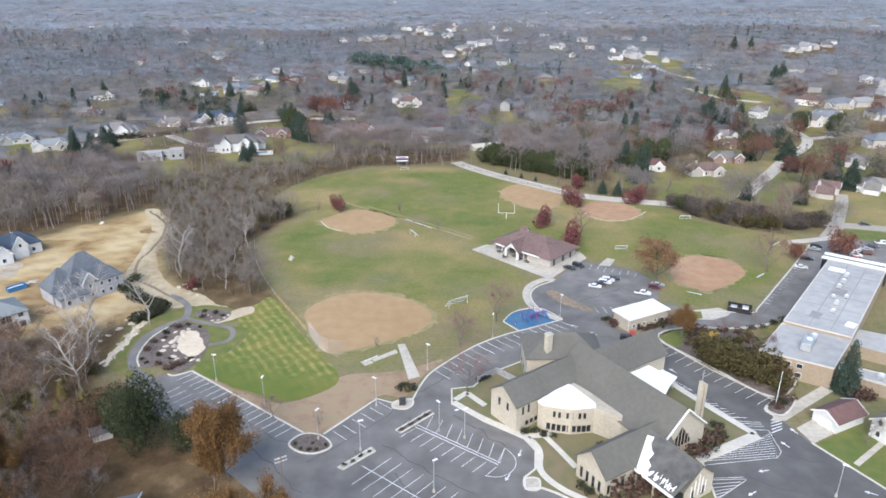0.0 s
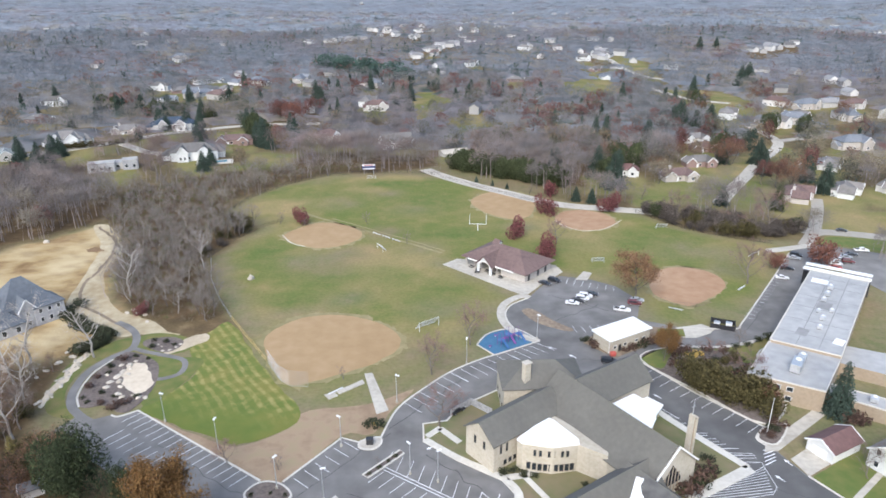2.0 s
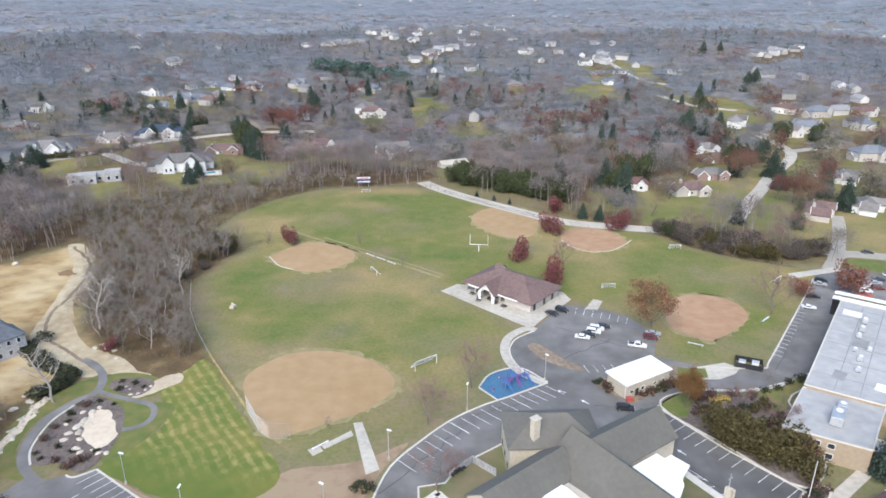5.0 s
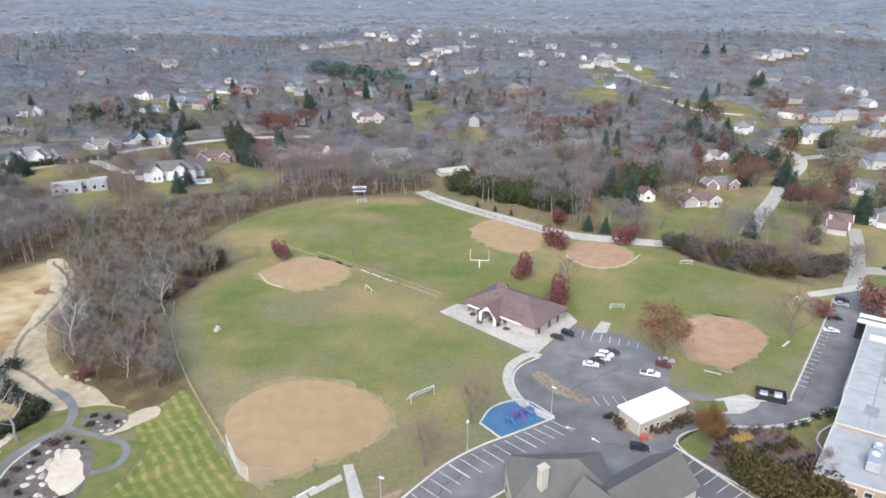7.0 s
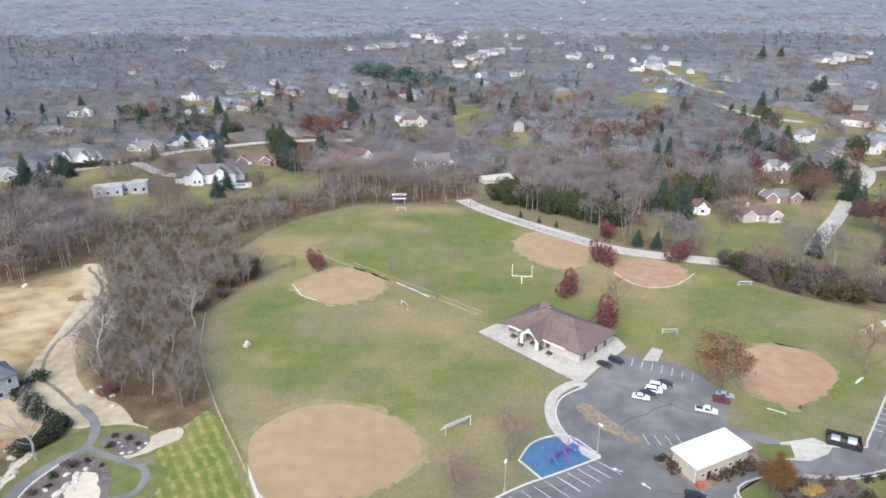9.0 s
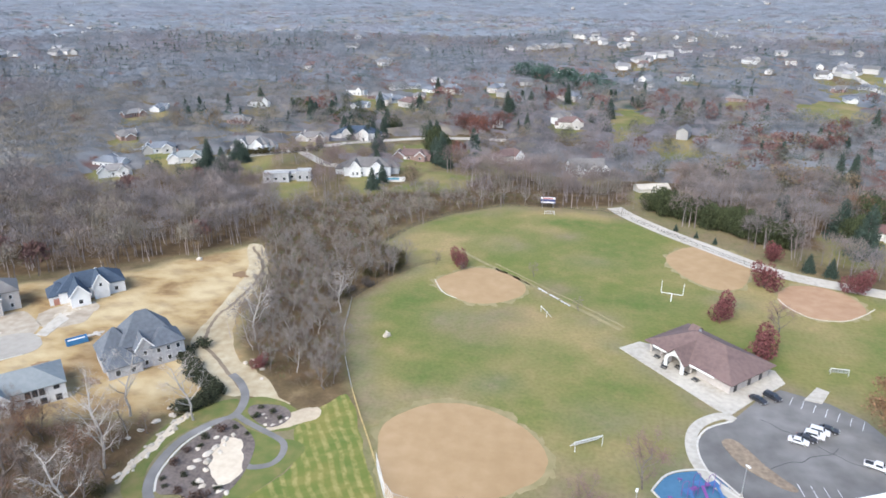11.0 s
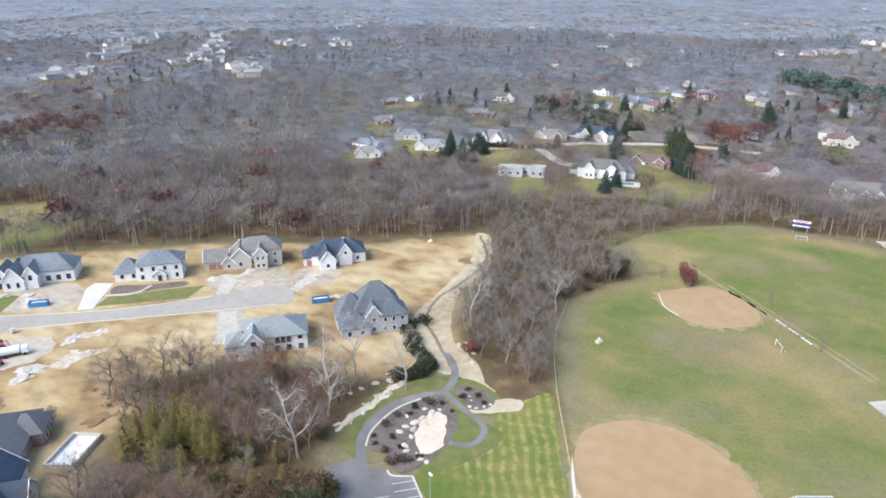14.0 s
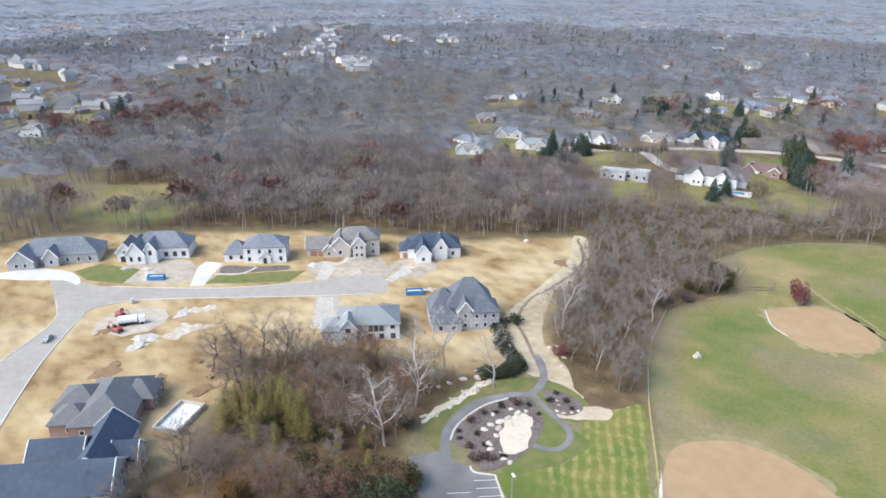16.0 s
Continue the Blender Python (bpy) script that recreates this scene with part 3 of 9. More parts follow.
structure("lawn", slab(CHURCH_ISLAND, 0.19), make("worn_church_lawn", [(0.21, 0.16, 0.1), (0.165, 0.15, 0.075), (0.12, 0.14, 0.052)], 0.22, 0.95, bump=0.3), "patchy green lawn round the church", "lawn")
structure("kerb", ribbon(CHURCH_ISLAND, 0.5, 0.24, closed=True), KERB, "pale concrete kerb round the church lawn", "kerb")
for pts, w in (([(2.6, 145), (10, 138), (19, 131.2), (22, 126), (21.4, 119), (25, 113.4), (31, 109)], 1.5), ([(20, 131), (24, 131.6), (28, 133.6)], 1.8), ([(6.2, 149), (10.6, 143.4)], 1.6), ([(3, 146), (6.4, 149.2)], 1.6),
               ([(23.6, 131.8), (26.6, 126), (29.4, 120)], 1.4), ([(58, 161), (63, 150), (74, 131.8)], 1.9), ([(74.4, 131.4), (64, 126), (57, 122.6)], 2.6), ([(52, 158), (58, 158)], 3.5)):
    structure("pavement", ribbon(curve(pts, 4), w, 0.27), KERB, "pale concrete footway round the church", "pavement")


DRY_BED = make("dry_stalks", [(0.16, 0.12, 0.09), (0.26, 0.2, 0.14), (0.33, 0.26, 0.18)], 0.8, 0.95, bump=0.6)


def islet(outline, label, bed=None, top=0.2):
    structure("kerb", ribbon(outline, 0.45, top + 0.05, closed=True), KERB, "pale kerb round a planted car park island", "kerb")
    structure("planted_island", slab(outline, top), bed or MULCH, label, "planted island")


islet(curve([(-33.4, 132), (-36, 128.4), (-33, 125.4), (-29, 125), (-26, 127.6), (-29, 131.4)], 4, True), "rounded car park island of brown mulch with low shrubs")
islet(curve([(-12.6, 145), (-12.6, 142.6), (-9.6, 142), (-7.8, 144), (-8.4, 146.4)], 4, True), "rounded car park island holding a green bin", CONCRETE)
islet([(-23.4, 120), (-22.2, 119.4), (-15.6, 125.8), (-16.6, 127)], "narrow pale concrete car park island with low shrubs", CONCRETE)
islet([(-11.4, 133.4), (-10.2, 132.4), (-2.4, 140.2), (-3.4, 141.4)], "narrow car park island of brown mulch with low shrubs")
structure("planted_island", slab(wobble(curve([(35.8, 210.2), (39.4, 211.4), (44.4, 203.4), (49.4, 197.6), (48.4, 195.8), (43.4, 198.8), (39, 202.4)], 5, True), 0.4, 0.5), 0.16), DRY_BED, "planted island of dry brown stalks in the car park", "planted island")
islet(curve([(65, 178.2), (74, 184.4), (90, 183.8), (101, 186), (111, 191.6), (111, 187), (99, 178.6), (98, 160), (86, 147), (74.6, 162.4)], 4, True), "mulched bank of shrubs and trees beside the school")
structure("lawn", slab(wobble(curve([(64.6, 177.6), (66, 179.4), (73.6, 184.2), (77, 184), (73, 178), (69, 173)], 4, True), 0.2), 0.225), None, "green lawn at the end of a mulched bank", "lawn")
structure("lawn", slab(wobble(curve([(80, 183.6), (90, 183.2), (101, 185.4), (110.4, 190.8), (110.4, 187.4), (100, 179.6), (96, 174), (92, 177.6), (94, 181)], 4, True), 0.2), 0.225), None, "bright green lawn between the curved drive and the school", "lawn")
islet(curve([(17.6, 116.4), (17.6, 113.4), (20.2, 113.2), (20.6, 116.4)], 4, True), "small rounded kerb island at the church drive", CONCRETE)
islet(curve([(81.4, 141.8), (85.4, 146), (91, 146.6), (84.6, 139.4)], 4, True), "mulched corner bed with low clipped shrubs")
structure("planted_bed", slab([(51, 188.6), (52.6, 191.4), (70, 199.6), (78, 196.6), (79.8, 191.6), (72, 187.4), (58, 179.6)], 0.16), DRY_BED, "brown planted bed round the white-roofed shed", "planted bed")
structure("lawn", slab([(74.5, 190.5), (76, 196), (84, 195.6), (83, 191)], 0.2), None, "small green lawn strip beside the shed", "lawn")

structure("road", ribbon(curve([(161, 263.6), (168, 272), (173.4, 279), (184, 295), (195, 313), (202, 326)], 5), 5.5, 0.09), OLD_ROAD, "pale concrete lane past the scrub", "road")
structure("road", ribbon(curve([(170, 276), (176, 279), (188, 276), (202, 270.5), (225, 262), (260, 250)], 5), 7.5, 0.1), OLD_ROAD, "pale concrete side lane between lawns", "road")
structure("lawn", slab([(165, 266), (171, 270.5), (176, 273.6), (190, 270.4), (230, 256), (226, 236), (190, 254), (172, 264)], 0.05), None, "dry green verge beside the car park", "lawn")

# ---- painted lines ----
stripe = mesh_of("parking_line", [(-0.06, 0, 0), (0.06, 0, 0), (0.06, 1, 0), (-0.06, 1, 0), (-0.06, 0, -0.02), (0.06, 0, -0.02), (0.06, 1, -0.02), (-0.06, 1, -0.02)],
                 [(0, 1, 2, 3), (4, 5, 1, 0), (5, 6, 2, 1), (6, 7, 3, 2), (7, 4, 0, 3)], PAINT)


def line(a, b, z=0.085, width=1.0):
    ob = new("parking_line", stripe)
    ob.parent = lot
    a, b = Vector(a), Vector(b)
    d = b - a
    ob.matrix_basis = Matrix.LocRotScale((a.x, a.y, z), Euler((0, 0, math.atan2(-d.x, d.y))), (width, d.length, 1))


def stalls(a, b, n, d, ends=True):
    for i in range(n + 1):
        t = i / n
        p = Vector(a).lerp(Vector(b), t)
        line(p, p + Vector(d))


stalls((-68.6, 159), (-36.5, 134.6), 16, (-3.3, -3.6))
stalls((-73.4, 148.4), (-56, 134.8), 8, (3.4, 3.8))
stalls((-26.3, 133), (-16.6, 145.2), 5, (3.6, -3.2))
stalls((-2.4, 160.2), (10.4, 173.6), 6, (4.3, -4.4))
stalls((10.4, 174), (26.9, 183.6), 6, (4.5, -4.8))
stalls((26.9, 183.6), (37, 189), 4, (4.4, -4.4))
stalls((65, 175.4), (84.4, 147), 11, (-4.5, -3))
stalls((60.7, 148.3), (69, 136), 5, (5.8, 0.1))
stalls((-6.5, 135.9), (12.7, 121.9), 8, (1.5, 5))
stalls((-6.9, 134.2), (9.6, 122), 7, (-3.2, -3.3))
stalls((-11.8, 123.4), (8, 108.6), 8, (-7.8, -8.6))
stalls((50, 199), (58, 199), 3, (0.6, -4))
stalls((56.5, 235), (71.5, 227.5), 6, (-1.6, -4))
stalls((107, 203), (131, 232), 13, (2.2, -2))
line((-6.5, 135.7), (12.7, 121.7), width=1.6)
line((-6.9, 134.9), (12.2, 121.1), width=1.6)
line((-18.2, 120.8), (12, 97.4), width=1.3)
for a, b in (((12.4, 122.4), (14.2, 126.8)), ((9.2, 117.4), (11.8, 120.4))):
    line(a, b)
arc = curve([(14.2, 126.8), (16.2, 123.4), (15.6, 119.6), (12.6, 117.2), (9.2, 117.4)], 4)
for a, b in zip(arc, arc[1:]):
    line(a, b)
edge = [(78, 133.4), (77.4, 125.4), (75.6, 123.4), (57.6, 120.8)]
for a, b in zip(edge, edge[1:]):
    line(a, b)
for i in range(10):
    t = (i + 0.5) / 10
    line(Vector((75.4, 130.6)).lerp(Vector((59, 122)), t), Vector((77.8, 132.4)).lerp(Vector((75.8, 123.6)), t))
for a, b in (((66.5, 144.5), (70, 144.3)), ((66.5, 139.5), (72.7, 140.1)), ((68, 137.3), (77.4, 136.5)), ((69.9, 135), (77.6, 134.9)), ((71.5, 133.8), (77.7, 133.4)), ((67.2, 138.4), (75, 138.4)), ((69, 136.2), (77.6, 135.8)), ((66.2, 142), (71.4, 142.2))):
    line(a, b)
for i in range(7):
    t = i / 6
    line(Vector((55.6, 116)).lerp(Vector((53.5, 108)), t), Vector((65.4, 116.4)).lerp(Vector((57.4, 110.6)), t))
line((55, 116.4), (65.2, 117))
line((65.4, 116), (56, 109.6))
for i in range(5):
    line(Vector((80.4, 137.4)).lerp(Vector((78.4, 132.4)), i / 4), Vector((83.6, 138.4)).lerp(Vector((81.6, 134)), i / 4), width=2.2)
wedge = [(57.8, 156), (58.6, 160.4), (65.6, 150.2)]
for a, b in zip(wedge, wedge[1:] + wedge[:1]):
    line(a, b)
for t in (0.3, 0.55, 0.8):
    line(Vector((57.8, 156)).lerp(Vector((65.6, 150.2)), t), Vector((58.6, 160.4)).lerp(Vector((65.6, 150.2)), t))


TAR = make("tar_seal", [(0.045, 0.044, 0.044), (0.075, 0.073, 0.072)], 1.0, 0.7)
seam = random.Random(11)
for ax, ay, bx, by in ((-60, 146, -34, 126), (-30, 122, -6, 148), (-6, 150, 14, 172), (-24, 110, 4, 100), (-14, 128, 6, 112), (2, 140, 14, 128), (16, 176, 40, 186), (40, 200, 62, 214), (46, 222, 66, 208), (62, 156, 74, 138), (64, 118, 88, 104), (60, 108, 78, 96), (48, 180, 66, 176), (104, 194, 130, 228), (-46, 128, -30, 112), (-10, 118, -2, 104), (68, 128, 84, 122)):
    run = [(ax + (bx - ax) * i / 9 + seam.uniform(-0.7, 0.7), ay + (by - ay) * i / 9 + seam.uniform(-0.7, 0.7)) for i in range(10)]
    part("tar_seam", ribbon(curve(run, 3), seam.uniform(0.1, 0.2), 0.077, 0.02), TAR, lot, "dark tar-sealed crack")


def arrow(x, y, turn, kind="arrow"):
    bm = bmesh.new()
    for pts in (((-0.12, -1.2), (0.12, -1.2), (0.12, 0.3), (-0.12, 0.3)), ((-0.5, 0.3), (0.5, 0.3), (0, 1.3))):
        up = [bm.verts.new((*p, 0.02)) for p in pts]
        lo = [bm.verts.new((*p, 0.0)) for p in pts]
        bm.faces.new(up)
        for i in range(len(pts)):
            j = (i + 1) % len(pts)
            bm.faces.new((lo[i], lo[j], up[j], up[i]))
    ob = part("road_arrow", bm, PAINT, lot, "worn white painted arrow")
    ob.matrix_basis = pose(x, y, 0.07, 0, 0, turn)


for x, y, turn in ((63.5, 160, 35), (79.5, 128, 30), (84, 133, 20), (70.5, 119, 100), (65, 112, 120), (90, 112, 60), (93, 109, 60), (3.8, 142, 120), (17.5, 125, 160), (14, 117, 150), (46, 181, 40), (41, 186, 60)):
    arrow(x, y, turn)

# ---- infields ----
WORN = make("worn_grass", [(0.2, 0.175, 0.075), (0.255, 0.215, 0.105), (0.31, 0.25, 0.135)], 0.3, 0.95)
def infield(outline, material, label):
    ring = wobble(curve(outline, 6, True), 0.5, 0.3)
    structure("infield", slab(ring, 0.05), material, label, "infield")
    cx, cy = sum(p[0] for p in outline) / len(outline), sum(p[1] for p in outline) / len(outline)
    worn = [(cx + (x - cx) * 1.075, cy + (y - cy) * 1.085) for x, y in curve(outline, 9, True)]
    structure("worn_edge", slab(wobble(worn, 2.6, 0.45), 0.03), WORN, "scuffed straw-coloured turf round an infield", "worn turf")


infield([(-45, 196), (-42, 203), (-34, 209.5), (-22, 210), (-12, 205), (-5, 197), (-4, 190), (-7, 184), (-14, 178), (-23, 173.4), (-31, 169.8), (-35, 171.4), (-40, 180), (-43.6, 189)], CLAY, "broad tan clay infield worn into the grass")
infield([(-55, 286), (-51, 293), (-43, 301), (-34, 300), (-26, 294), (-21.6, 287), (-23, 279), (-30, 272), (-38, 270), (-46, 274), (-53, 281)], CLAY, "tan clay infield beside a small red tree")
infield([(29, 328), (33, 338), (41, 345), (51, 345), (58, 338), (60, 324), (54, 306), (44, 303), (34, 313)], CLAY, "pale tan clay infield at the far edge of the grass")
infield([(65, 300), (68, 308), (74, 313), (83, 313), (91, 305), (91, 294), (83, 287), (73, 286.4), (66, 293)], RED_CLAY, "reddish clay infield edged with pale chalk")
infield([(90, 240), (100, 243.6), (109, 240.4), (112.4, 233), (111.6, 227), (105, 219.6), (94, 212), (90, 212.6), (84, 219.4), (84.6, 229)], RED_CLAY, "reddish brown clay infield behind a big oak")
CHALK = make("faded_chalk", [(0.4, 0.34, 0.25), (0.55, 0.49, 0.39), (0.64, 0.6, 0.52)], 0.5, 0.95)
for pts in (curve([(65, 299.6), (67, 293), (73, 286), (83, 286.6), (91.4, 294)], 5), [(91.4, 294), (95, 298.4)], curve([(-55.4, 286), (-50, 276.4), (-44, 272.4)], 4)):
    structure("chalk_line", ribbon(pts, 0.4, 0.09, 0.12), CHALK, "pale chalk line at the edge of an infield", "chalk line")
structure("gravel_track", ribbon(curve([(8, 392), (14.5, 381), (30, 362), (48, 344), (70, 323.6), (93, 315), (107, 311), (122, 306)], 5), 8, 0.07), GRAVEL, "pale gravel track along the back of the field", "track")
structure("gravel_track", ribbon(wobble(curve([(-36, 307), (-20, 293.4), (1.6, 275), (13, 264.6)], 6), 0.6), 0.7, 0.03), WORN, "faint worn path across the grass", "track")
structure("gravel_track", ribbon(wobble(curve([(-54, 319), (-39, 305.4), (-20.9, 290.6), (1, 272), (12, 262.6)], 6), 0.6), 1.5, 0.03), WORN, "faint worn path across the grass", "track")

# ---- the memorial garden ----
def stripes():
    """Turf crossed by mower bands of straw, richer green towards the car park."""
    m = make("mown_turf", [(0.175, 0.165, 0.036), (0.125, 0.15, 0.026), (0.085, 0.13, 0.019)], 0.14, 0.95, bump=0.3, coarse=0.3)
    n, l = m.node_tree.nodes, m.node_tree.links
    geo = n.new("ShaderNodeNewGeometry")
    bsdf = n["Principled BSDF"]
    old = bsdf.inputs["Base Color"].links[0].from_socket

    def math_node(kind, a, b=None):
        x = n.new("ShaderNodeMath")
        x.operation = kind
        for i, v in enumerate((a, b)):
            if v is None:
                continue
            if isinstance(v, (int, float)):
                x.inputs[i].default_value = v
            else:
                l.new(v, x.inputs[i])
        return x.outputs[0]

    def cloud(scale, detail=4.0):
        t = n.new("ShaderNodeTexNoise")
        t.inputs["Scale"].default_value, t.inputs["Detail"].default_value = scale, detail
        l.new(geo.outputs["Position"], t.inputs["Vector"])
        return t.outputs[0]

    def along(ux, uy):
        d = n.new("ShaderNodeVectorMath")
        d.operation = "DOT_PRODUCT"
        d.inputs[1].default_value = (ux, uy, 0)
        l.new(geo.outputs["Position"], d.inputs[0])
        return d.outputs["Value"]

    def smooth(v, lo, hi, a=0.0, b=1.0):
        r = n.new("ShaderNodeMapRange")
        r.interpolation_type = "SMOOTHSTEP"
        for i, q in enumerate((lo, hi, a, b)):
            r.inputs[i + 1].default_value = q
        l.new(v, r.inputs[0])
        return r.outputs[0]

    stray = math_node("MULTIPLY", cloud(0.1), 7.0)
    bands = []
    for ux, uy, wide in ((0.83, 0.55, 2.7), (-0.55, 0.83, 5.2)):
        ph = math_node("ADD", math_node("MULTIPLY", along(ux, uy), 6.283 / wide), stray)
        bands.append(smooth(math_node("SINE", ph), -0.5, 0.8))
    grid = math_node("ADD", math_node("MULTIPLY", bands[0], 0.7), math_node("MULTIPLY", bands[1], 0.3))
    place = smooth(math_node("ADD", along(0.25, 0.97), math_node("MULTIPLY", cloud(0.07), 34.0)), 152, 172)
    broken = smooth(cloud(0.45, 6.0), 0.34, 0.62, 0.15, 1.0)
    f = math_node("MULTIPLY", math_node("MULTIPLY", math_node("MULTIPLY", grid, place), broken), 0.8)
    mx = n.new("ShaderNodeMix")
    mx.data_type = "RGBA"
    mx.inputs[7].default_value = (0.33, 0.275, 0.1, 1)
    l.new(f, mx.inputs[0])
    l.new(old, mx.inputs[6])
    l.new(mx.outputs[2], bsdf.inputs["Base Color"])
    return m


MOWN = stripes()
LAWN = make("green_lawn", [(0.21, 0.17, 0.065), (0.145, 0.15, 0.042), (0.095, 0.132, 0.027)], 0.3, 0.95, bump=0.3)
for ob in list(scene.objects):
    if ob.name.startswith("lawn") and not ob.data.materials:
        ob.data.materials.append(LAWN)
structure("lawn", slab(wobble(curve([(-69, 160.6), (-56, 152.4), (-42, 145.6), (-34, 149), (-28, 157), (-38, 172), (-46, 186), (-56, 204), (-60, 206), (-64, 197), (-66, 190), (-60, 180), (-62, 170)], 5, True), 1.2), 0.06), MOWN, "bright green lawn with straw-coloured mower streaks", "lawn")
structure("lawn", slab(wobble(curve([(-83, 190), (-76, 187), (-68, 186), (-60, 184), (-62, 172), (-68, 162), (-72, 168), (-76, 180)], 5, True), 0.4), 0.07), LAWN, "dark green lawn inside the looping garden path", "lawn")
structure("lawn", slab(curve([(-82, 157), (-88, 162), (-92, 170), (-92, 180), (-88, 188), (-84, 192), (-86, 198), (-92, 194), (-97, 186), (-97, 172), (-92, 160)], 5, True), 0.055), LAWN, "olive green verge along the garden path", "lawn")
structure("lawn", slab(curve([(-84, 193), (-82, 200), (-74, 200), (-67, 196), (-66, 190), (-74, 187), (-80, 190)], 5, True), 0.075), LAWN, "green lawn round a small planted bed", "lawn")
structure("soil_bank", slab(wobble(curve([(-69, 159.4), (-36, 134.4), (-28, 133), (-17.6, 147.6), (-10, 148), (-5, 158), (0, 166), (-12, 160), (-26, 158), (-32, 150), (-42, 144.6), (-56, 151.6)], 4, True), 0.7), 0.045), make("bare_bank", [(0.24, 0.165, 0.105), (0.32, 0.23, 0.15), (0.3, 0.24, 0.14)], 0.3, 0.95, bump=0.3), "tan bare bank of dry grass above the car park", "bank")
structure("garden_path", ribbon(curve([(-79.4, 155.6), (-83.2, 158.4), (-87.4, 163), (-90, 170), (-90.2, 179), (-87, 186.4), (-83, 191.6), (-84.4, 199), (-89, 205), (-94, 208.6)], 6), 2.2, 0.1), ASPHALT, "grey asphalt garden path that forks round a planted bed", "path")
structure("garden_path", ribbon(curve([(-82.8, 191.8), (-78, 189.4), (-71, 186.8), (-66, 184.4), (-64.2, 180.4), (-65, 176.6), (-68.4, 174.6), (-71, 174.8)], 6), 1.6, 0.11), ASPHALT, "grey asphalt loop path in the garden", "path")
structure("garden_bed", slab(wobble(curve([(-84.6, 162), (-87.4, 168), (-88, 178), (-85.6, 185), (-83.2, 189.6), (-76, 186), (-71.6, 181), (-69.4, 171), (-71, 161), (-74, 159.4), (-78.6, 162.6)], 5, True), 0.3), 0.13), MULCH, "dark mulched garden bed with boulders and shrubs", "garden bed")
structure("garden_bed", slab(curve([(-80, 193), (-80.4, 196.6), (-73.4, 198), (-69, 195), (-69.8, 190.4), (-73.4, 189)], 5, True), 0.13), MULCH, "small dark mulched bed ringed with stones", "garden bed")
structure("sand_bed", slab(wobble(curve([(-77.4, 171.4), (-79.4, 175.4), (-80.2, 180.6), (-78, 183), (-75.4, 181.4), (-73.4, 178.6), (-71, 174.8), (-70.2, 170.4), (-72, 167.6), (-74.6, 168.4)], 4, True), 1.1, 0.5), 0.16), SAND, "cream sand bed among pale boulders", "sand bed")
structure("kerb", ribbon(curve([(-85.2, 162.2), (-88, 168), (-88.6, 178), (-86, 185.4)], 5), 0.5, 0.17), KERB, "pale stone edging beside the garden path", "kerb")
structure("gravel_apron", slab(wobble(curve([(-72.6, 188.4), (-69.4, 196), (-64, 199.8), (-62, 195.6), (-66, 191.6), (-70, 188.4)], 5, True), 0.5, 0.6), 0.1), make("apron_stone", [(0.42, 0.34, 0.24), (0.54, 0.45, 0.33)], 0.8, 0.95, bump=0.4), "pale stone apron at the edge of the wood", "gravel")
STRAW = make("straw_cover", [(0.33, 0.255, 0.15), (0.42, 0.345, 0.225), (0.5, 0.43, 0.3)], 0.35, 0.95, bump=0.3)
structure("straw_strip", slab(wobble(curve([(-89.6, 198.6), (-94.4, 202.8), (-103.8, 209.6), (-113, 218.4), (-117.7, 227.5), (-121, 245.4), (-124, 262), (-129, 280), (-141, 300), (-136, 303), (-122, 284), (-116, 266), (-114.2, 248.8), (-107.8, 232), (-96.3, 216.3), (-86.4, 211.5), (-78, 203.4), (-72, 199.6), (-79.4, 199.8), (-84.1, 200.6)], 4, True), 1.4, 0.25), 0.05), STRAW, "pale straw-covered strip of ground along the wood", "straw")
structure("dirt_track", ribbon(wobble(curve([(-85.7, 201.5), (-94, 208), (-102.8, 215.2), (-109.5, 220.3), (-114, 226.9), (-117.7, 239.4), (-117.4, 247.5), (-119.5, 268), (-125, 284), (-138, 300)], 6), 0.8, 0.3), 1.1, 0.08), make("wet_rut", [(0.15, 0.115, 0.08), (0.26, 0.2, 0.14)], 0.5, 0.95), "narrow brown rut along the straw strip", "track")
structure("creek_bed", slab(wobble(curve([(-93.6, 190), (-97, 186), (-96, 179), (-96.4, 171), (-96, 163), (-94.8, 163), (-94.6, 171), (-93.8, 179), (-94, 186)], 4, True), 1.3, 0.45), 0.07), SAND, "pale stone swale at the edge of the garden", "swale")

for pts, label in (([(-198, 203), (-183, 195.5), (-176, 205), (-167, 217), (-183, 226), (-192, 214)], "grey gravel yard before a half-built house"), ([(-246, 149), (-233, 146), (-218, 163), (-230, 173), (-243, 166)], "grey gravel yard before a white house"),
                   ([(-177, 226), (-165, 218.6), (-158, 228), (-163, 238), (-172, 236)], "grey gravel yard before a white house"), ([(-209, 131), (-200, 124), (-190, 137), (-197, 147), (-207, 142)], "grey gravel patch round parked machines"), ([(-172, 188.4), (-166, 192), (-152, 180), (-156, 174)], "grey gravel drive to a white house")):
    structure("gravel_yard", slab(wobble(curve(pts, 6, True), 2.2, 0.25), 0.045), make("site_gravel", [(0.3, 0.245, 0.18), (0.4, 0.34, 0.265), (0.48, 0.425, 0.345)], 0.35, 0.95, bump=0.3), label, "gravel")
WHITE_SPILL = make("white_stone_dust", [(0.34, 0.27, 0.18), (0.45, 0.38, 0.29), (0.6, 0.56, 0.49)], 0.5, 0.95, bump=0.4)
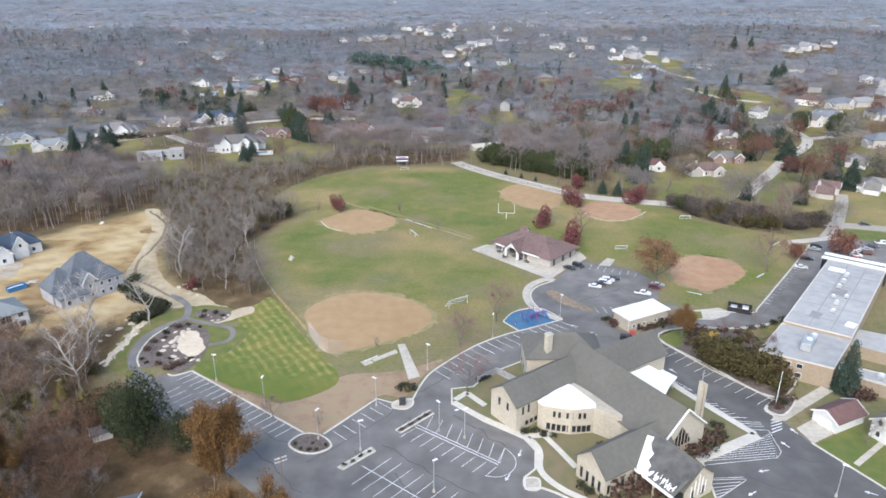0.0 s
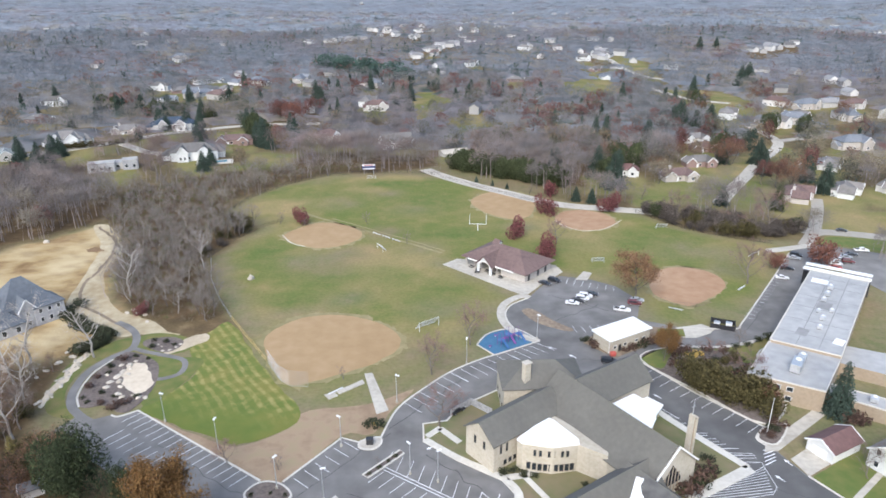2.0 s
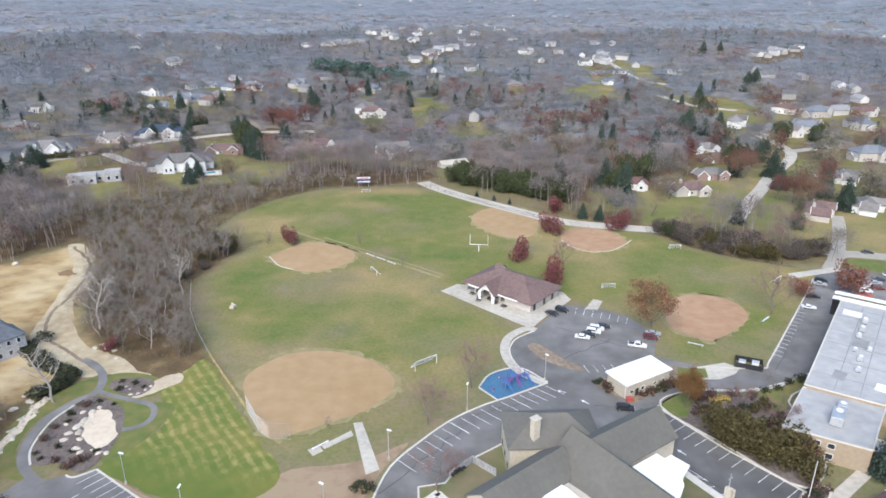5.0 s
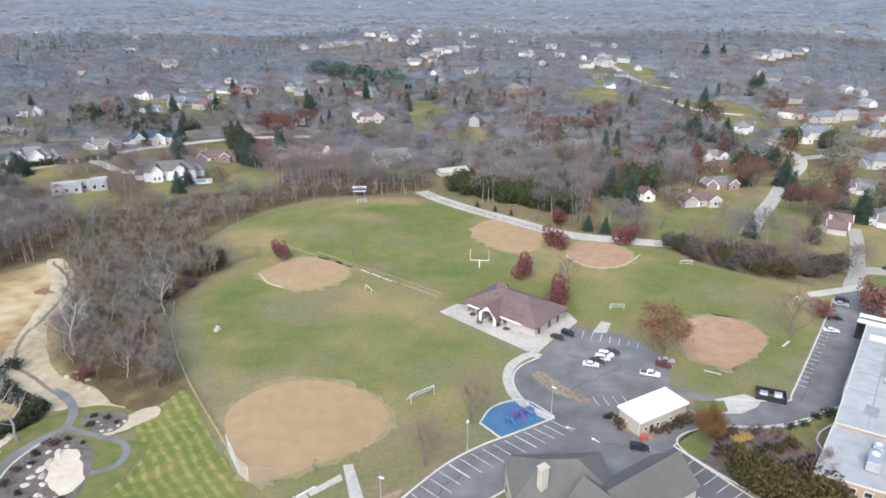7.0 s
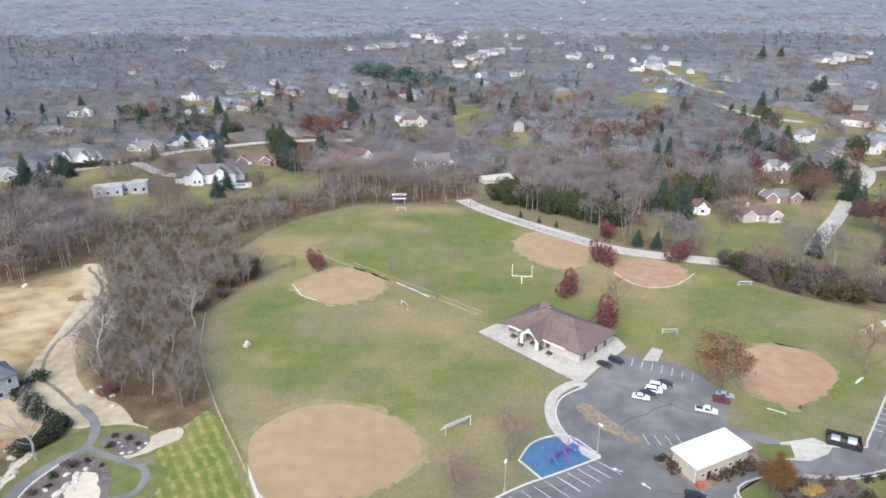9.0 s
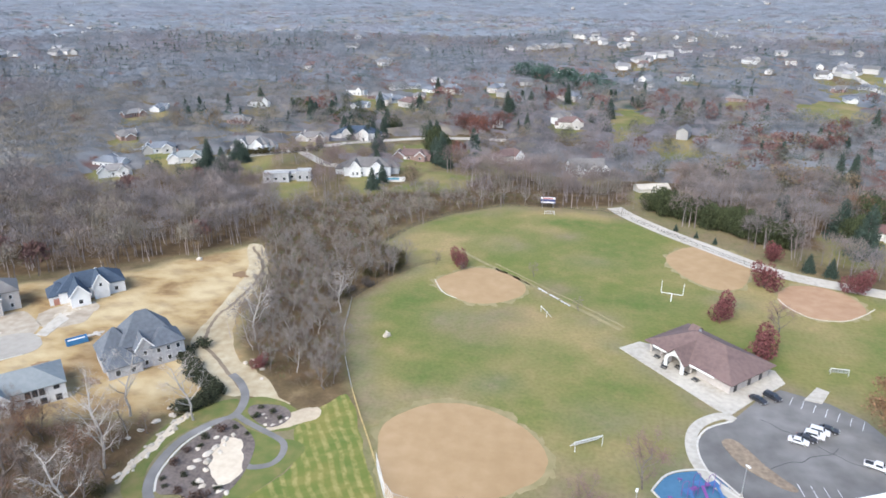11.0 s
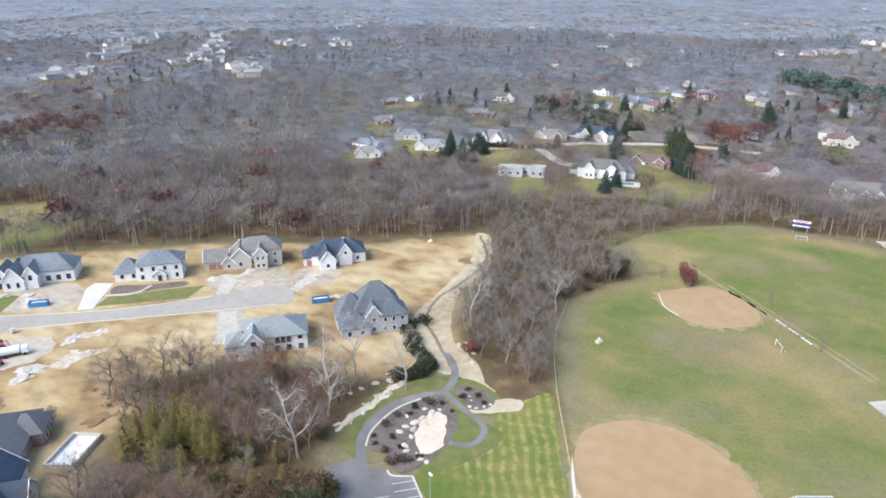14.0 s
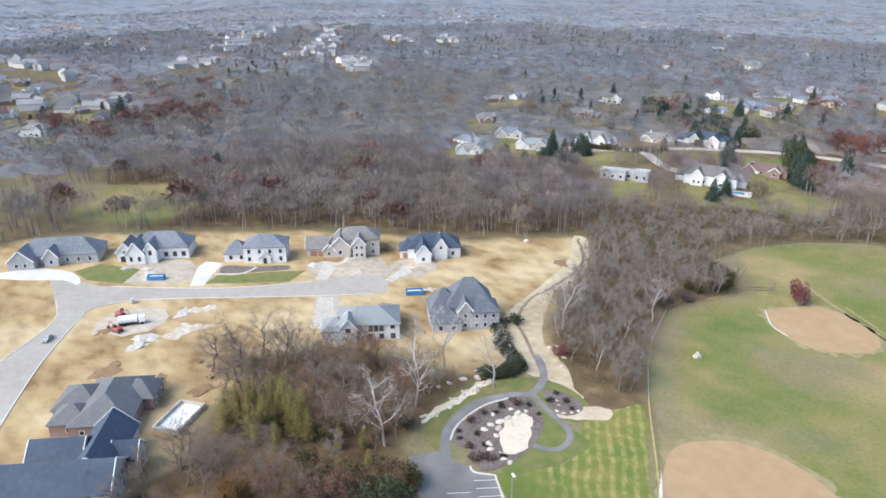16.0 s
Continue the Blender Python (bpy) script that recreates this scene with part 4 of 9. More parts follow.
for pts in ([(-184, 137), (-179, 140), (-180, 147), (-178, 153), (-181, 152), (-184, 148), (-188, 147), (-185, 142)], [(-196, 152), (-192, 152), (-189, 158), (-192, 160), (-194, 156)], [(-236, 154), (-230, 152), (-228, 158), (-232, 162), (-237, 159)], [(-186, 205), (-180, 206), (-177, 212), (-182, 214), (-187, 210)], [(-170, 226), (-166, 228), (-166, 233), (-170, 232)]):
    structure("stone_spill", slab(wobble(curve(pts, 6, True), 1.6, 0.9), 0.075, 0.1), WHITE_SPILL, "spread of white stone dust on bare soil", "stone dust")

# ---- the building site road and other roads ----
structure("road", slab(curve([(-163, 213), (-159, 209), (-160, 203), (-173, 188), (-195, 165), (-214, 144.5), (-219, 131)], 5) + curve([(-217, 127), (-194, 107), (-168, 89), (-140, 66)], 4) + [(-150, 56)] +
                         curve([(-180, 80), (-203, 99), (-218, 118), (-235, 124), (-252, 128)], 4) + curve([(-258, 134), (-242, 137), (-232, 142), (-203, 168), (-183, 195), (-175, 211), (-168, 215)], 4), 0.08), OLD_ROAD, "pale concrete cul-de-sac road through the building site", "road")
for pts in ([(-160, 203), (-173, 188), (-195, 165), (-214, 144.5), (-218, 136)], [(-217, 127), (-194, 107), (-168, 89)], [(-203, 99), (-218, 118), (-234, 124)], [(-232, 142), (-203, 168), (-184, 194)]):
    structure("kerb", ribbon(curve(pts, 4), 0.32, 0.2), KERB, "pale concrete kerb of the new road", "kerb")
structure("driveway", slab([(-212.4, 161.6), (-209, 165), (-215.6, 172.6), (-223, 181), (-229, 177), (-226, 172)], 0.12), KERB, "white concrete driveway", "driveway")
structure("pavement", ribbon(curve([(-215.6, 173.4), (-210.6, 178), (-208.6, 182), (-210, 187.6)], 5), 1.2, 0.12), CONCRETE, "curved pale walk to a front door", "pavement")
structure("garden_bed", slab(wobble(curve([(-220, 180), (-214.6, 175), (-210, 179), (-206, 186), (-200, 194), (-203, 197), (-212, 187)], 4, True), 0.3), 0.08), MULCH, "dark new mulch bed in front of a white house", "garden bed")
structure("driveway", slab(curve([(-242, 134), (-250, 132), (-262, 121), (-274, 114), (-270, 128), (-258, 136), (-248, 137)], 3, True), 0.12), KERB, "white concrete driveway sweeping to a grey house", "driveway")
structure("driveway", slab([(-184, 196), (-181, 199), (-190, 212), (-196, 209)], 0.11), GRAVEL, "rough gravel driveway", "driveway")
structure("driveway", slab([(-166, 214), (-162, 214), (-164, 226), (-170, 229)], 0.11), GRAVEL, "rough gravel driveway", "driveway")
structure("driveway", slab([(-172, 188), (-168, 191.6), (-158, 184), (-150, 178), (-154, 173)], 0.11), CONCRETE, "pale concrete driveway to an unfinished house", "driveway")
structure("lawn", slab(wobble([(-210.4, 166.6), (-200, 178), (-190, 188.6), (-194, 199), (-200, 192), (-206, 184), (-210, 177), (-214, 173.4)], 0.4), 0.06), LAWN, "new green lawn in front of a white house", "lawn")
structure("lawn", slab([(-244, 138), (-232, 146), (-240, 156), (-256, 148), (-256, 138)], 0.06), LAWN, "new green lawn in front of a grey house", "lawn")


def country_road(pts, width, label, material=OLD_ROAD):
    bm = ribbon(curve(pts, 8), width, 0.0, 0.5)
    for v in bm.verts:
        v.co.z += ground_at(v.co.x, v.co.y) + 0.35
    structure("road", bm, material, label, "road")


country_road([(150, 320), (168, 345), (185, 367), (205, 395), (225, 420), (243, 443), (256, 470), (262, 520)], 7, "pale straight road climbing between houses", CONCRETE)
country_road([(256, 465), (300, 480), (380, 490)], 7, "pale side road")
country_road([(-230, 420), (-206, 436), (-190, 452), (-181, 470), (-170, 493), (-152, 516), (-133, 536), (-100, 552), (-60, 560)], 7, "pale road through far gardens", CONCRETE)
country_road([(-190, 452), (-176, 440), (-164, 431), (-153, 428), (-146, 430)], 6, "pale driveway of a white house", CONCRETE)
country_road([(293, 1079), (295, 1012), (289, 925), (294, 850), (318, 819), (350, 780)], 9, "pale far road over a hill", CONCRETE)
country_road([(262, 790), (266, 716), (272, 670), (300, 640)], 8, "pale far lane between lawns", CONCRETE)
country_road([(-420, 270), (-450, 300), (-470, 360), (-480, 430)], 7, "pale far road past houses")


# ---- buildings ----
def gable_roof(L, W, eave, ridge, over=0.5, thick=0.25, y0=0.0):
    """Two sloping slabs whose ridge runs along x; L long, W deep."""
    bm = bmesh.new()
    hw = W / 2 + over
    drop = (ridge - eave) / (W / 2) * over
    x = L / 2 + over
    for s in (-1, 1):
        top = [(-x, 0, ridge), (x, 0, ridge), (x, s * hw, eave - drop), (-x, s * hw, eave - drop)]
        a = [bm.verts.new((px, py + y0, pz + thick)) for px, py, pz in top]
        b = [bm.verts.new((px, py + y0, pz)) for px, py, pz in top]
        bm.faces.new(a)
        bm.faces.new(b[::-1])
        for i in range(4):
            j = (i + 1) % 4
            bm.faces.new((b[i], b[j], a[j], a[i]))
    return bm


def hip_roof(L, W, eave, ridge, over=0.5, thick=0.25, run=None):
    bm = bmesh.new()
    x, y = L / 2 + over, W / 2 + over
    r = max(0.3, x - (run if run is not None else y))
    base = [(-x, -y), (x, -y), (x, y), (-x, y)]
    lo = [bm.verts.new((*p, eave - 0.1)) for p in base]
    up = [bm.verts.new((*p, eave - 0.1 + thick)) for p in base]
    a, b = bm.verts.new((-r, 0, ridge)), bm.verts.new((r, 0, ridge))
    bm.faces.new(lo[::-1])
    for i in range(4):
        j = (i + 1) % 4
        bm.faces.new((lo[i], lo[j], up[j], up[i]))
    bm.faces.new((up[0], up[1], b, a))
    bm.faces.new((up[2], up[3], a, b))
    bm.faces.new((up[1], up[2], b))
    bm.faces.new((up[3], up[0], a))
    return bm


def gable_walls(L, W, eave, ridge):
    bm = bmesh.new()
    prof = [(-W / 2, -0.3), (W / 2, -0.3), (W / 2, eave), (0, ridge), (-W / 2, eave)]
    a = [bm.verts.new((-L / 2, y, z)) for y, z in prof]
    b = [bm.verts.new((L / 2, y, z)) for y, z in prof]
    bm.faces.new(a)
    bm.faces.new(b[::-1])
    for i in range(5):
        j = (i + 1) % 5
        bm.faces.new((a[i], b[i], b[j], a[j]))
    return bm


WINDOWS = {}


def window(parent, m, w, h, frame_mat=None, name="window"):
    """A framed pane set on a wall whose outside is +y of m."""
    key = (round(w, 2), round(h, 2), (frame_mat or WHITE_PAINT).name)
    if key not in WINDOWS:
        t = 0.09 if w < 2 else 0.12
        bm = boxes((-w / 2, w / 2, -0.05, 0.08, 0, t), (-w / 2, w / 2, -0.05, 0.08, h - t, h), (-w / 2, -w / 2 + t, -0.05, 0.08, t, h - t), (w / 2 - t, w / 2, -0.05, 0.08, t, h - t))
        f = bpy.data.meshes.new("window_frame")
        bm.to_mesh(f)
        bm.free()
        f.materials.append(frame_mat or WHITE_PAINT)
        bm = boxes((-w / 2 + t, w / 2 - t, -0.03, 0.03, t, h - t))
        p = bpy.data.meshes.new("pane")
        bm.to_mesh(p)
        bm.free()
        p.materials.append(GLASS)
        WINDOWS[key] = (f, p)
    f, p = WINDOWS[key]
    fr = new(name, f)
    fr.parent = parent
    fr.matrix_basis = m
    pa = new("pane", p)
    pa.parent = fr
    return fr


def block(parent, cx, cy, L, W, eave, ridge, turn=0, kind="gable", walls=CREAM, roof=SHINGLE, over=0.5, wins=(), frames=None, run=None, trim=False):
    """One wing of a building; wins: (side, across, sill, width, height), side n/s along the length, e/w at the ends."""
    m = pose(cx, cy, 0, 0, 0, turn)
    if kind == "gable":
        w = part("wall", gable_walls(L, W, eave, ridge), walls, parent)
        r = part("roof", gable_roof(L, W, eave, ridge, over), roof, parent)
        r.matrix_basis = m
        slope = math.atan2(ridge - eave, W / 2)
        reach = (W / 2 + over) / math.cos(slope)
        for e in (-1, 1) if trim else ():
            for s in (-1, 1):
                bb = part("bargeboard", boxes((-0.08, 0.08, 0, reach, -0.05, 0.3)), WHITE_PAINT, parent, "white bargeboard")
                bb.matrix_basis = m @ pose(e * (L / 2 + over + 0.06), 0, ridge + 0.02, 0, 0, 0 if s > 0 else 180) @ Matrix.Rotation(-slope, 4, "X")
    elif kind == "hip":
        w = part("wall", boxes((-L / 2, L / 2, -W / 2, W / 2, -0.3, eave)), walls, parent)
        r = part("roof", hip_roof(L, W, eave, ridge, over, run=run), roof, parent)
        r.matrix_basis = m
    else:
        w = part("wall", boxes((-L / 2, L / 2, -W / 2, W / 2, -0.3, eave)), walls, parent)
        bm = boxes((-L / 2 - 0.05, L / 2 + 0.05, -W / 2 - 0.05, W / 2 + 0.05, eave, eave + 0.12))
        for b in ((-L / 2 - 0.1, L / 2 + 0.1, -W / 2 - 0.1, -W / 2 + 0.25), (-L / 2 - 0.1, L / 2 + 0.1, W / 2 - 0.25, W / 2 + 0.1), (-L / 2 - 0.1, -L / 2 + 0.25, -W / 2 + 0.25, W / 2 - 0.25), (L / 2 - 0.25, L / 2 + 0.1, -W / 2 + 0.25, W / 2 - 0.25)):
            box(bm, *b, eave - 0.05, eave + 0.4)
        r = part("roof", bm, roof, parent)
        r.matrix_basis = m
    w.matrix_basis = m
    spots = {"s": (0, -W / 2, 180), "n": (0, W / 2, 0), "e": (L / 2, 0, -90), "w": (-L / 2, 0, 90)}
    for side, u, z, ww, hh in wins:
        x, y, a = spots[side]
        x, y = (x + u, y) if side in "ns" else (x, y + u)
        window(parent, m @ pose(x, y, z, 0, 0, a), ww, hh, frames)
    return m


def row(side, n, span, z, w, h, mid=0.0):
    return [(side, mid + (i - (n - 1) / 2) * span / max(1, n - 1), z, w, h) for i in range(n)]


# the church: wings along two axes at right angles
CA = -58.7
rng0 = random.Random(4)
church = thing("church", pose(0, 0, 0.2), "large cream brick church with grey gables and white flat roofs", "church")
block(church, 44.3, 138.2, 34, 15.6, 6, 13, CA, "gable", wins=row("s", 5, 20, 1.2, 1.0, 3.0) + row("n", 6, 26, 1.2, 1.0, 3.0), frames=DARK)
block(church, 23.4, 142.6, 22, 9.2, 7.4, 10.8, 36, "gable", wins=row("w", 2, 3, 4.6, 0.7, 2.0) + row("s", 3, 3, 0.8, 0.9, 1.2, -6) + row("s", 2, 1.8, 4.2, 0.6, 2.2, -8), frames=DARK)
block(church, 47.6, 154.4, 20, 11, 8.4, 12.8, 31.3, "gable", wins=row("s", 3, 8, 1.2, 0.9, 2.2), frames=DARK)
block(church, 32, 159, 20, 13, 8.2, 12.5, 0, "hip", wins=row("n", 5, 14, 1.2, 1.2, 1.4) + row("w", 3, 8, 1.2, 1.2, 1.4), frames=DARK, trim=True)
block(church, 39.6, 119, 20, 8.6, 5.5, 9.4, 31.3, "gable", wins=row("w", 4, 5.4, 0.9, 0.7, 2.6) + row("s", 2, 4, 1, 0.7, 2.2, -7), frames=DARK)
block(church, 48.2, 116.8, 16, 9.4, 4.7, 8.8, CA, "gable", wins=row("e", 2, 3, 1.0, 1.0, 2.0), frames=DARK)
bm = slab([(22.6, 134.6), (23.6, 133.4), (30, 131.6), (35.6, 132.4), (41, 128.4), (42, 131), (31, 145), (28, 146)], 7.0, 7.2)
part("wall", bm, CREAM, church)
part("flat_roof", slab([(22.4, 134.6), (23.4, 133.2), (30, 131.4), (35.8, 132.2), (36, 134), (32, 141), (30.6, 142.4)], 7.35, 0.3), WHITE_ROOF, church, "white membrane flat roof")
for i in range(9):
    t = (i + 0.5) / 9
    p = Vector((24.4, 133.2)).lerp(Vector((35, 132.2)), t)
    p.y -= 1.15 * math.sin(math.pi * t) ** 0.6 * 0.9
    turn = 180 + (t - 0.5) * 22 - 4
    if i in (1, 2, 4, 6, 7):
        window(church, pose(p.x, p.y + 0.1, 4.4, 0, 0, turn), 1.6 if i == 4 else 0.6, 1.5, DARK)
    window(church, pose(p.x, p.y + 0.1, 0.7, 0, 0, turn), 0.9, 1.7, DARK)
part("wall", slab([(45, 145.6), (52.6, 149.8), (56.4, 146), (55.4, 141), (52, 135)], 7.1, 7.3), CREAM, church)
part("flat_roof", slab([(44.6, 145.2), (53.4, 150.6), (56.6, 146), (55.6, 140.6), (51.8, 134.6)], 7.4, 0.3), WHITE_ROOF, church, "white membrane flat roof")
part("canopy", slab([(57.6, 156), (61.4, 151), (58, 146.6), (54.6, 151.4)], 3.6, 0.35), WHITE_ROOF, church, "white flat porch canopy")
for x, y in ((60.4, 151.2), (57.6, 155)):
    part("post", boxes((x - 0.2, x + 0.2, y - 0.2, y + 0.2, 0, 3.3)), CREAM, church)
chimney = part("chimney", bevelled(-0.9, 0.9, -0.7, 0.7, 0, 5.4, 0.08), CREAM, church)
chimney.matrix_basis = pose(27.6, 154.4, 9.0, 0, 0, 31)
part("cap", boxes((-1.05, 1.05, -0.85, 0.85, 5.4, 5.6)), CONCRETE, chimney)
part("flat_roof", slab([(41, 128.6), (47.6, 122.4), (49.6, 123.6), (43.6, 130.6)], 6.3, 0.3), WHITE_ROOF, church, "white membrane flat roof")
porch = pose(48.2, 116.8, 0, 0, 0, CA)


def lean(pts, lift, thick):
    """A plate lying on the shallow slope of the porch roof."""
    bm = slab(pts, 0, thick)
    for v in bm.verts:
        v.co.z += 9.14 + lift + 0.5 * v.co.y
    return bm


p = part("porch_roof", lean([(-6, 0), (8.5, 0), (8.5, -8.3), (-1.6, -8.3), (-6, -5.2)], 0, 0.25), SHINGLE, church)
p.matrix_basis = porch
p = part("roof_stain", lean(wobble(curve([(-3.4, -0.3), (3, -0.5), (8.2, -0.5), (8.2, -5), (7.4, -7.8), (2, -8.0), (-1.4, -7.6), (-2.4, -4)], 5, True), 0.5, 0.6), 0.03, 0.03), make("stained_shingle", [(0.045, 0.042, 0.042), (0.09, 0.086, 0.084), (0.13, 0.124, 0.118)], 0.5, 0.9), church, "dark wet patch of shingles")
p.matrix_basis = porch
ragged_edge = wobble(curve([(-5, -2), (-5.2, -4.4), (-3.4, -6.6), (-1.2, -8.1), (1.8, -8.1), (1.0, -7), (0.2, -6.2), (-0.6, -4.8), (-1.6, -3.6), (-2.6, -2.4), (-3.6, -1.2)], 7, True), 1.0, 1.1)
p = part("white_coating", lean([(x, max(y, -8.25)) for x, y in ragged_edge], 0.06, 0.03), WHITE_ROOF, church, "flaking white coating on the porch roof")
p.matrix_basis = porch
for i in range(18):
    u, v = 1.4 + 6.2 * i / 17 + rng0.uniform(-0.2, 0.2), rng0.uniform(-7.6, -6.6)
    p = part("white_coating", lean(wobble([(u + 0.16 * math.cos(k * 0.9), v + 0.6 * math.sin(k * 0.9)) for k in range(7)], 0.35, 2.0), 0.065, 0.03), WHITE_ROOF, church, "flake of white roof coating")
    p.matrix_basis = porch
p = part("fascia", boxes((-1.6, 8.5, -8.5, -8.3, 4.35, 5.05)), WHITE_PAINT, church, "white fascia board")
p.matrix_basis = porch
# dark sheet stands in for the shade under the porch
p = part("porch_wall", boxes((-1.2, 8.2, -4.8, -4.6, 0, 4.4)), GLASS, church, "dark glass sheet for the entrance shade under the porch")
p.matrix_basis = porch
for u in (-1.2, 3.4, 8.2):
    p = part("post", bevelled(u - 0.2, u + 0.2, -8.2, -7.8, 0, 4.6, 0.04), CREAM, church)
    p.matrix_basis = porch
for s in (-1, 1):
    bm = boxes((0, 9.4, -0.12, 0.12, -0.25, 0.12))
    b = part("bargeboard", bm, WHITE_PAINT, church, "white bargeboard")
    b.matrix_basis = pose(53.4, 123.2, 13.3, 0, 0, CA + 90 + (0 if s > 0 else 180)) @ pose(0, -0.5 * s, 0, 0, 41.5, 0)
big = part("gable_window", gable_walls(0.12, 6, 0.6, 4.6), GLASS, church, "tall dark gable window")
big.matrix_basis = pose(53.15, 123.6, 3.4, 0, 0, CA)
for i in (-2, -1, 0, 1, 2):
    mu = part("mullion", boxes((-0.1, 0.12, i * 1.1 - 0.14, i * 1.1 + 0.14, -3, 4.4 - abs(i) * 1.1)), TAN_BRICK, big)
for i in range(5):
    la = part("lattice", boxes((8.05, 8.2, -2.2 + i * 1.1 - 0.08, -2.2 + i * 1.1 + 0.08, 1.5, 6.6 - abs(i - 2) * 1.1)), WHITE_PAINT, church, "white lattice in the gable")
    la.matrix_basis = pose(48.2, 116.8, 0, 0, 0, CA)

steeple = thing("bell_tower", pose(59.6, 131.2, 0.2, 0, 0, CA), "slender cream masonry bell tower with a thin cross", "tower")
part("shaft", bevelled(-0.55, 0.55, -1.0, -0.35, 0, 15.2, 0.05), CREAM, steeple)
part("shaft", bevelled(-0.55, 0.55, 0.35, 1.0, 0, 14.2, 0.05), CREAM, steeple)
part("core", boxes((-0.35, 0.35, -0.35, 0.35, 0, 13.4)), TAN_BRICK, steeple)
cross = part("cross", boxes((-0.07, 0.07, -0.07, 0.07, 15.2, 18.2), (-0.07, 0.07, -0.55, -0.07, 17.1, 17.25), (-0.07, 0.07, 0.07, 0.55, 17.1, 17.25)), METAL, steeple, "thin pale metal cross")
cross.matrix_basis = pose(0, -0.6, 0)

# fenced service yard behind the church
yard = thing("yard_fence", pose(0, 0, 0.1), "pale slatted fence round a service yard", "fence")
pts = [(9, 153.6), (14.6, 158.4), (19.4, 153.6)]
for (ax, ay), (bx, by) in zip(pts, pts[1:]):
    d = math.hypot(bx - ax, by - ay)
    for i in range(int(d / 0.8)):
        t = (i + 0.5) / int(d / 0.8)
        p = part("panel", boxes((-0.36, 0.36, -0.05, 0.05, 0, 2.1)), GREY_STONE, yard)
        p.matrix_basis = pose(ax + (bx - ax) * t, ay + (by - ay) * t, 0, 0, 0, math.degrees(math.atan2(by - ay, bx - ax)))

# the school
SEAM = make("dirty_membrane", [(0.22, 0.215, 0.21), (0.31, 0.305, 0.3)], 0.6, 0.8)
school = thing("school", pose(0, 0, 0), "long tan brick school with a pale grey flat roof", "school")
ST = math.degrees(math.atan2(48, 39))
HALL = [(100.5, 176), (139, 223), (153, 212.4), (115, 166)]
part("wall", slab(HALL, 6.9, 7.2), TAN_BRICK, school)
part("flat_roof", slab(HALL, 7.0, 0.1), GREY_MEMBRANE, school, "pale grey membrane roof with patched seams")
SOUTH = [(86.6, 160.4), (100.4, 176.2), (115.4, 166.4), (107.6, 157.6), (102, 151)]
ANNEX = [(104.6, 153.6), (107.9, 157.7), (133.6, 138.3), (130, 133.8)]
part("wall", slab(SOUTH, 6.1, 6.4), TAN_BRICK, school)
part("flat_roof", slab(SOUTH, 6.2, 0.1), GREY_MEMBRANE, school, "pale grey membrane roof with patched seams")
part("annex_wall", slab(ANNEX, 3.8, 4.0), TAN_BRICK, school)
part("flat_roof", slab(ANNEX, 3.9, 0.1), GREY_MEMBRANE, school, "pale grey membrane roof with patched seams")
for ring, z in ((HALL, 7.25), (SOUTH, 6.42), (ANNEX, 4.12)):
    part("parapet", ribbon(ring, 0.35, z, 0.35, closed=True), KERB, school, "pale metal parapet cap")
for a, b, n, z0, hh, ww in (((86.6, 160.4), (96.6, 154.3), 4, 0.9, 1.6, 1.6), ((86.6, 160.4), (96.6, 154.3), 4, 3.8, 1.4, 1.6), ((139, 223), (100.5, 176), 12, 1.2, 1.4, 2.0)):
    d = Vector((b[0] - a[0], b[1] - a[1]))
    ang = math.degrees(math.atan2(d.y, d.x)) + 180
    for i in range(n):
        t = (i + 0.5) / n
        window(school, pose(a[0] + d.x * t, a[1] + d.y * t, z0, 0, 0, ang), ww, hh, WHITE_PAINT)
part("wing_wall", slab([(114, 170), (121, 178.6), (140, 168), (150, 176), (154, 171), (140, 157), (128, 160)], 3.6, 3.8), TAN_BRICK, school)
part("flat_roof", slab([(114, 170), (121, 178.6), (140, 168), (150, 176), (154, 171), (140, 157), (128, 160)], 3.75, 0.14), GREY_MEMBRANE, school, "pale grey membrane roof")
part("canopy", slab([(137.4, 225.2), (138.8, 226.8), (155.4, 214.4), (154, 212.8)], 7.2, 0.4), WHITE_PAINT, school, "white beam of an open entrance canopy")
part("canopy", slab([(140.4, 228.8), (141.6, 230.2), (158, 217.8), (156.8, 216.4)], 7.2, 0.4), WHITE_PAINT, school, "white beam of an open entrance canopy")
# dark block set in the gap between the two white beams
part("canopy_wall", slab([(139.2, 227.4), (140.2, 228.6), (156.6, 216.2), (155.6, 215)], 5.2, 5.2), DARK, school, "dark block in the gap between the canopy beams")
for t in (0.14, 0.3, 0.47, 0.62, 0.8, 0.92):
    a, b = Vector(HALL[0]).lerp(Vector(HALL[1]), t), Vector(HALL[3]).lerp(Vector(HALL[2]), t)
    part("roof_seam", ribbon([tuple(a.lerp(b, 0.03)), tuple(a.lerp(b, 0.97))], 0.3, 7.012, 0.02), SEAM, school, "dark welded roof seam")
for t in (0.36, 0.68):
    a, b = Vector(HALL[0]).lerp(Vector(HALL[3]), t), Vector(HALL[1]).lerp(Vector(HALL[2]), t)
    part("roof_seam", ribbon([tuple(a.lerp(b, 0.02)), tuple(a.lerp(b, 0.98))], 0.25, 7.016, 0.02), SEAM, school, "dark welded roof seam")
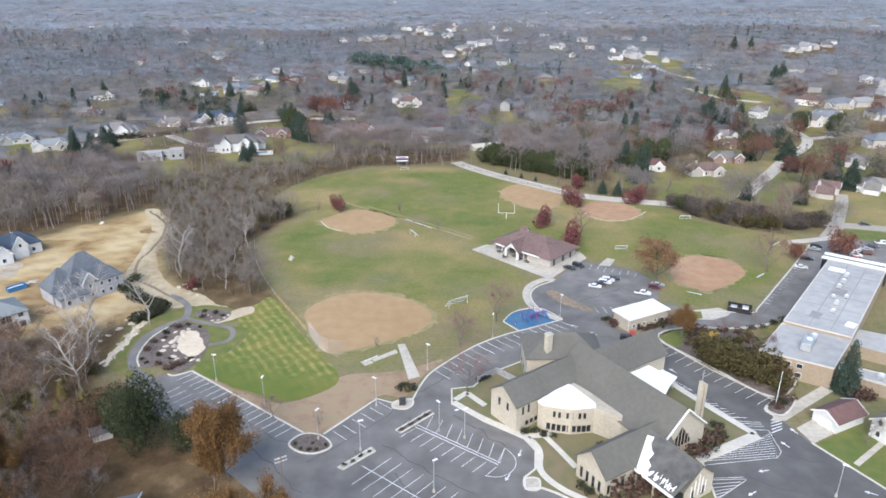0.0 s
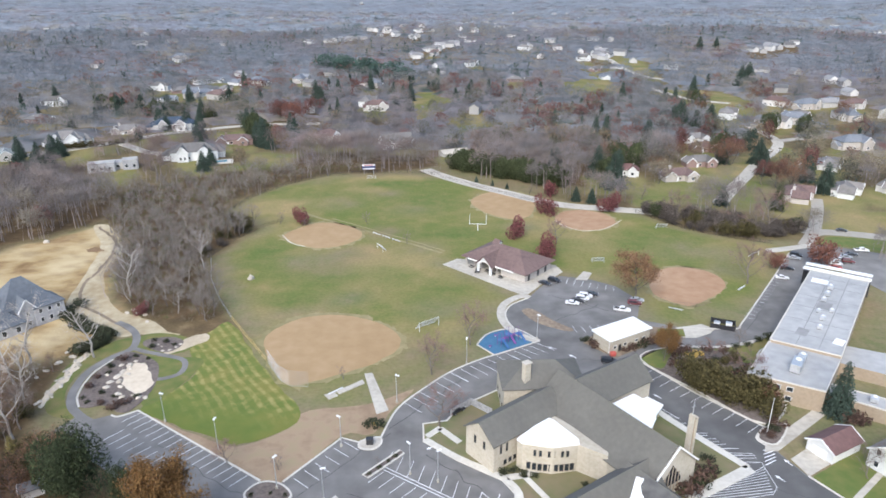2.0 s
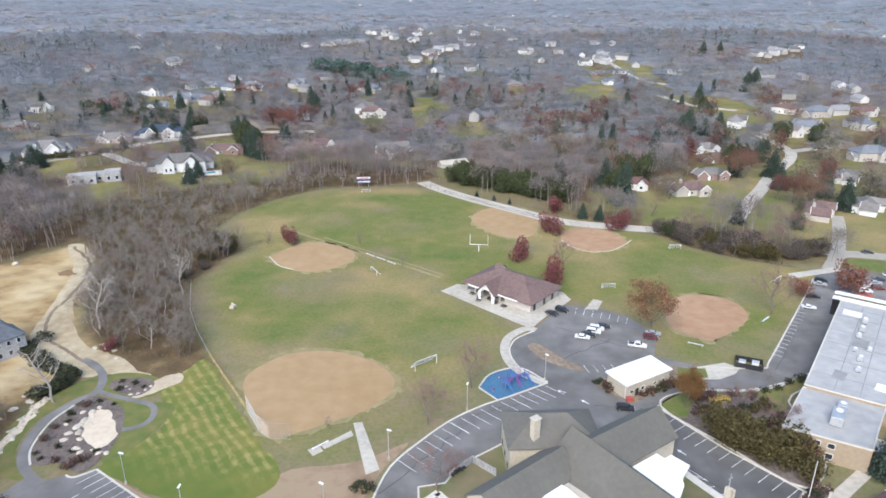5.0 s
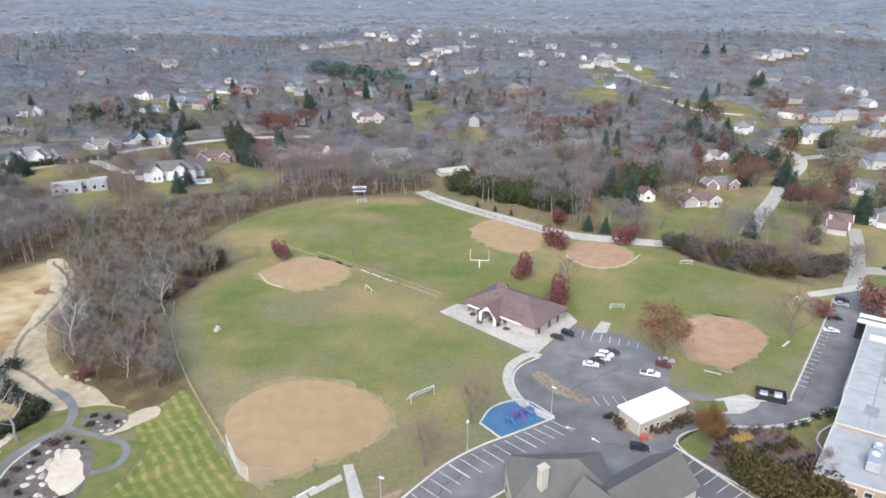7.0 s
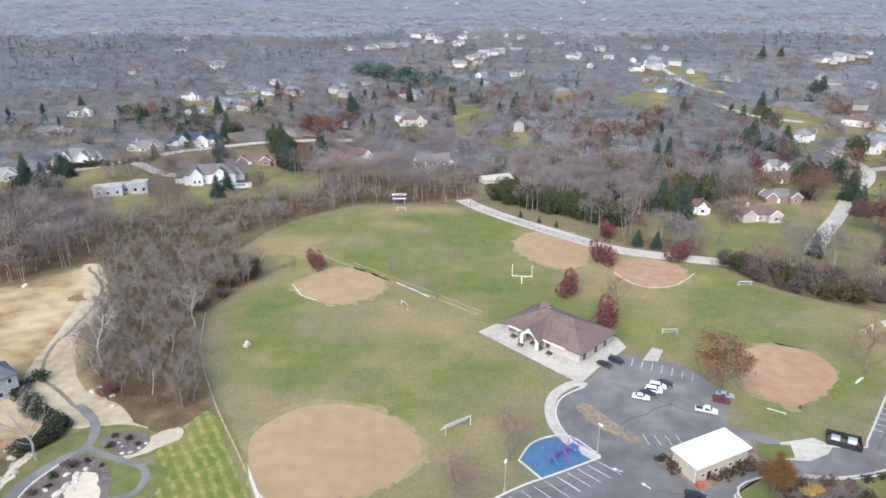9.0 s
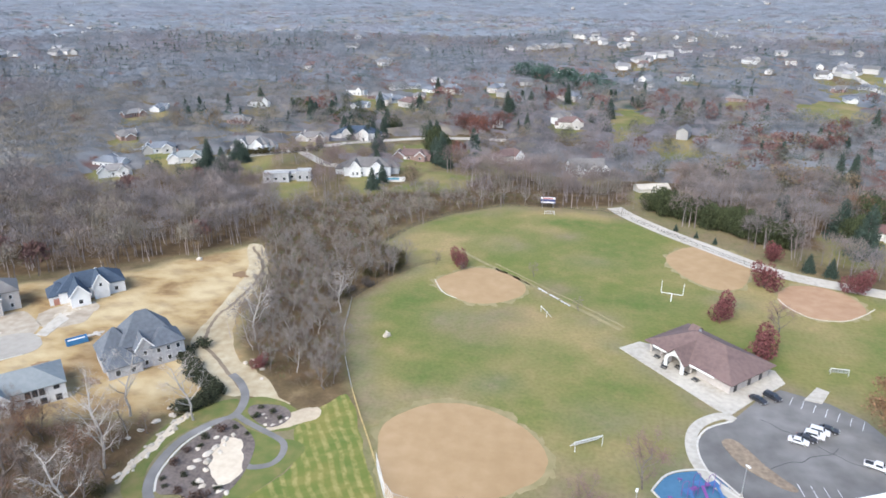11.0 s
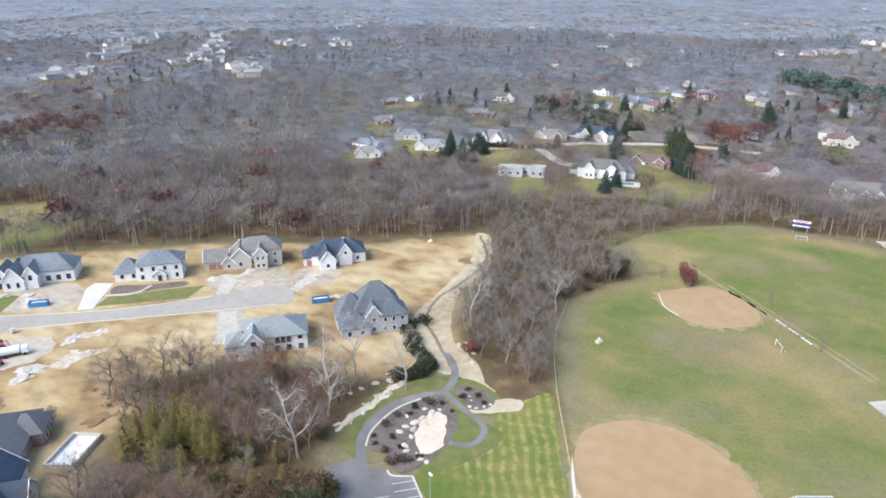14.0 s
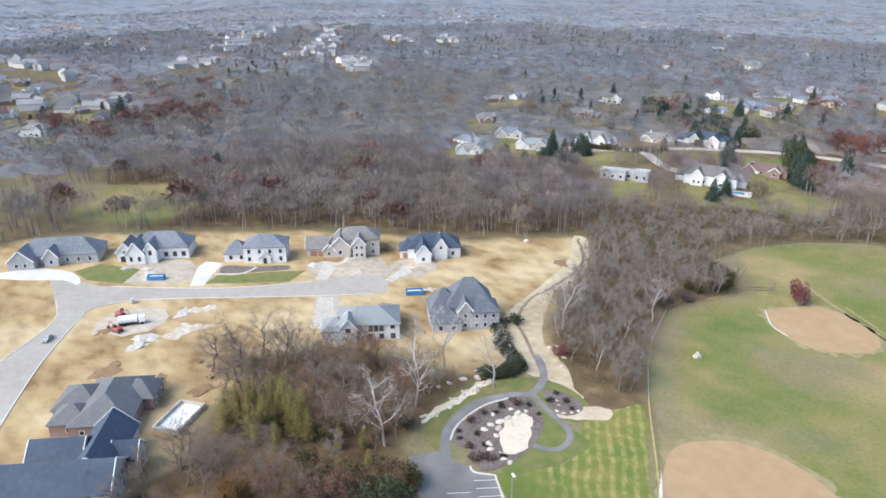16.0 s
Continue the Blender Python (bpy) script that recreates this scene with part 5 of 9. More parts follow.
for x, y, w, d, turn in ((112, 180, 5, 3, 48), (128, 196, 6, 4, 50), (137, 214, 4, 5, 52), (119, 173.6, 4, 2.6, 45)):
    p = part("roof_patch", boxes((-w / 2, w / 2, -d / 2, d / 2, 0, 0.03)), SEAM if w > 4.5 else WHITE_ROOF, school, "patched square of roof membrane")
    p.matrix_basis = pose(x, y, 7.0, 0, 0, turn)
ht = math.degrees(math.atan2(47, 38.5))


def roof_unit(x, y, z, sx, sy, sz, turn, label):
    u = thing("rooftop_unit", pose(x, y, z, 0, 0, turn), label, "air handler", "school rooftop units")
    part("casing", bevelled(-sx / 2, sx / 2, -sy / 2, sy / 2, 0.15, sz, 0.05), METAL, u)
    part("curb", boxes((-sx / 2 + 0.1, sx / 2 - 0.1, -sy / 2 + 0.1, sy / 2 - 0.1, 0, 0.15)), DARK, u)
    bm = bmesh.new()
    tube(bm, (sx * 0.2, 0, sz), (sx * 0.2, 0, sz + 0.2), min(sx, sy) * 0.3, min(sx, sy) * 0.3, 10)
    part("fan_cowl", bm, WHITE_PAINT, u)


for x, y, sx, sy, sz in ((100.4, 161.8, 5.5, 2.6, 2.4), (104.6, 166.6, 2.4, 2.0, 1.4), (118, 181.6, 1.6, 1.4, 1.0), (122, 187, 2.0, 1.4, 1.1), (123.6, 191.8, 1.4, 1.2, 0.9), (127.6, 191.6, 1.5, 1.2, 0.9), (129.6, 199.4, 1.8, 1.4, 1.0), (133, 203, 2.2, 1.6, 1.2), (137, 208, 2.4, 1.6, 1.2)):
    roof_unit(x, y, 7.0 if y > 176 - (x - 100) * 0.66 + 0.4 else 6.2, sx, sy, sz, ht, "boxy pale metal air unit on the school roof")
roof_unit(114, 149.8, 3.9, 2.2, 1.8, 1.2, ht, "boxy pale metal air unit on the low annex roof")

# white-roofed shed
shed = thing("shed", pose(62.2, 188.4, 0.1, 0, 0, 27.5), "long cream shed with a bright white flat roof", "shed")
part("wall", boxes((-7.9, 7.9, -3.6, 3.6, 0, 4.2)), CREAM, shed)
bm = bmesh.new()
box(bm, -8.4, 8.4, -4.0, 4.0, 4.2, 4.5)
for v in bm.verts:
    if v.co.z > 4.4 and v.co.y > 0:
        v.co.z += 0.25
part("roof", bm, WHITE_ROOF, shed, "bright white metal roof")
for x in (-6, -2, 2.5, 5.5):
    window(shed, pose(x, -3.6, 1.3, 0, 0, 180), 1.2, 1.0)
part("door", boxes((-4.6, -3.5, -3.66, -3.58, 0.1, 2.2)), DARK, shed)
part("downpipe", boxes((-7.98, -7.9, -3.3, -3.2, 0.2, 4.2)), WHITE_PAINT, shed)

# pavilion
pav = thing("pavilion", pose(0, 0, 0.14), "brick pavilion with a brown hip roof and a white arched gable", "pavilion")
PT = math.degrees(math.atan2(-19.5, 20.5))
pc = pose(36.2, 247.8, 0, 0, 0, PT)
body = part("wall", boxes((3.0, 13.6, -8.4, 8.4, 0, 3.3), (-13.6, 3.0, 2.0, 8.4, 0, 3.3)), BEIGE_STONE, pav)
body.matrix_basis = pc
rf = part("roof", hip_roof(28.4, 18.4, 3.4, 8.2, 0.7), BROWN_SHINGLE, pav, "brown shingle hip roof")
rf.matrix_basis = pc
gw = part("porch_gable", bmesh.new(), None, pav)
bm = bmesh.new()
outer = [(-3.4, 0), (-3.4, 3.2), (0, 6.6), (3.4, 3.2), (3.4, 0), (2.3, 0)] + [(2.3 * math.cos(a), 2.4 + 2.0 * math.sin(a)) for a in np.linspace(0, math.pi, 9)] + [(-2.3, 0)]
A = [bm.verts.new((x, -0.2, z)) for x, z in outer]
B = [bm.verts.new((x, 0.2, z)) for x, z in outer]
bm.faces.new(A)
bm.faces.new(B[::-1])
for i in range(len(outer)):
    j = (i + 1) % len(outer)
    bm.faces.new((A[i], B[i], B[j], A[j]))
bmesh.ops.recalc_face_normals(bm, faces=bm.faces)
bm.to_mesh(gw.data)
bm.free()
gw.data.materials.append(WHITE_WALL)
gw.matrix_basis = pc @ pose(-2.6, -11.2, 0)
gr = part("porch_roof", gable_roof(9, 7.2, 3.4, 6.8, 0.4), BROWN_SHINGLE, pav)
gr.matrix_basis = pc @ pose(-2.6, -7.2, 0, 0, 0, 90)
for x0, x1 in ((-11.6, -6.2), (1.4, 9.4)):
    f = part("fascia", boxes((x0, x1, -9.95, -9.75, 2.95, 3.5)), WHITE_PAINT, pav, "white fascia board")
    f.matrix_basis = pc
for x in (-13.4, -9.5, -6.2, 1.0):
    p = part("post", bevelled(-0.28, 0.28, -0.28, 0.28, 0, 3.4, 0.04), BEIGE_STONE, pav)
    p.matrix_basis = pc @ pose(x, -8.2, 0)
for y in (-6, 0, 5):
    d = part("door", boxes((13.6, 13.72, y - 0.6, y + 0.6, 0, 2.3)), DARK, pav)
    d.matrix_basis = pc
dm = part("dormer", gable_walls(2.2, 2.6, 1.0, 2.2), WHITE_WALL, pav, "small white louvred gable on the ridge")
dm.matrix_basis = pc @ pose(-6.6, 2.2, 6.2)
dr = part("dormer_roof", gable_roof(2.6, 3.2, 1.0, 2.4, 0.2, 0.12), BROWN_SHINGLE, pav)
dr.matrix_basis = pc @ pose(-6.6, 2.2, 6.2)


def picnic_table(m):
    t = thing("picnic_table", m, "dark metal picnic table with two benches on the terrace", "picnic table", "pavilion tables")
    part("tabletop", bevelled(-0.9, 0.9, -0.38, 0.38, 0.7, 0.77, 0.02), DARK, t)
    for s in (-1, 1):
        part("bench", bevelled(-0.9, 0.9, s * 0.8 - 0.14, s * 0.8 + 0.14, 0.42, 0.47, 0.015), DARK, t)
        part("leg", boxes((s * 0.7 - 0.04, s * 0.7 + 0.04, -0.8, 0.8, 0.36, 0.42), (s * 0.7 - 0.04, s * 0.7 + 0.04, -0.3, -0.22, 0, 0.7), (s * 0.7 - 0.04, s * 0.7 + 0.04, 0.22, 0.3, 0, 0.7)), DARK, t)
    return t


for x, y in ((-6, -10.6), (-4.6, -12.8), (0.8, -10.4), (4.6, -10.8), (-2.4, -9.4), (-9.6, -10)):
    picnic_table(pose(0, 0, 0.14) @ pc @ pose(x, y, 0, 0, 0, random.uniform(-20, 20)))


# ---- houses ----
def house(x, y, turn, label, walls, roof, wings, chimneys=(), garage=None, z=None, frames=None, doors=(), group="", trim=True):
    """wings: (cx, cy, L, W, eave, ridge, turn, kind, windows) in the house's own metres."""
    h = thing("house", pose(x, y, ground_at(x, y) if z is None else z, 0, 0, turn), label, "house", group)
    for cx, cy, L, W, e, r, t, kind, wins in wings:
        block(h, cx, cy, L, W, e, r, t, kind, walls, roof, 0.4, wins, frames, trim=trim)
    for cx, cy, top in chimneys:
        c = part("chimney", bevelled(-0.5, 0.5, -0.7, 0.7, 0, top, 0.05), RED_BRICK if walls in (RED_BRICK, HOUSE_WALL) else walls, h)
        c.matrix_basis = pose(cx, cy, 0)
    for cx, cy, w, a in doors:
        d = part("garage_door" if w > 1.5 else "door", bevelled(-w / 2, w / 2, -0.06, 0.06, 0, 2.3, 0.03), garage or GARAGE_DOOR, h)
        d.matrix_basis = pose(cx, cy, 0, 0, 0, a)
    return h


def two(side, n, span, mid=0.0):
    return row(side, n, span, 0.9, 1.1, 1.6, mid) + row(side, n, span, 4.0, 1.1, 1.5, mid)


RT = math.degrees(math.atan2(17, 12))
# the row of new houses along the cul-de-sac, front towards the road (-y side)
house(-169.5, 243.5, 48, "new white house with a dark blue shingle roof", WHITE_WALL, NAVY,
      [(0, 3, 21, 11, 4.2, 8.6, 0, "hip", row("s", 3, 9, 1, 1.3, 1.7, 3)), (-4.5, -2.5, 11, 6, 4.0, 7.6, 90, "gable", row("w", 1, 0, 1, 1.4, 1.6)), (2.6, -1, 7, 5, 5, 8.8, 90, "gable", row("w", 1, 0, 4.4, 1.1, 1.4)), (-10, 2, 7, 8, 3.2, 6.6, 0, "hip", ())],
      doors=((-10, -2.1, 4.6, 0),))
house(-196.5, 220.5, 48, "half-built beige stone house with a grey shingle roof", BEIGE_STONE, GREY_ROOF,
      [(5, 3, 17, 11, 6.6, 10.6, 0, "hip", two("s", 4, 12)), (-2, 1, 10, 8, 4.6, 8.6, 90, "gable", row("w", 1, 0, 1.2, 1.4, 1.8)), (5.6, -2.6, 7, 5, 6.2, 9.0, 90, "gable", two("w", 2, 2)), (-11, 2, 9, 8, 3.2, 6.8, 0, "gable", ()), (-6.5, -1.2, 5, 4.6, 3, 5.6, 90, "gable", row("w", 1, 0, 0.9, 1.2, 1.4))],
      doors=((-12.6, -2.1, 2.6, 0), (-9.4, -2.1, 2.6, 0)))
house(-217.5, 194, 48, "white two-storey house with a slate roof and dark windows", WHITE_WALL, SLATE,
      [(3, 0, 16, 11, 6.4, 10.0, 0, "hip", two("s", 4, 12) + two("e", 2, 5)), (-8.5, 1, 9, 9, 3.2, 7.6, 0, "hip", row("s", 2, 4, 1, 1.2, 1.6)), (3, -5.4, 1.6, 4.4, 2.8, 4.2, 90, "gable", ())],
      frames=DARK, doors=((3, -6.3, 1.3, 0),), garage=DARK)
house(-250, 165.5, 50, "white farmhouse with steep slate gables", WHITE_WALL, SLATE,
      [(4, 2, 22, 12, 4.6, 9.6, 0, "hip", row("s", 4, 10, 1, 1.6, 2.0, 4)), (-4, -3, 11, 7, 4.2, 8.8, 90, "gable", row("w", 2, 3, 1.2, 1.0, 1.8)), (-8.5, -0.5, 10, 6, 4.0, 7.8, 90, "gable", row("w", 1, 0, 3, 1.2, 1.4)), (1.6, -3.8, 8, 4.4, 5.2, 8.4, 90, "gable", row("w", 1, 0, 3.2, 1.2, 2.0))],
      frames=DARK, doors=((-8.5, -5.6, 3.6, 0),), garage=DARK)
house(-272, 136.5, 53, "grey stone ranch house with a broad slate roof", GREY_STONE, SLATE,
      [(2, 3, 30, 13, 3.6, 8.8, 0, "hip", row("s", 4, 12, 0.8, 1.2, 1.8, 6)), (-9, -3.4, 9, 9, 3.4, 7.6, 90, "gable", row("w", 2, 3, 1, 1.4, 1.6)), (1, -3, 6, 5, 4, 7.2, 90, "gable", row("w", 1, 0, 1, 1.2, 1.8))],
      doors=((-15.2, -1, 5, 90),))
# the two houses on the near side
house(-123.8, 210.6, 50, "unfinished grey stone house with steep dark blue hipped roofs", GREY_STONE, SLATE_BLUE,
      [(1.5, 2.5, 15, 12, 6.4, 14.2, 0, "hip", two("e", 2, 5)), (-6.5, 2.5, 10, 10, 4.4, 11, 0, "hip", ()), (-6.5, -3.6, 9, 8, 3.2, 7.4, 0, "hip", row("s", 2, 4, 0.6, 1.4, 1.9)), (-0.6, -3.4, 6, 4.6, 6.4, 9.6, 90, "gable", two("w", 1, 0)),
       (5.6, -2.4, 9, 9, 6.0, 9.8, 0, "hip", two("s", 3, 5.4) + two("e", 2, 4))])
house(-139.6, 182.2, 48, "white two-storey house with a pale blue-grey roof", WHITE_WALL, PALE_SHINGLE,
      [(1, 3, 19, 13, 5.0, 8.4, 0, "hip", row("s", 1, 0, 3.6, 1.4, 1.6, 7.4) + row("s", 3, 3.2, 2.8, 1.3, 2.2, 2.4) + row("s", 3, 7, 0.2, 1.5, 1.8, 4) + row("e", 2, 5, 3, 1.2, 1.5)), (-5, -2.2, 6, 5, 5.0, 7.8, 90, "gable", row("w", 1, 0, 3.4, 1.5, 1.5)), (-9, 0, 8, 8, 3.4, 6.4, 0, "hip", ())],
      frames=DARK)
house(-155.5, 110.5, 50, "brick ranch house with a wide grey hipped roof", RED_BRICK, ASH_SHINGLE,
      [(1.5, 0, 21, 14, 3.5, 8.2, 90, "hip", row("s", 3, 12, 1, 1.3, 1.4) + row("w", 3, 8, 1, 1.2, 1.4)), (-6.5, 2.6, 11, 11, 3.4, 7.2, 0, "hip", row("w", 2, 4, 1, 1.3, 1.2)), (7.2, 4.4, 8, 9, 3.5, 6.8, 0, "hip", row("e", 2, 4, 0.4, 1.4, 2.0)), (-6, -5, 9, 8, 3.4, 6.6, 0, "hip", row("s", 1, 0, 1, 1.4, 1.2))])
house(-131.8, 97, 50, "grey-sided house with steep dark blue shingle gables", HOUSE_WALL, NAVY,
      [(-3, -4.5, 22, 11, 5.4, 9.8, 0, "gable", two("s", 4, 14) + two("e", 2, 4)), (2, 5, 17, 9.4, 5.4, 9.8, 90, "gable", two("e", 1, 0)), (-7, 5, 11, 10, 5.0, 8.8, 0, "gable", two("w", 2, 3)), (7.4, 4, 5, 6, 5.0, 7.8, 0, "gable", two("e", 1, 0)), (-9, -9.6, 8, 6, 3.2, 5.6, 90, "gable", row("w", 2, 2.6, 0.6, 1.5, 1.8))])
# neighbours of the car park
house(96.5, 137, 25, "small white garage with a maroon shingle roof", WHITE_WALL, MAROON_SHINGLE, [(0, 0, 10, 6.4, 2.8, 4.6, 0, "gable", row("n", 2, 5, 1, 1, 1))], doors=((-5.06, 0, 3.4, 90),), garage=WHITE_PAINT)
house(108, 130.5, 25, "white house with a pale gable among bare trees", WHITE_WALL, GREY_ROOF, [(0, 0, 12, 8, 4.6, 7.4, 0, "gable", two("w", 2, 4)), (-2, -3, 8, 5, 4, 6.2, 90, "gable", row("w", 1, 0, 1.2, 1.0, 1.4))])
house(-66, 100, 20, "white-edged house roof among autumn trees", WHITE_WALL, GREY_ROOF, [(0, 0, 14, 10, 4.4, 7.2, 0, "gable", two("e", 2, 4))])
house(-80.6, 131, 30, "small dark shed with a pale ribbed wall under the trees", HOUSE_WALL, SLATE, [(0, 0, 4.2, 2.8, 2.2, 2.9, 0, "gable", ())])
# across the track and along the far roads
for args in ((121, 376, -15, WHITE_WALL, MAROON_SHINGLE, "white bungalow with a maroon roof", 13, 8), (147, 366, 8, BEIGE_STONE, BROWN_SHINGLE, "beige ranch house with a tan shingle roof", 18, 11), (171, 396, 5, RED_BRICK, GREY_ROOF, "brick ranch house with a slate roof", 18, 10),
             (192, 328, 60, BEIGE_STONE, BROWN_SHINGLE, "beige ranch house with a brown roof", 17, 11), (221, 334, 50, WHITE_WALL, GREY_ROOF, "white house with a dark-roofed carport", 17, 10), (244, 388, 60, WHITE_WALL, GREY_ROOF, "white house among bare trees", 16, 10), (196, 464, 10, WHITE_WALL, GREY_ROOF, "white-trimmed ranch house with grey roof", 16, 10),
             (190, 435, 5, RED_BRICK, BROWN_SHINGLE, "brick house with a brown roof", 17, 10), (250, 340, 40, HOUSE_WALL, GREY_ROOF, "grey house with a shingle roof", 16, 10), (280, 520, 20, HOUSE_WALL, GREY_ROOF, "large pale house with several gables", 26, 13), (310, 545, 30, RED_BRICK, GREY_ROOF, "brick house with several gables", 24, 12),
             (-216, 443, 12, WHITE_WALL, GREY_ROOF, "white house with a grey hip roof", 20, 12), (-196, 489, 20, BEIGE_STONE, GREY_ROOF, "beige house with a grey gable roof", 20, 11), (-132, 423, 14, WHITE_WALL, GREY_ROOF, "white house with tall gables and a pool", 27, 14), (-244, 414, 30, HOUSE_WALL, PALE_SHINGLE, "pale blue house with a grey roof", 20, 11),
             (-118, 469, 8, RED_BRICK, BROWN_SHINGLE, "brick ranch house with a brown roof", 22, 11), (-174, 513, 14, HOUSE_WALL, NAVY, "house with a wide dark roof", 26, 14), (-275, 430, 35, HOUSE_WALL, SLATE, "house with a dark slate roof", 18, 11), (-271, 383, 40, WHITE_WALL, GREY_ROOF, "white house at the edge of the wood", 16, 10)):
    x, y, turn, wa, ro, label, L, W = args
    more = [(-L * 0.24, -W * 0.3, W * 0.75, W * 0.45, 5.2, 8.8, 90, "gable", row("w", 2, 2.4, 1.0, 1.2, 1.8)), (-L * 0.5, 1, W * 0.7, W * 0.7, 3.2, 6.6, 0, "hip", ()), (L * 0.5, 2, W * 0.6, W * 0.6, 3.4, 6.8, 0, "hip", ())] if W >= 12 else [(-L * 0.42, -W * 0.2, W * 0.7, W * 0.6, 3.0, 5.6, 90, "gable", ())]
    house(x, y, turn, label, wa, ro, more + [(0, 0, L, W, 3.4 if W < 12 else 5.2, 6.4 if W < 12 else 9.4, 0, "hip", row("s", 4, L * 0.7, 1, 1.4, 1.4)), (L * 0.22, -W * 0.35, W * 0.8, W * 0.55, 3.6 if W < 12 else 5.4, 6.0 if W < 12 else 8.6, 90, "gable", row("w", 1, 0, 1.2, 1.6, 1.6))],
          chimneys=((-L * 0.3, 1, 7.4),) if W > 10 else (), doors=((-L * 0.28, -W / 2 - 0.05, 4.2, 0),), garage=WHITE_PAINT)
flat = thing("flat_house", pose(-172, 402, ground_at(-172, 402), 0, 0, 18), "low modern house with flat grey and white roofs", "house")
block(flat, 0, 0, 18, 9, 3.4, 3.4, 0, "flat", HOUSE_WALL, GREY_MEMBRANE, wins=row("s", 4, 13, 1, 1.8, 1.6))
block(flat, -6, -5, 14, 7, 4.6, 4.6, 0, "flat", GREY_STONE, GREY_MEMBRANE, wins=row("s", 3, 9, 1, 1.8, 1.6))
block(flat, 9, -3, 8, 8, 5.0, 5.0, 0, "flat", GREY_STONE, GREY_MEMBRANE, wins=row("s", 2, 4, 1, 1.6, 2.0))
cx0 = thing("villa", pose(-11, 488, ground_at(-11, 488), 0, 0, 20), "white villa with several pale gables among bare trees", "house")
for i, (bx, by, L, W, e, r, t) in enumerate(((0, 0, 22, 12, 6, 10, 0), (-8, -5, 10, 7, 5.5, 9, 90), (2, -6, 10, 7, 5.5, 9, 90), (10, -4, 9, 7, 4.5, 8, 90))):
    block(cx0, bx, by, L, W, e, r, t, "gable", WHITE_WALL, GREY_ROOF, wins=row("w", 2, 3, 1, 1.2, 1.6) if i else row("s", 5, 16, 1, 1.2, 1.6))
barn = thing("low_barn", pose(27, 436, ground_at(27, 436), 0, 0, 20), "low open barn with a broad pale metal roof", "barn")
block(barn, 0, 0, 17, 9, 2.8, 4.4, 0, "gable", HOUSE_WALL, CONCRETE, 0.6)
pool = thing("swimming_pool", pose(-117, 413, ground_at(-117, 413) + 0.3, 0, 0, 14), "blue swimming pool with a pale stone edge", "pool")
part("rim", bevelled(-11, 10, -4.2, 4.2, -0.6, 0.3, 0.05), KERB, pool)
part("water", boxes((-6.6, 6.6, -2.2, 2.2, 0.25, 0.32)), WATER, pool)


# ---- trees ----
rng = np.random.default_rng(7)


def shards(name, tris, tint, material):
    """Loose triangles (n, 3, 3), each with its own tint (n, 3)."""
    n = len(tris)
    me = bpy.data.meshes.new(name)
    me.vertices.add(n * 3)
    me.vertices.foreach_set("co", np.asarray(tris, np.float32).ravel())
    me.loops.add(n * 3)
    me.loops.foreach_set("vertex_index", np.arange(n * 3, dtype=np.int32))
    me.polygons.add(n)
    me.polygons.foreach_set("loop_start", np.arange(0, n * 3, 3, dtype=np.int32))
    me.update(calc_edges=True)
    c = np.ones((n, 3, 4), np.float32)
    c[:, :, :3] = np.asarray(tint)[:, None, :]
    me.color_attributes.new("tint", "FLOAT_COLOR", "POINT").data.foreach_set("color", c.ravel())
    me.materials.append(material)
    return me


def unit(v):
    return v / np.maximum(np.linalg.norm(v, axis=-1, keepdims=True), 1e-9)


def splinters(at, way, length, width):
    """Thin triangles from at along way."""
    side = unit(np.cross(way, rng.normal(size=at.shape))) * np.asarray(width)[:, None] / 2
    return np.stack([at - side, at + side, at + way * np.asarray(length)[:, None]], 1)


def leaflets(at, size):
    a, b = unit(rng.normal(size=at.shape)), unit(rng.normal(size=at.shape))
    s = np.asarray(size)[:, None]
    return np.stack([at - a * s * 0.6, at + a * s * 0.6, at + b * s], 1)


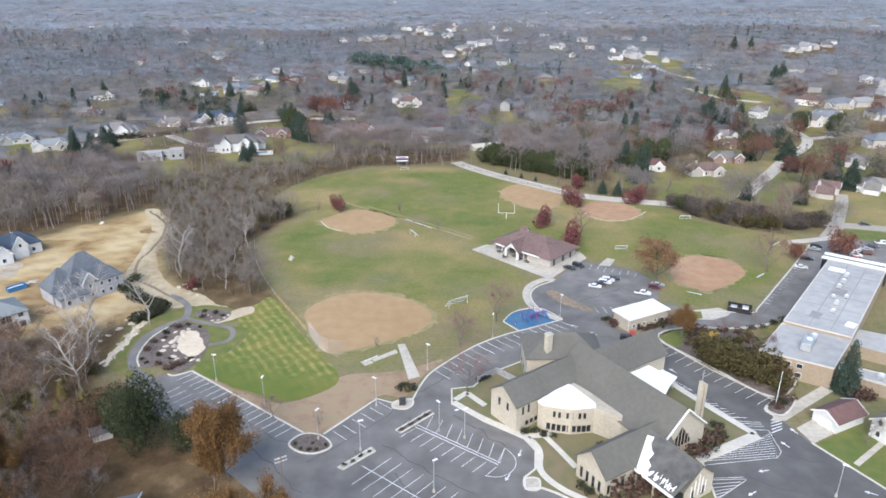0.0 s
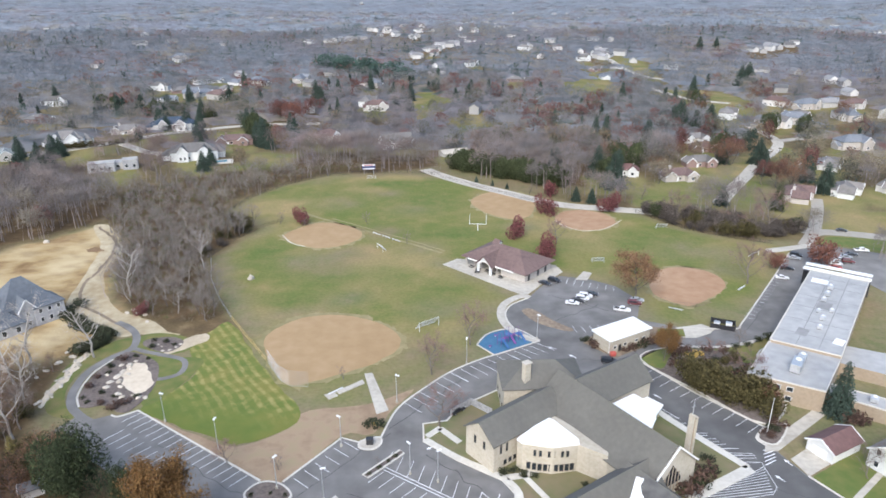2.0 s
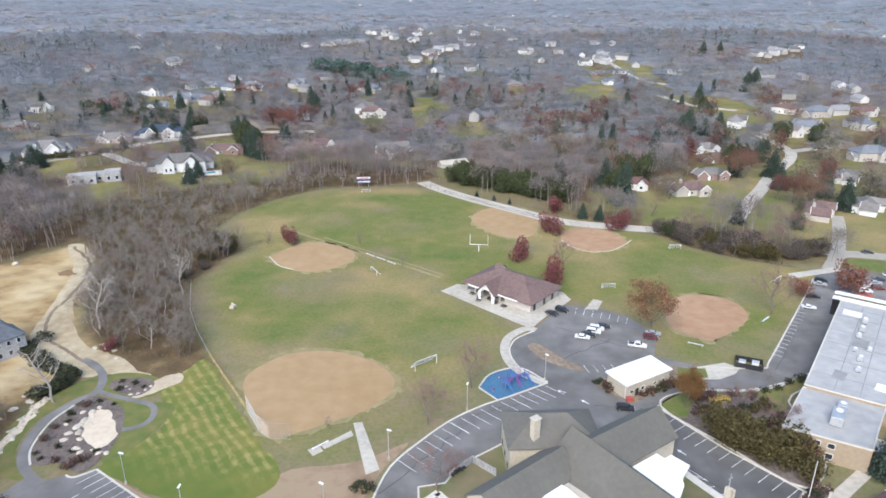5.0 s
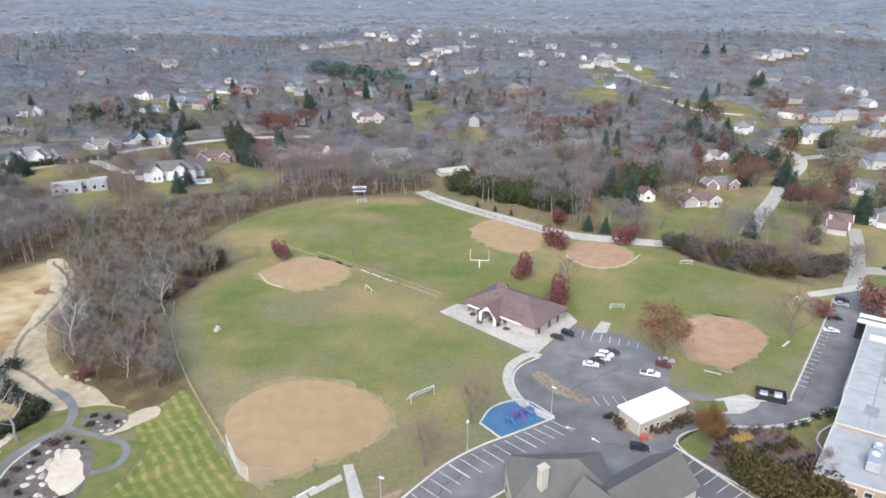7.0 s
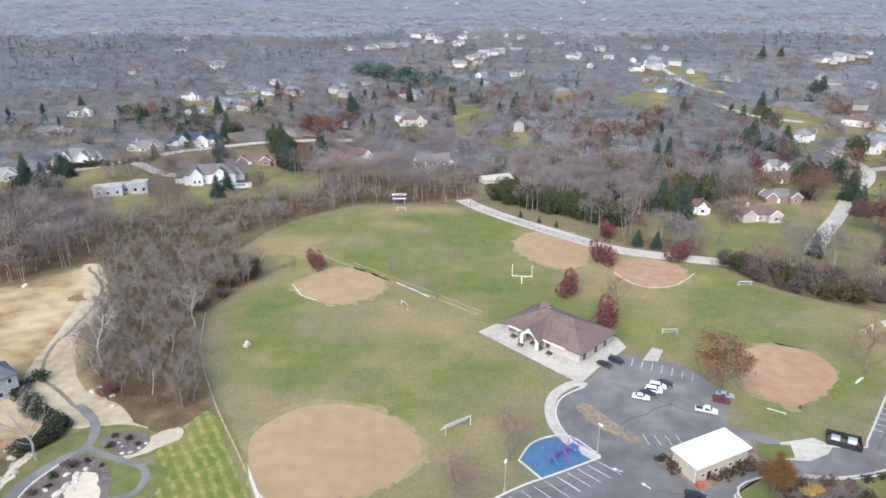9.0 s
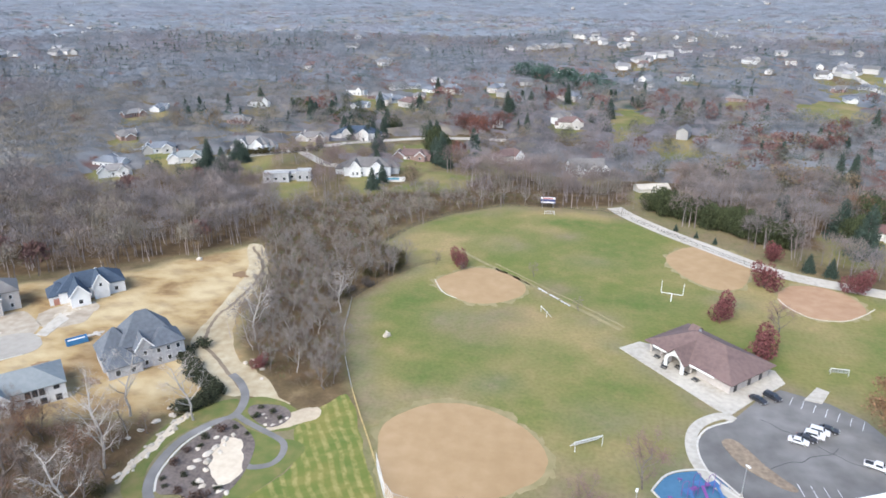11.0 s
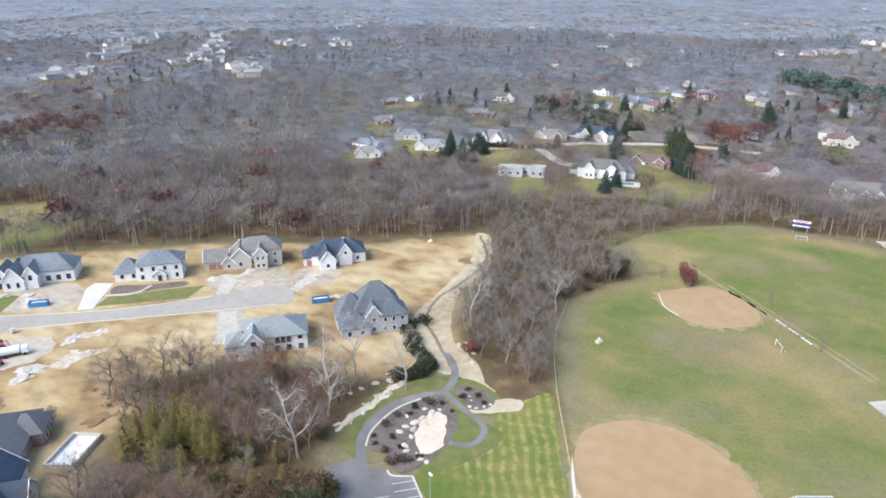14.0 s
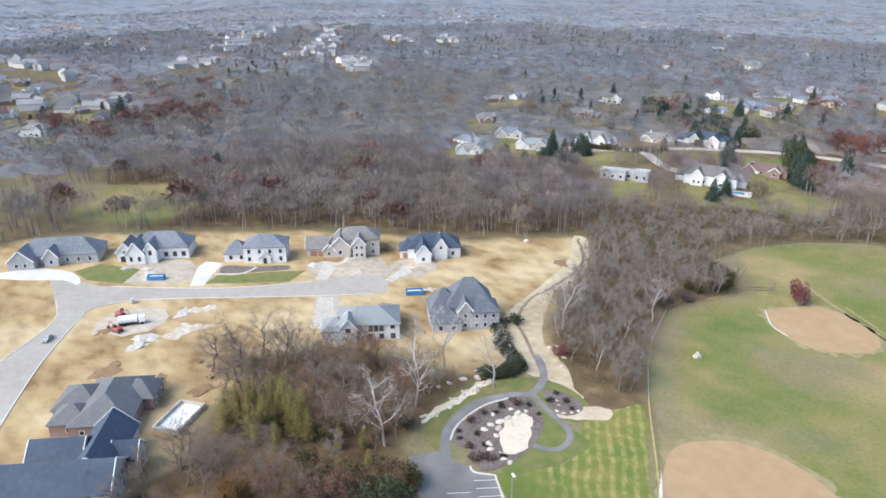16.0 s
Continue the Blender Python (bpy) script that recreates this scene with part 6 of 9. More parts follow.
def limb_tree(h, spread, limbs, forks, low=0.25, lean=0.04, rise=0.9):
    """A trunk with tapering limbs: the wood as one bmesh, and the tips with their directions."""
    bm = bmesh.new()
    tips, ways = [], []
    p, r = Vector((0, 0, -0.4)), h * 0.017 + 0.05
    joints = [p.copy()]
    steps = 6
    for i in range(steps):
        q = p + Vector((rng.normal() * lean * h, rng.normal() * lean * h, h * 0.86 / steps))
        r2 = r * (0.86 if i < steps - 1 else 0.5)
        tube(bm, p, q, r, r2, 5)
        p, r = q, r2
        joints.append(p.copy())
    for k in range(limbs):
        t = low + (1 - low) * (k + rng.random()) / limbs
        f = t * steps
        i = min(int(f), steps - 1)
        a = joints[i].lerp(joints[i + 1], f - i)
        ang = k * 2.4 + rng.normal() * 0.4
        out = spread * (1.0 - 0.55 * t) * (0.75 + 0.5 * rng.random())
        b = a + Vector((math.cos(ang) * out * 0.55, math.sin(ang) * out * 0.55, out * rise * 0.5))
        c = b + Vector((math.cos(ang) * out * 0.5, math.sin(ang) * out * 0.5, out * rise * 0.75))
        rr = h * 0.007 * (1.2 - 0.6 * t) + 0.02
        tube(bm, a, b, rr, rr * 0.7, 3)
        tube(bm, b, c, rr * 0.7, rr * 0.3, 3)
        for j in range(forks):
            s = b.lerp(c, rng.random()) if j else c
            d = Vector((math.cos(ang) + rng.normal() * 0.8, math.sin(ang) + rng.normal() * 0.8, 0.5 + rng.random() * 0.9)).normalized()
            e = s + d * out * (0.3 + 0.3 * rng.random())
            tube(bm, s, e, rr * 0.35, rr * 0.12, 3)
            tips.append(s.lerp(e, 0.5))
            ways.append(d)
            tips.append(e)
            ways.append(d)
    tips.append(p)
    ways.append(Vector((0, 0, 1)))
    return bm, np.array([list(v) for v in tips]), np.array([list(v) for v in ways])


def bare_tree(h, spread, tint, twigs, bark, limbs=12, forks=3, low=0.25, label="", leaf=None, leaves=0, leaf_size=0.5, name="bare_tree", category="tree", rise=0.9, fuzz=0.75):
    t = thing(name, Matrix(), label, category)
    wood, tips, ways = limb_tree(h, spread, limbs, forks, low, rise=rise)
    part("trunk", wood, bark, t)
    k = rng.integers(0, len(tips), twigs)
    at = tips[k] + rng.normal(size=(twigs, 3)) * spread * 0.1
    way = unit(ways[k] + rng.normal(size=(twigs, 3)) * fuzz)
    tris = splinters(at, way, rng.uniform(0.7, 2.0, twigs) * h / 16, rng.uniform(0.04, 0.1, twigs))
    tin = np.array(tint) * rng.uniform(0.75, 1.25, (twigs, 1))
    if leaves:
        k = rng.integers(0, len(tips), leaves)
        la = tips[k] + rng.normal(size=(leaves, 3)) * spread * np.array([0.15, 0.15, 0.12])
        tris = np.concatenate([tris, leaflets(la, rng.uniform(0.5, 1.2, leaves) * leaf_size)])
        tin = np.concatenate([tin, np.array(leaf) * rng.uniform(0.6, 1.4, (leaves, 1))])
    part("crown", shards("crown", tris, tin, LEAVES if leaves else TWIGS), None, t)
    return t


def conifer(h, r, tint, label, rows=26, name="conifer", droop=0.25, taper=0.85, leaf=0.4, ragged=0.25):
    t = thing(name, Matrix(), label, "tree")
    bm = bmesh.new()
    tube(bm, (0, 0, -0.3), (0, 0, h * 0.95), h * 0.02 + 0.06, 0.03, 6)
    part("trunk", bm, BARK, t)
    tris, tin = [], []
    for i in range(rows):
        f = (i + rng.uniform(-0.3, 0.3)) / rows
        z, rad = h * (0.06 + 0.92 * f), r * max(0.02, 1 - f) ** taper * rng.uniform(1 - ragged, 1 + ragged * 0.5) + 0.15
        n = max(5, int(17 * (1 - f)) + 4)
        ang = rng.uniform(0, 6.283) + np.arange(n) * 6.283 / n + rng.normal(size=n) * 0.25
        for a in ang:
            q = rad * rng.uniform(1 - ragged, 1.1)
            m = 6 + int(q * 2.4)
            s = np.linspace(0.3, 1, m)
            at = np.stack([np.cos(a) * q * s, np.sin(a) * q * s, z - droop * q * s ** 1.5], 1) + rng.normal(size=(m, 3)) * (0.1 + 0.05 * q)
            tris.append(leaflets(at, rng.uniform(0.6, 1.1, m) * leaf * (0.7 + 0.6 * (1 - f))))
            tin.append(np.array(tint) * rng.uniform(0.7, 1.3, (m, 1)))
    part("crown", shards("crown", np.concatenate(tris), np.concatenate(tin), LEAVES), None, t)
    return t


def bush(r, h, tint, n, label, name="shrub", size=0.3, lobes=7):
    t = thing(name, Matrix(), label, "shrub")
    bm = bmesh.new()
    for i in range(4):
        a = i * 1.57 + 0.4
        tube(bm, (0, 0, -0.1), (math.cos(a) * r * 0.4, math.sin(a) * r * 0.4, h * 0.6), 0.05, 0.02, 4)
    part("stem", bm, BARK, t)
    c = np.stack([rng.normal(size=lobes) * r * 0.4, rng.normal(size=lobes) * r * 0.4, rng.uniform(0.3, 0.7, lobes) * h], 1)
    k = rng.integers(0, lobes, n)
    d = unit(rng.normal(size=(n, 3))) * rng.uniform(0.5, 1.0, (n, 1)) ** 0.5
    at = c[k] + d * np.array([r * 0.55, r * 0.55, h * 0.35])
    at[:, 2] = np.abs(at[:, 2])
    part("leaves", shards("leaves", leaflets(at, rng.uniform(0.6, 1.2, n) * size), np.array(tint) * rng.uniform(0.55, 1.4, (n, 1)), LEAVES), None, t)
    return t


def plant(src, x, y, s=1.0, turn=None, group="", z=None, label="", flat=1.0):
    """The first call sets the model itself in its place, later calls copy it."""
    m = pose(x, y, (ground_at(x, y) if z is None else z), 0, 0, rng.uniform(0, 360) if turn is None else turn) @ Matrix.Diagonal((s * flat, s * flat, s, 1))
    if src.get("placed"):
        ob = copy_thing(src, m)
    else:
        src.matrix_basis, src["placed"], ob = m, 1, src
    if group:
        ob["group"] = group
    if label:
        ob["label"] = label
    return ob


GREYTWIG, MAUVE = (0.222, 0.202, 0.184), (0.215, 0.188, 0.172)
bares = [bare_tree(17, 5.5, GREYTWIG, 1250, BARK, label="tall bare grey tree with fine twigs in the wood"), bare_tree(19, 5, MAUVE, 1300, BARK, 13, label="tall bare brown tree with fine twigs in the wood"),
         bare_tree(14, 5, (0.225, 0.195, 0.165), 1000, PALE_BARK, 11, label="slender bare tree with a pale trunk in the wood", low=0.35), bare_tree(16, 6, (0.225, 0.188, 0.165), 1250, BARK, 14, label="bare spreading brown tree in the wood", low=0.2)]


def scatter(poly, gap, jitter=0.42):
    xs, ys = [p[0] for p in poly], [p[1] for p in poly]
    pts = []
    for x in np.arange(min(xs), max(xs), gap):
        for y in np.arange(min(ys), max(ys), gap):
            pts.append((x + rng.uniform(-1, 1) * gap * jitter, y + rng.uniform(-1, 1) * gap * jitter))
    pts = np.array(pts)
    return pts[inside(poly, pts[:, 0], pts[:, 1]) > 0.5]


for i, (x, y) in enumerate(scatter(WOOD_STRIP, 6.0)):
    if y < 400:
        plant(bares[i % 4], x, y, rng.uniform(0.7, 1.05) * (0.75 if y > 300 else 1), group="trees of the wood")
browns = [bare_tree(15, 5.5, (0.195, 0.15, 0.124), 1100, BARK, 13, label="bare dark brown tree in the thicket", low=0.2), bare_tree(13, 5, (0.2, 0.136, 0.102), 1000, BARK, 12, label="bare russet-brown tree in the thicket", leaf=(0.17, 0.085, 0.05), leaves=260, leaf_size=0.3)]
NEAR_BARE = [(-164, 138), (-156, 156), (-141, 178), (-108, 180), (-99, 187), (-97, 176), (-96, 160), (-100, 150), (-104, 138), (-116, 128), (-140, 132)]
CEDARS = [(-130, 128), (-121, 124), (-110, 131), (-107, 139), (-117, 145), (-128, 141), (-134, 136)]
for i, (x, y) in enumerate(scatter(NEAR_BARE, 6.0)):
    if inside(CEDARS, x, y) > -1:
        continue
    plant(browns[i % 2] if i % 5 else bares[2], x, y, rng.uniform(0.75, 1.05) * (0.62 if y > 162 else 1), group="trees of the wood")
YARD = [(-128, 128), (-118, 128), (-104, 138), (-98, 150), (-92, 160), (-84, 148), (-88, 130), (-82, 118), (-82, 104), (-92, 84), (-124, 84)]
for i, (x, y) in enumerate(scatter(YARD, 10.5)):
    if inside(CEDARS, x, y) > -4:
        continue
    plant(browns[i % 2] if i % 4 else bares[1], x, y, rng.uniform(0.65, 1.0), group="trees of the wood")
oak = bare_tree(15, 7, (0.17, 0.12, 0.09), 500, BARK, 18, 5, 0.16, "broad oak still holding rust-orange leaves", (0.185, 0.102, 0.038), 20000, 0.42, "oak_tree", fuzz=0.8)
oak_brown = bare_tree(13, 6.5, (0.16, 0.11, 0.085), 700, BARK, 15, 4, 0.18, "spreading oak with thinning brown leaves", (0.185, 0.1, 0.06), 2600, 0.34, "oak_tree", fuzz=0.8)
oak_red = bare_tree(13, 6, (0.16, 0.09, 0.075), 500, BARK, 14, 4, 0.18, "spreading oak with dull maroon leaves", (0.15, 0.066, 0.055), 2600, 0.42, "oak_tree", fuzz=0.8)
maple = bush(2.5, 5.6, (0.19, 0.07, 0.068), 2200, "small rounded maple with maroon leaves", "maple_tree", 0.34, 11)
maple["category"] = "tree"
great = conifer(19, 6.4, (0.066, 0.075, 0.034), "huge dark evergreen with a broad ragged crown", 40, "evergreen_tree", 0.1, 0.5, 0.42)
broad = bush(5.2, 18, (0.046, 0.058, 0.027), 9000, "huge dark evergreen with a broad rounded crown", "evergreen_tree", 0.42, 18)
broad["category"] = "tree"
rosy = bare_tree(8, 3.2, (0.22, 0.14, 0.125), 900, BARK, 11, 4, 0.2, "bare ornamental tree with rosy twigs", name="ornamental_tree", fuzz=0.8)
sycamore = bare_tree(17, 5, (0.42, 0.38, 0.34), 420, PALE_BARK, 11, 3, 0.3, "bare sycamore with a white trunk and limbs", name="sycamore_tree")
thin = bare_tree(7, 2.4, (0.2, 0.16, 0.14), 380, BARK, 10, 3, 0.2, "small bare ornamental tree", name="ornamental_tree")
pine = conifer(11, 4.0, (0.058, 0.084, 0.064), "tall dark evergreen conifer", taper=0.65, leaf=0.5)
cedar = conifer(12, 2.6, (0.22, 0.18, 0.062), "feathery yellowish green cedar among bare trees", 26, "cedar_tree", -0.5, 0.6, 0.32, 0.6)
yew = bush(4.5, 7, (0.065, 0.078, 0.035), 2600, "big dark evergreen tree with a rounded crown", "evergreen_tree", 0.55, 10)
yew["category"] = "tree"
shrub = bush(1.0, 1.1, (0.05, 0.055, 0.03), 260, "low dark green shrub in a mulched bed")
russet = bush(1.1, 1.2, (0.098, 0.06, 0.046), 260, "low russet shrub in a mulched bed")
bramble = bush(2.8, 4.2, (0.115, 0.095, 0.08), 1100, "dark tangled leafless scrub", "scrub_bush", 0.34, 9)
holly = bush(2.6, 4.6, (0.09, 0.076, 0.031), 950, "tall olive hedge tree with rusty tips", "hedge_tree", 0.42, 9)
plant(oak, -46.2, 116, 1.12, group="autumn oaks", flat=0.64)
for x, y, s in ((-48.5, 113, 0.72), (-90, 110, 0.9), (-30, 88, 1.1), (-37, 85, 1.2), (-80, 88, 1.2), (-88, 92, 1.1), (-22, 84, 0.9)):
    plant(oak, x, y, s, group="autumn oaks", flat=0.7)
for x, y, s in ((-125, 166, 0.8), (-107, 166, 0.8), (-88, 122, 0.9), (-96, 116, 1.0), (-126, 172, 0.9)):
    plant(oak_brown, x, y, s, group="brown oaks")
oak_tan = bare_tree(14, 6.6, (0.17, 0.12, 0.09), 500, BARK, 16, 4, 0.16, "broad oak with tan and brown leaves beside the field", (0.235, 0.135, 0.075), 5600, 0.5, "oak_tree", fuzz=0.8)
oak_pale = bare_tree(12, 5.5, (0.24, 0.2, 0.15), 900, BARK, 15, 4, 0.16, "rounded tree with straw-coloured twigs beside houses", (0.27, 0.23, 0.15), 900, 0.45, "straw_tree", fuzz=0.9)
plant(oak_tan, 76.5, 219.5, 1.0)
rusty = bush(2.5, 5.6, (0.2, 0.09, 0.065), 1800, "rounded tree with rust-red leaves at the end of the car park", "maple_tree", 0.34, 11)
rusty["category"] = "tree"
for x, y, s in ((137, 241, 1.2), (155.5, 242.5, 1.65)):
    plant(rusty, x, y, s, group="rust-red trees")
for x, y, s in ((78, 164.5, 0.6), (85, 159, 0.55), (90, 156, 0.65)):
    plant(rusty, x, y, s * 1.3, group="rust-red trees", label="rust-red small tree in the car park hedge")
plant(oak, 71, 177, 0.55, group="autumn oaks", label="small tree with rust-orange leaves in a mulched bed")
for x, y, s in ((-77, 108, 0.8), (-85, 104, 0.9), (-81, 115, 0.8), (-91, 117, 0.9), (-75, 116, 0.7), (-94, 106, 0.9)):
    plant(oak_brown, x, y, s, group="brown oaks")
for x, y, s in ((-88, 110, 0.9), (-79, 102, 0.8), (-84, 119, 0.9), (-73, 110, 0.7)):
    plant(bares[3], x, y, s, group="trees of the wood")
plant(broad, -68.5, 127, 1.12, flat=0.84)
plant(broad, -59.5, 126, 0.55, label="dark evergreen beside a rust-orange oak")
plant(great, 173, 309, 0.8, label="tall dark brownish evergreen beside a straight road", flat=0.8)
plant(yew, -75.5, 133, 1.7, label="tall olive evergreen beside the car park", flat=0.55)
for x, y, s in ((-79.5, 136, 0.85), (-83, 130, 0.8), (-86.5, 125, 0.95), (-80, 119, 0.8)):
    plant(oak_brown, x, y, s, group="brown oaks")
for x, y, s in ((-116, 111, 0.8), (-109, 117, 0.9), (-101, 124, 0.9), (-118, 116, 0.7), (-111, 112, 0.85), (-106, 124, 0.9), (-122, 113, 0.7)):
    plant(browns[0], x, y, s, group="trees of the wood")
for x, y, s in ((-82, 138, 1.2), (-88, 143, 1.1), (-80, 145, 1.0), (-86, 136, 1.0)):
    plant(holly, x, y, s, group="evergreens by the car park", label="olive green evergreen bush by the car park")
for x, y in scatter(CEDARS, 4.3):
    plant(cedar, x, y, rng.uniform(0.75, 1.3), group="cedars", flat=rng.uniform(0.85, 1.3))
for x, y, s in ((-96, 126, 0.8), (-92, 134, 0.8), (-99, 112, 0.8), (-102, 142, 0.7), (-98, 146, 0.6), (-89, 140, 0.8)):
    plant(cedar, x, y, s, group="cedars")
for x, y, s in ((-49.7, 301, 1.35), (62, 308, 1.3), (70, 337, 1.1), (93, 311, 1.25), (52, 255, 1.35), (44, 279, 1.2), (-88, 214, 0.6)):
    plant(maple, x, y, s, group="maroon maples")
for x, y, s in ((17, 189, 1.5), (6, 150, 0.95), (120, 228, 1.2), (5, 173.4, 0.9), (-42, 138.6, 0.5), (60, 272, 0.8)):
    plant(rosy, x, y, s, group="rosy bare trees")
for x, y, s in ((-97, 227, 1.15), (-92, 187, 0.95), (-108.5, 184.5, 1.0), (-79, 252, 0.8), (-101, 166, 0.9), (-106, 172, 1.0), (-95, 150, 1.0)):
    plant(sycamore, x, y, s, group="white sycamores")
for x, y, s in ((-20, 298, 0.9), (-2, 273, 0.85), (-30, 136, 0.7), (-19, 172, 0.6), (96, 184, 0.9), (82, 182, 0.7), (114, 329, 1.2), (106, 336, 1.3), (125, 318, 1.2), (176, 288, 0.8), (200, 276, 0.7), (108, 126, 1.0), (112, 134, 1.1), (118, 128, 1.2), (-20, 124, 0.3), (-8, 137, 0.3), (60, 340, 0.8), (-59, 300, 0.9), (-48, 296, 0.6)):
    plant(thin, x, y, s, group="small bare trees")
for x, y, s in ((188, 505, 1.4), (193, 500, 1.3), (204, 514, 1.5), (198, 506, 1.3), (214, 357, 1.0), (211, 335, 1.1), (223, 341, 0.4), (227, 341, 0.4), (231, 341, 0.4), (373, 757, 1.8), (362, 750, 1.6), (81, 328, 0.5), (88, 325, 0.5), (35, 364, 0.22), (43, 357, 0.2), (50, 351, 0.2), (116, 377, 1.0), (150, 318, 0.7), (186, 400, 0.9), (205, 440, 1.0), (-146, 480, 1.0), (-118, 407, 0.7), (-104, 470, 1.1), (-98, 462, 1.2), (-186, 520, 1.0), (-176, 505, 0.8), (-165, 512, 0.8), (-220, 432, 0.6), (-216, 405, 0.9), (-208, 402, 0.8), (-226, 404, 0.8),
             (106, 350, 1.3), (103, 372, 1.2), (158, 452, 1.2), (-330, 240, 1.1), (230, 520, 1.2), (210, 500, 1.1)):
    plant(pine, x, y, s, group="conifers")
plant(pine, 105.2, 149.6, 1.05, label="dark blue-green conifer beside the school wall", flat=0.66)
for x, y, s in ((107.6, 148.2, 1.6), (109.6, 146.8, 1.3), (106.4, 146.6, 1.2)):
    plant(russet, x, y, s, group="shrubs by the school annex", label="low russet shrub at the foot of a brick wall")
# evergreens dotted through the far gardens
for x, y, s in ((-198, 633, 1.3), (-166, 558, 1.2), (-177, 754, 1.4), (-91, 526, 1.0), (131, 458, 1.4), (126, 464, 1.3), (194, 629, 1.5), (230, 596, 1.4), (279, 676, 1.5), (198, 372, 1.0), (79, 381, 0.9), (-61, 584, 1.1), (77, 683, 1.3), (-246, 592, 1.2), (-159, 528, 1.0),
                (-120, 534, 1.05), (-93, 455, 0.9), (-91, 676, 1.3), (-69, 671, 1.4), (0, 671, 1.2), (-233, 417, 0.9), (-319, 641, 1.2), (-42, 743, 1.4)):
    plant(pine, x, y, s, group="garden conifers", label="dark conifer in a far garden", flat=rng.uniform(0.6, 0.9))
for x, y, s in ((-108, 142, 1.0), (-106, 144, 0.8), (-113, 140, 0.9), (-99, 150, 0.8), (-94, 133, 1.2), (-89, 134, 1.3), (-83, 141, 1.2), (-100, 132, 1.1), (-83, 145, 1.0), (-92, 130, 1.1), (-97, 158, 0.8)):
    plant(holly, x, y, s, group="olive thicket", label="olive green evergreen bush under bare trees")
for i in range(18):
    t = 0.1 + 0.72 * i / 17
    plant(holly, 71.5 + 22.5 * t + rng.normal() * 1.2, 165 - 15.5 * t + rng.normal() * 1.2 + (2.4 if i % 2 else 0), rng.uniform(1.05, 1.6), group="hedge along the car park")
SCRUB = [(106, 309), (112, 297), (119, 286), (131, 275.6), (145, 269.6), (164, 273.6), (171, 282), (160, 288), (140, 292), (124, 302), (112, 312)]
for i, (x, y) in enumerate(scatter(SCRUB, 4.0)):
    q = rng.random()
    plant(bramble if q < 0.5 else holly if q < 0.64 else rosy if q < 0.8 else thin, x, y, rng.uniform(0.55, 1.5), group="scrub at the corner of the field", label="dark tangled scrub at the edge of the field")
for x, y, s in ((112, 302, 0.6), (128, 290, 0.55), (166, 281, 0.6)):
    plant(yew, x, y, s, group="evergreens in the scrub", label="dark evergreen standing in the scrub")
BANK = [(72, 172), (78, 178), (88, 180), (96, 172), (96, 162), (88, 152), (80, 160)]
for x, y in scatter(BANK, 3.6):
    q = rng.random()
    plant(holly if q < 0.16 else rosy if q < 0.24 else russet if q < 0.6 else shrub, x, y, rng.uniform(0.5, 0.8) if q < 0.24 else rng.uniform(0.9, 1.7), z=0.2, group="shrubs on the bank by the school", label="mixed brown and green shrub on the mulched bank")
for x, y in curve([(-84, 262), (-80, 272), (-77, 284), (-71, 296), (-78, 304), (-86, 312)], 4):
    plant(holly if rng.random() < 0.6 else bramble, x + rng.normal() * 1.5, y + rng.normal() * 1.5, rng.uniform(0.5, 0.85), group="scrub along the field fence", label="dark olive scrub along the field fence")
for x, y, s in ((98.6, 127, 0.55), (101.5, 123, 0.6), (103, 130.6, 0.5)):
    plant(browns[0], x, y, s, group="trees beside the small houses", label="bare brown tree beside small white houses")
for x, y, s in ((114, 124, 0.75), (121, 118, 0.8), (111, 114, 0.7), (125, 130, 0.8), (118, 108, 0.8), (128, 122, 0.8)):
    plant(bares[1], x, y, s, group="trees beside the small houses", label="bare brown tree beside small white houses")
for x, y in curve([(-113, 215), (-106, 208), (-98, 202), (-93, 199), (-94, 194), (-97, 190)], 9):
    plant(shrub, x + rng.normal() * 0.4, y + rng.normal() * 0.4, rng.uniform(1.4, 2.0), group="clipped hedge by the haul track", label="dark evergreen hedge plant along the haul track")
plant(shrub, -111, 221, 2.0, label="round dark shrub on bare soil")
for x, y in ((-86, 166), (-86.6, 171), (-86.4, 176), (-85, 181), (-83, 185), (-80, 186.4), (-84, 164), (-82, 168), (-80, 163.4), (-76, 161), (-74, 163), (-72, 166), (-78, 166), (-84, 178), (-76, 185), (-78, 196), (-74, 195), (-71, 193), (-77, 192)):
    plant(shrub if rng.random() < 0.85 else russet, x, y, rng.uniform(0.5, 0.9), z=0.12, group="garden shrubs")
for x, y in ((-34.6, 128), (-33, 126.4), (-31, 126), (-29, 126), (-27.4, 127.6), (-22, 120.6), (-20.4, 122), (-18.6, 123.8), (-17, 125.4), (-10, 133.6), (-8, 135.4), (-6, 137.4), (-4.4, 139.2), (-30.4, 128.4)):
    plant(shrub, x, y, rng.uniform(0.35, 0.55), z=0.2, group="car park shrubs")
for x, y in ((-11.6, 151), (-10, 152.4), (-8.8, 150.8), (76, 181), (79, 182.6), (86, 182), (90, 181), (95, 183.6), (99, 184.6), (104, 187), (107.6, 188.6), (88, 176), (93, 176), (79, 176), (75, 175.6), (62, 183), (64, 184), (66, 185), (68, 186), (70, 187.2), (52, 189), (54, 186.6), (86, 144), (88, 145.6), (84, 142.6), (55, 187)):
    plant(russet if rng.random() < 0.5 else shrub, x, y, rng.uniform(0.7, 1.4), z=0.18, group="bed shrubs")
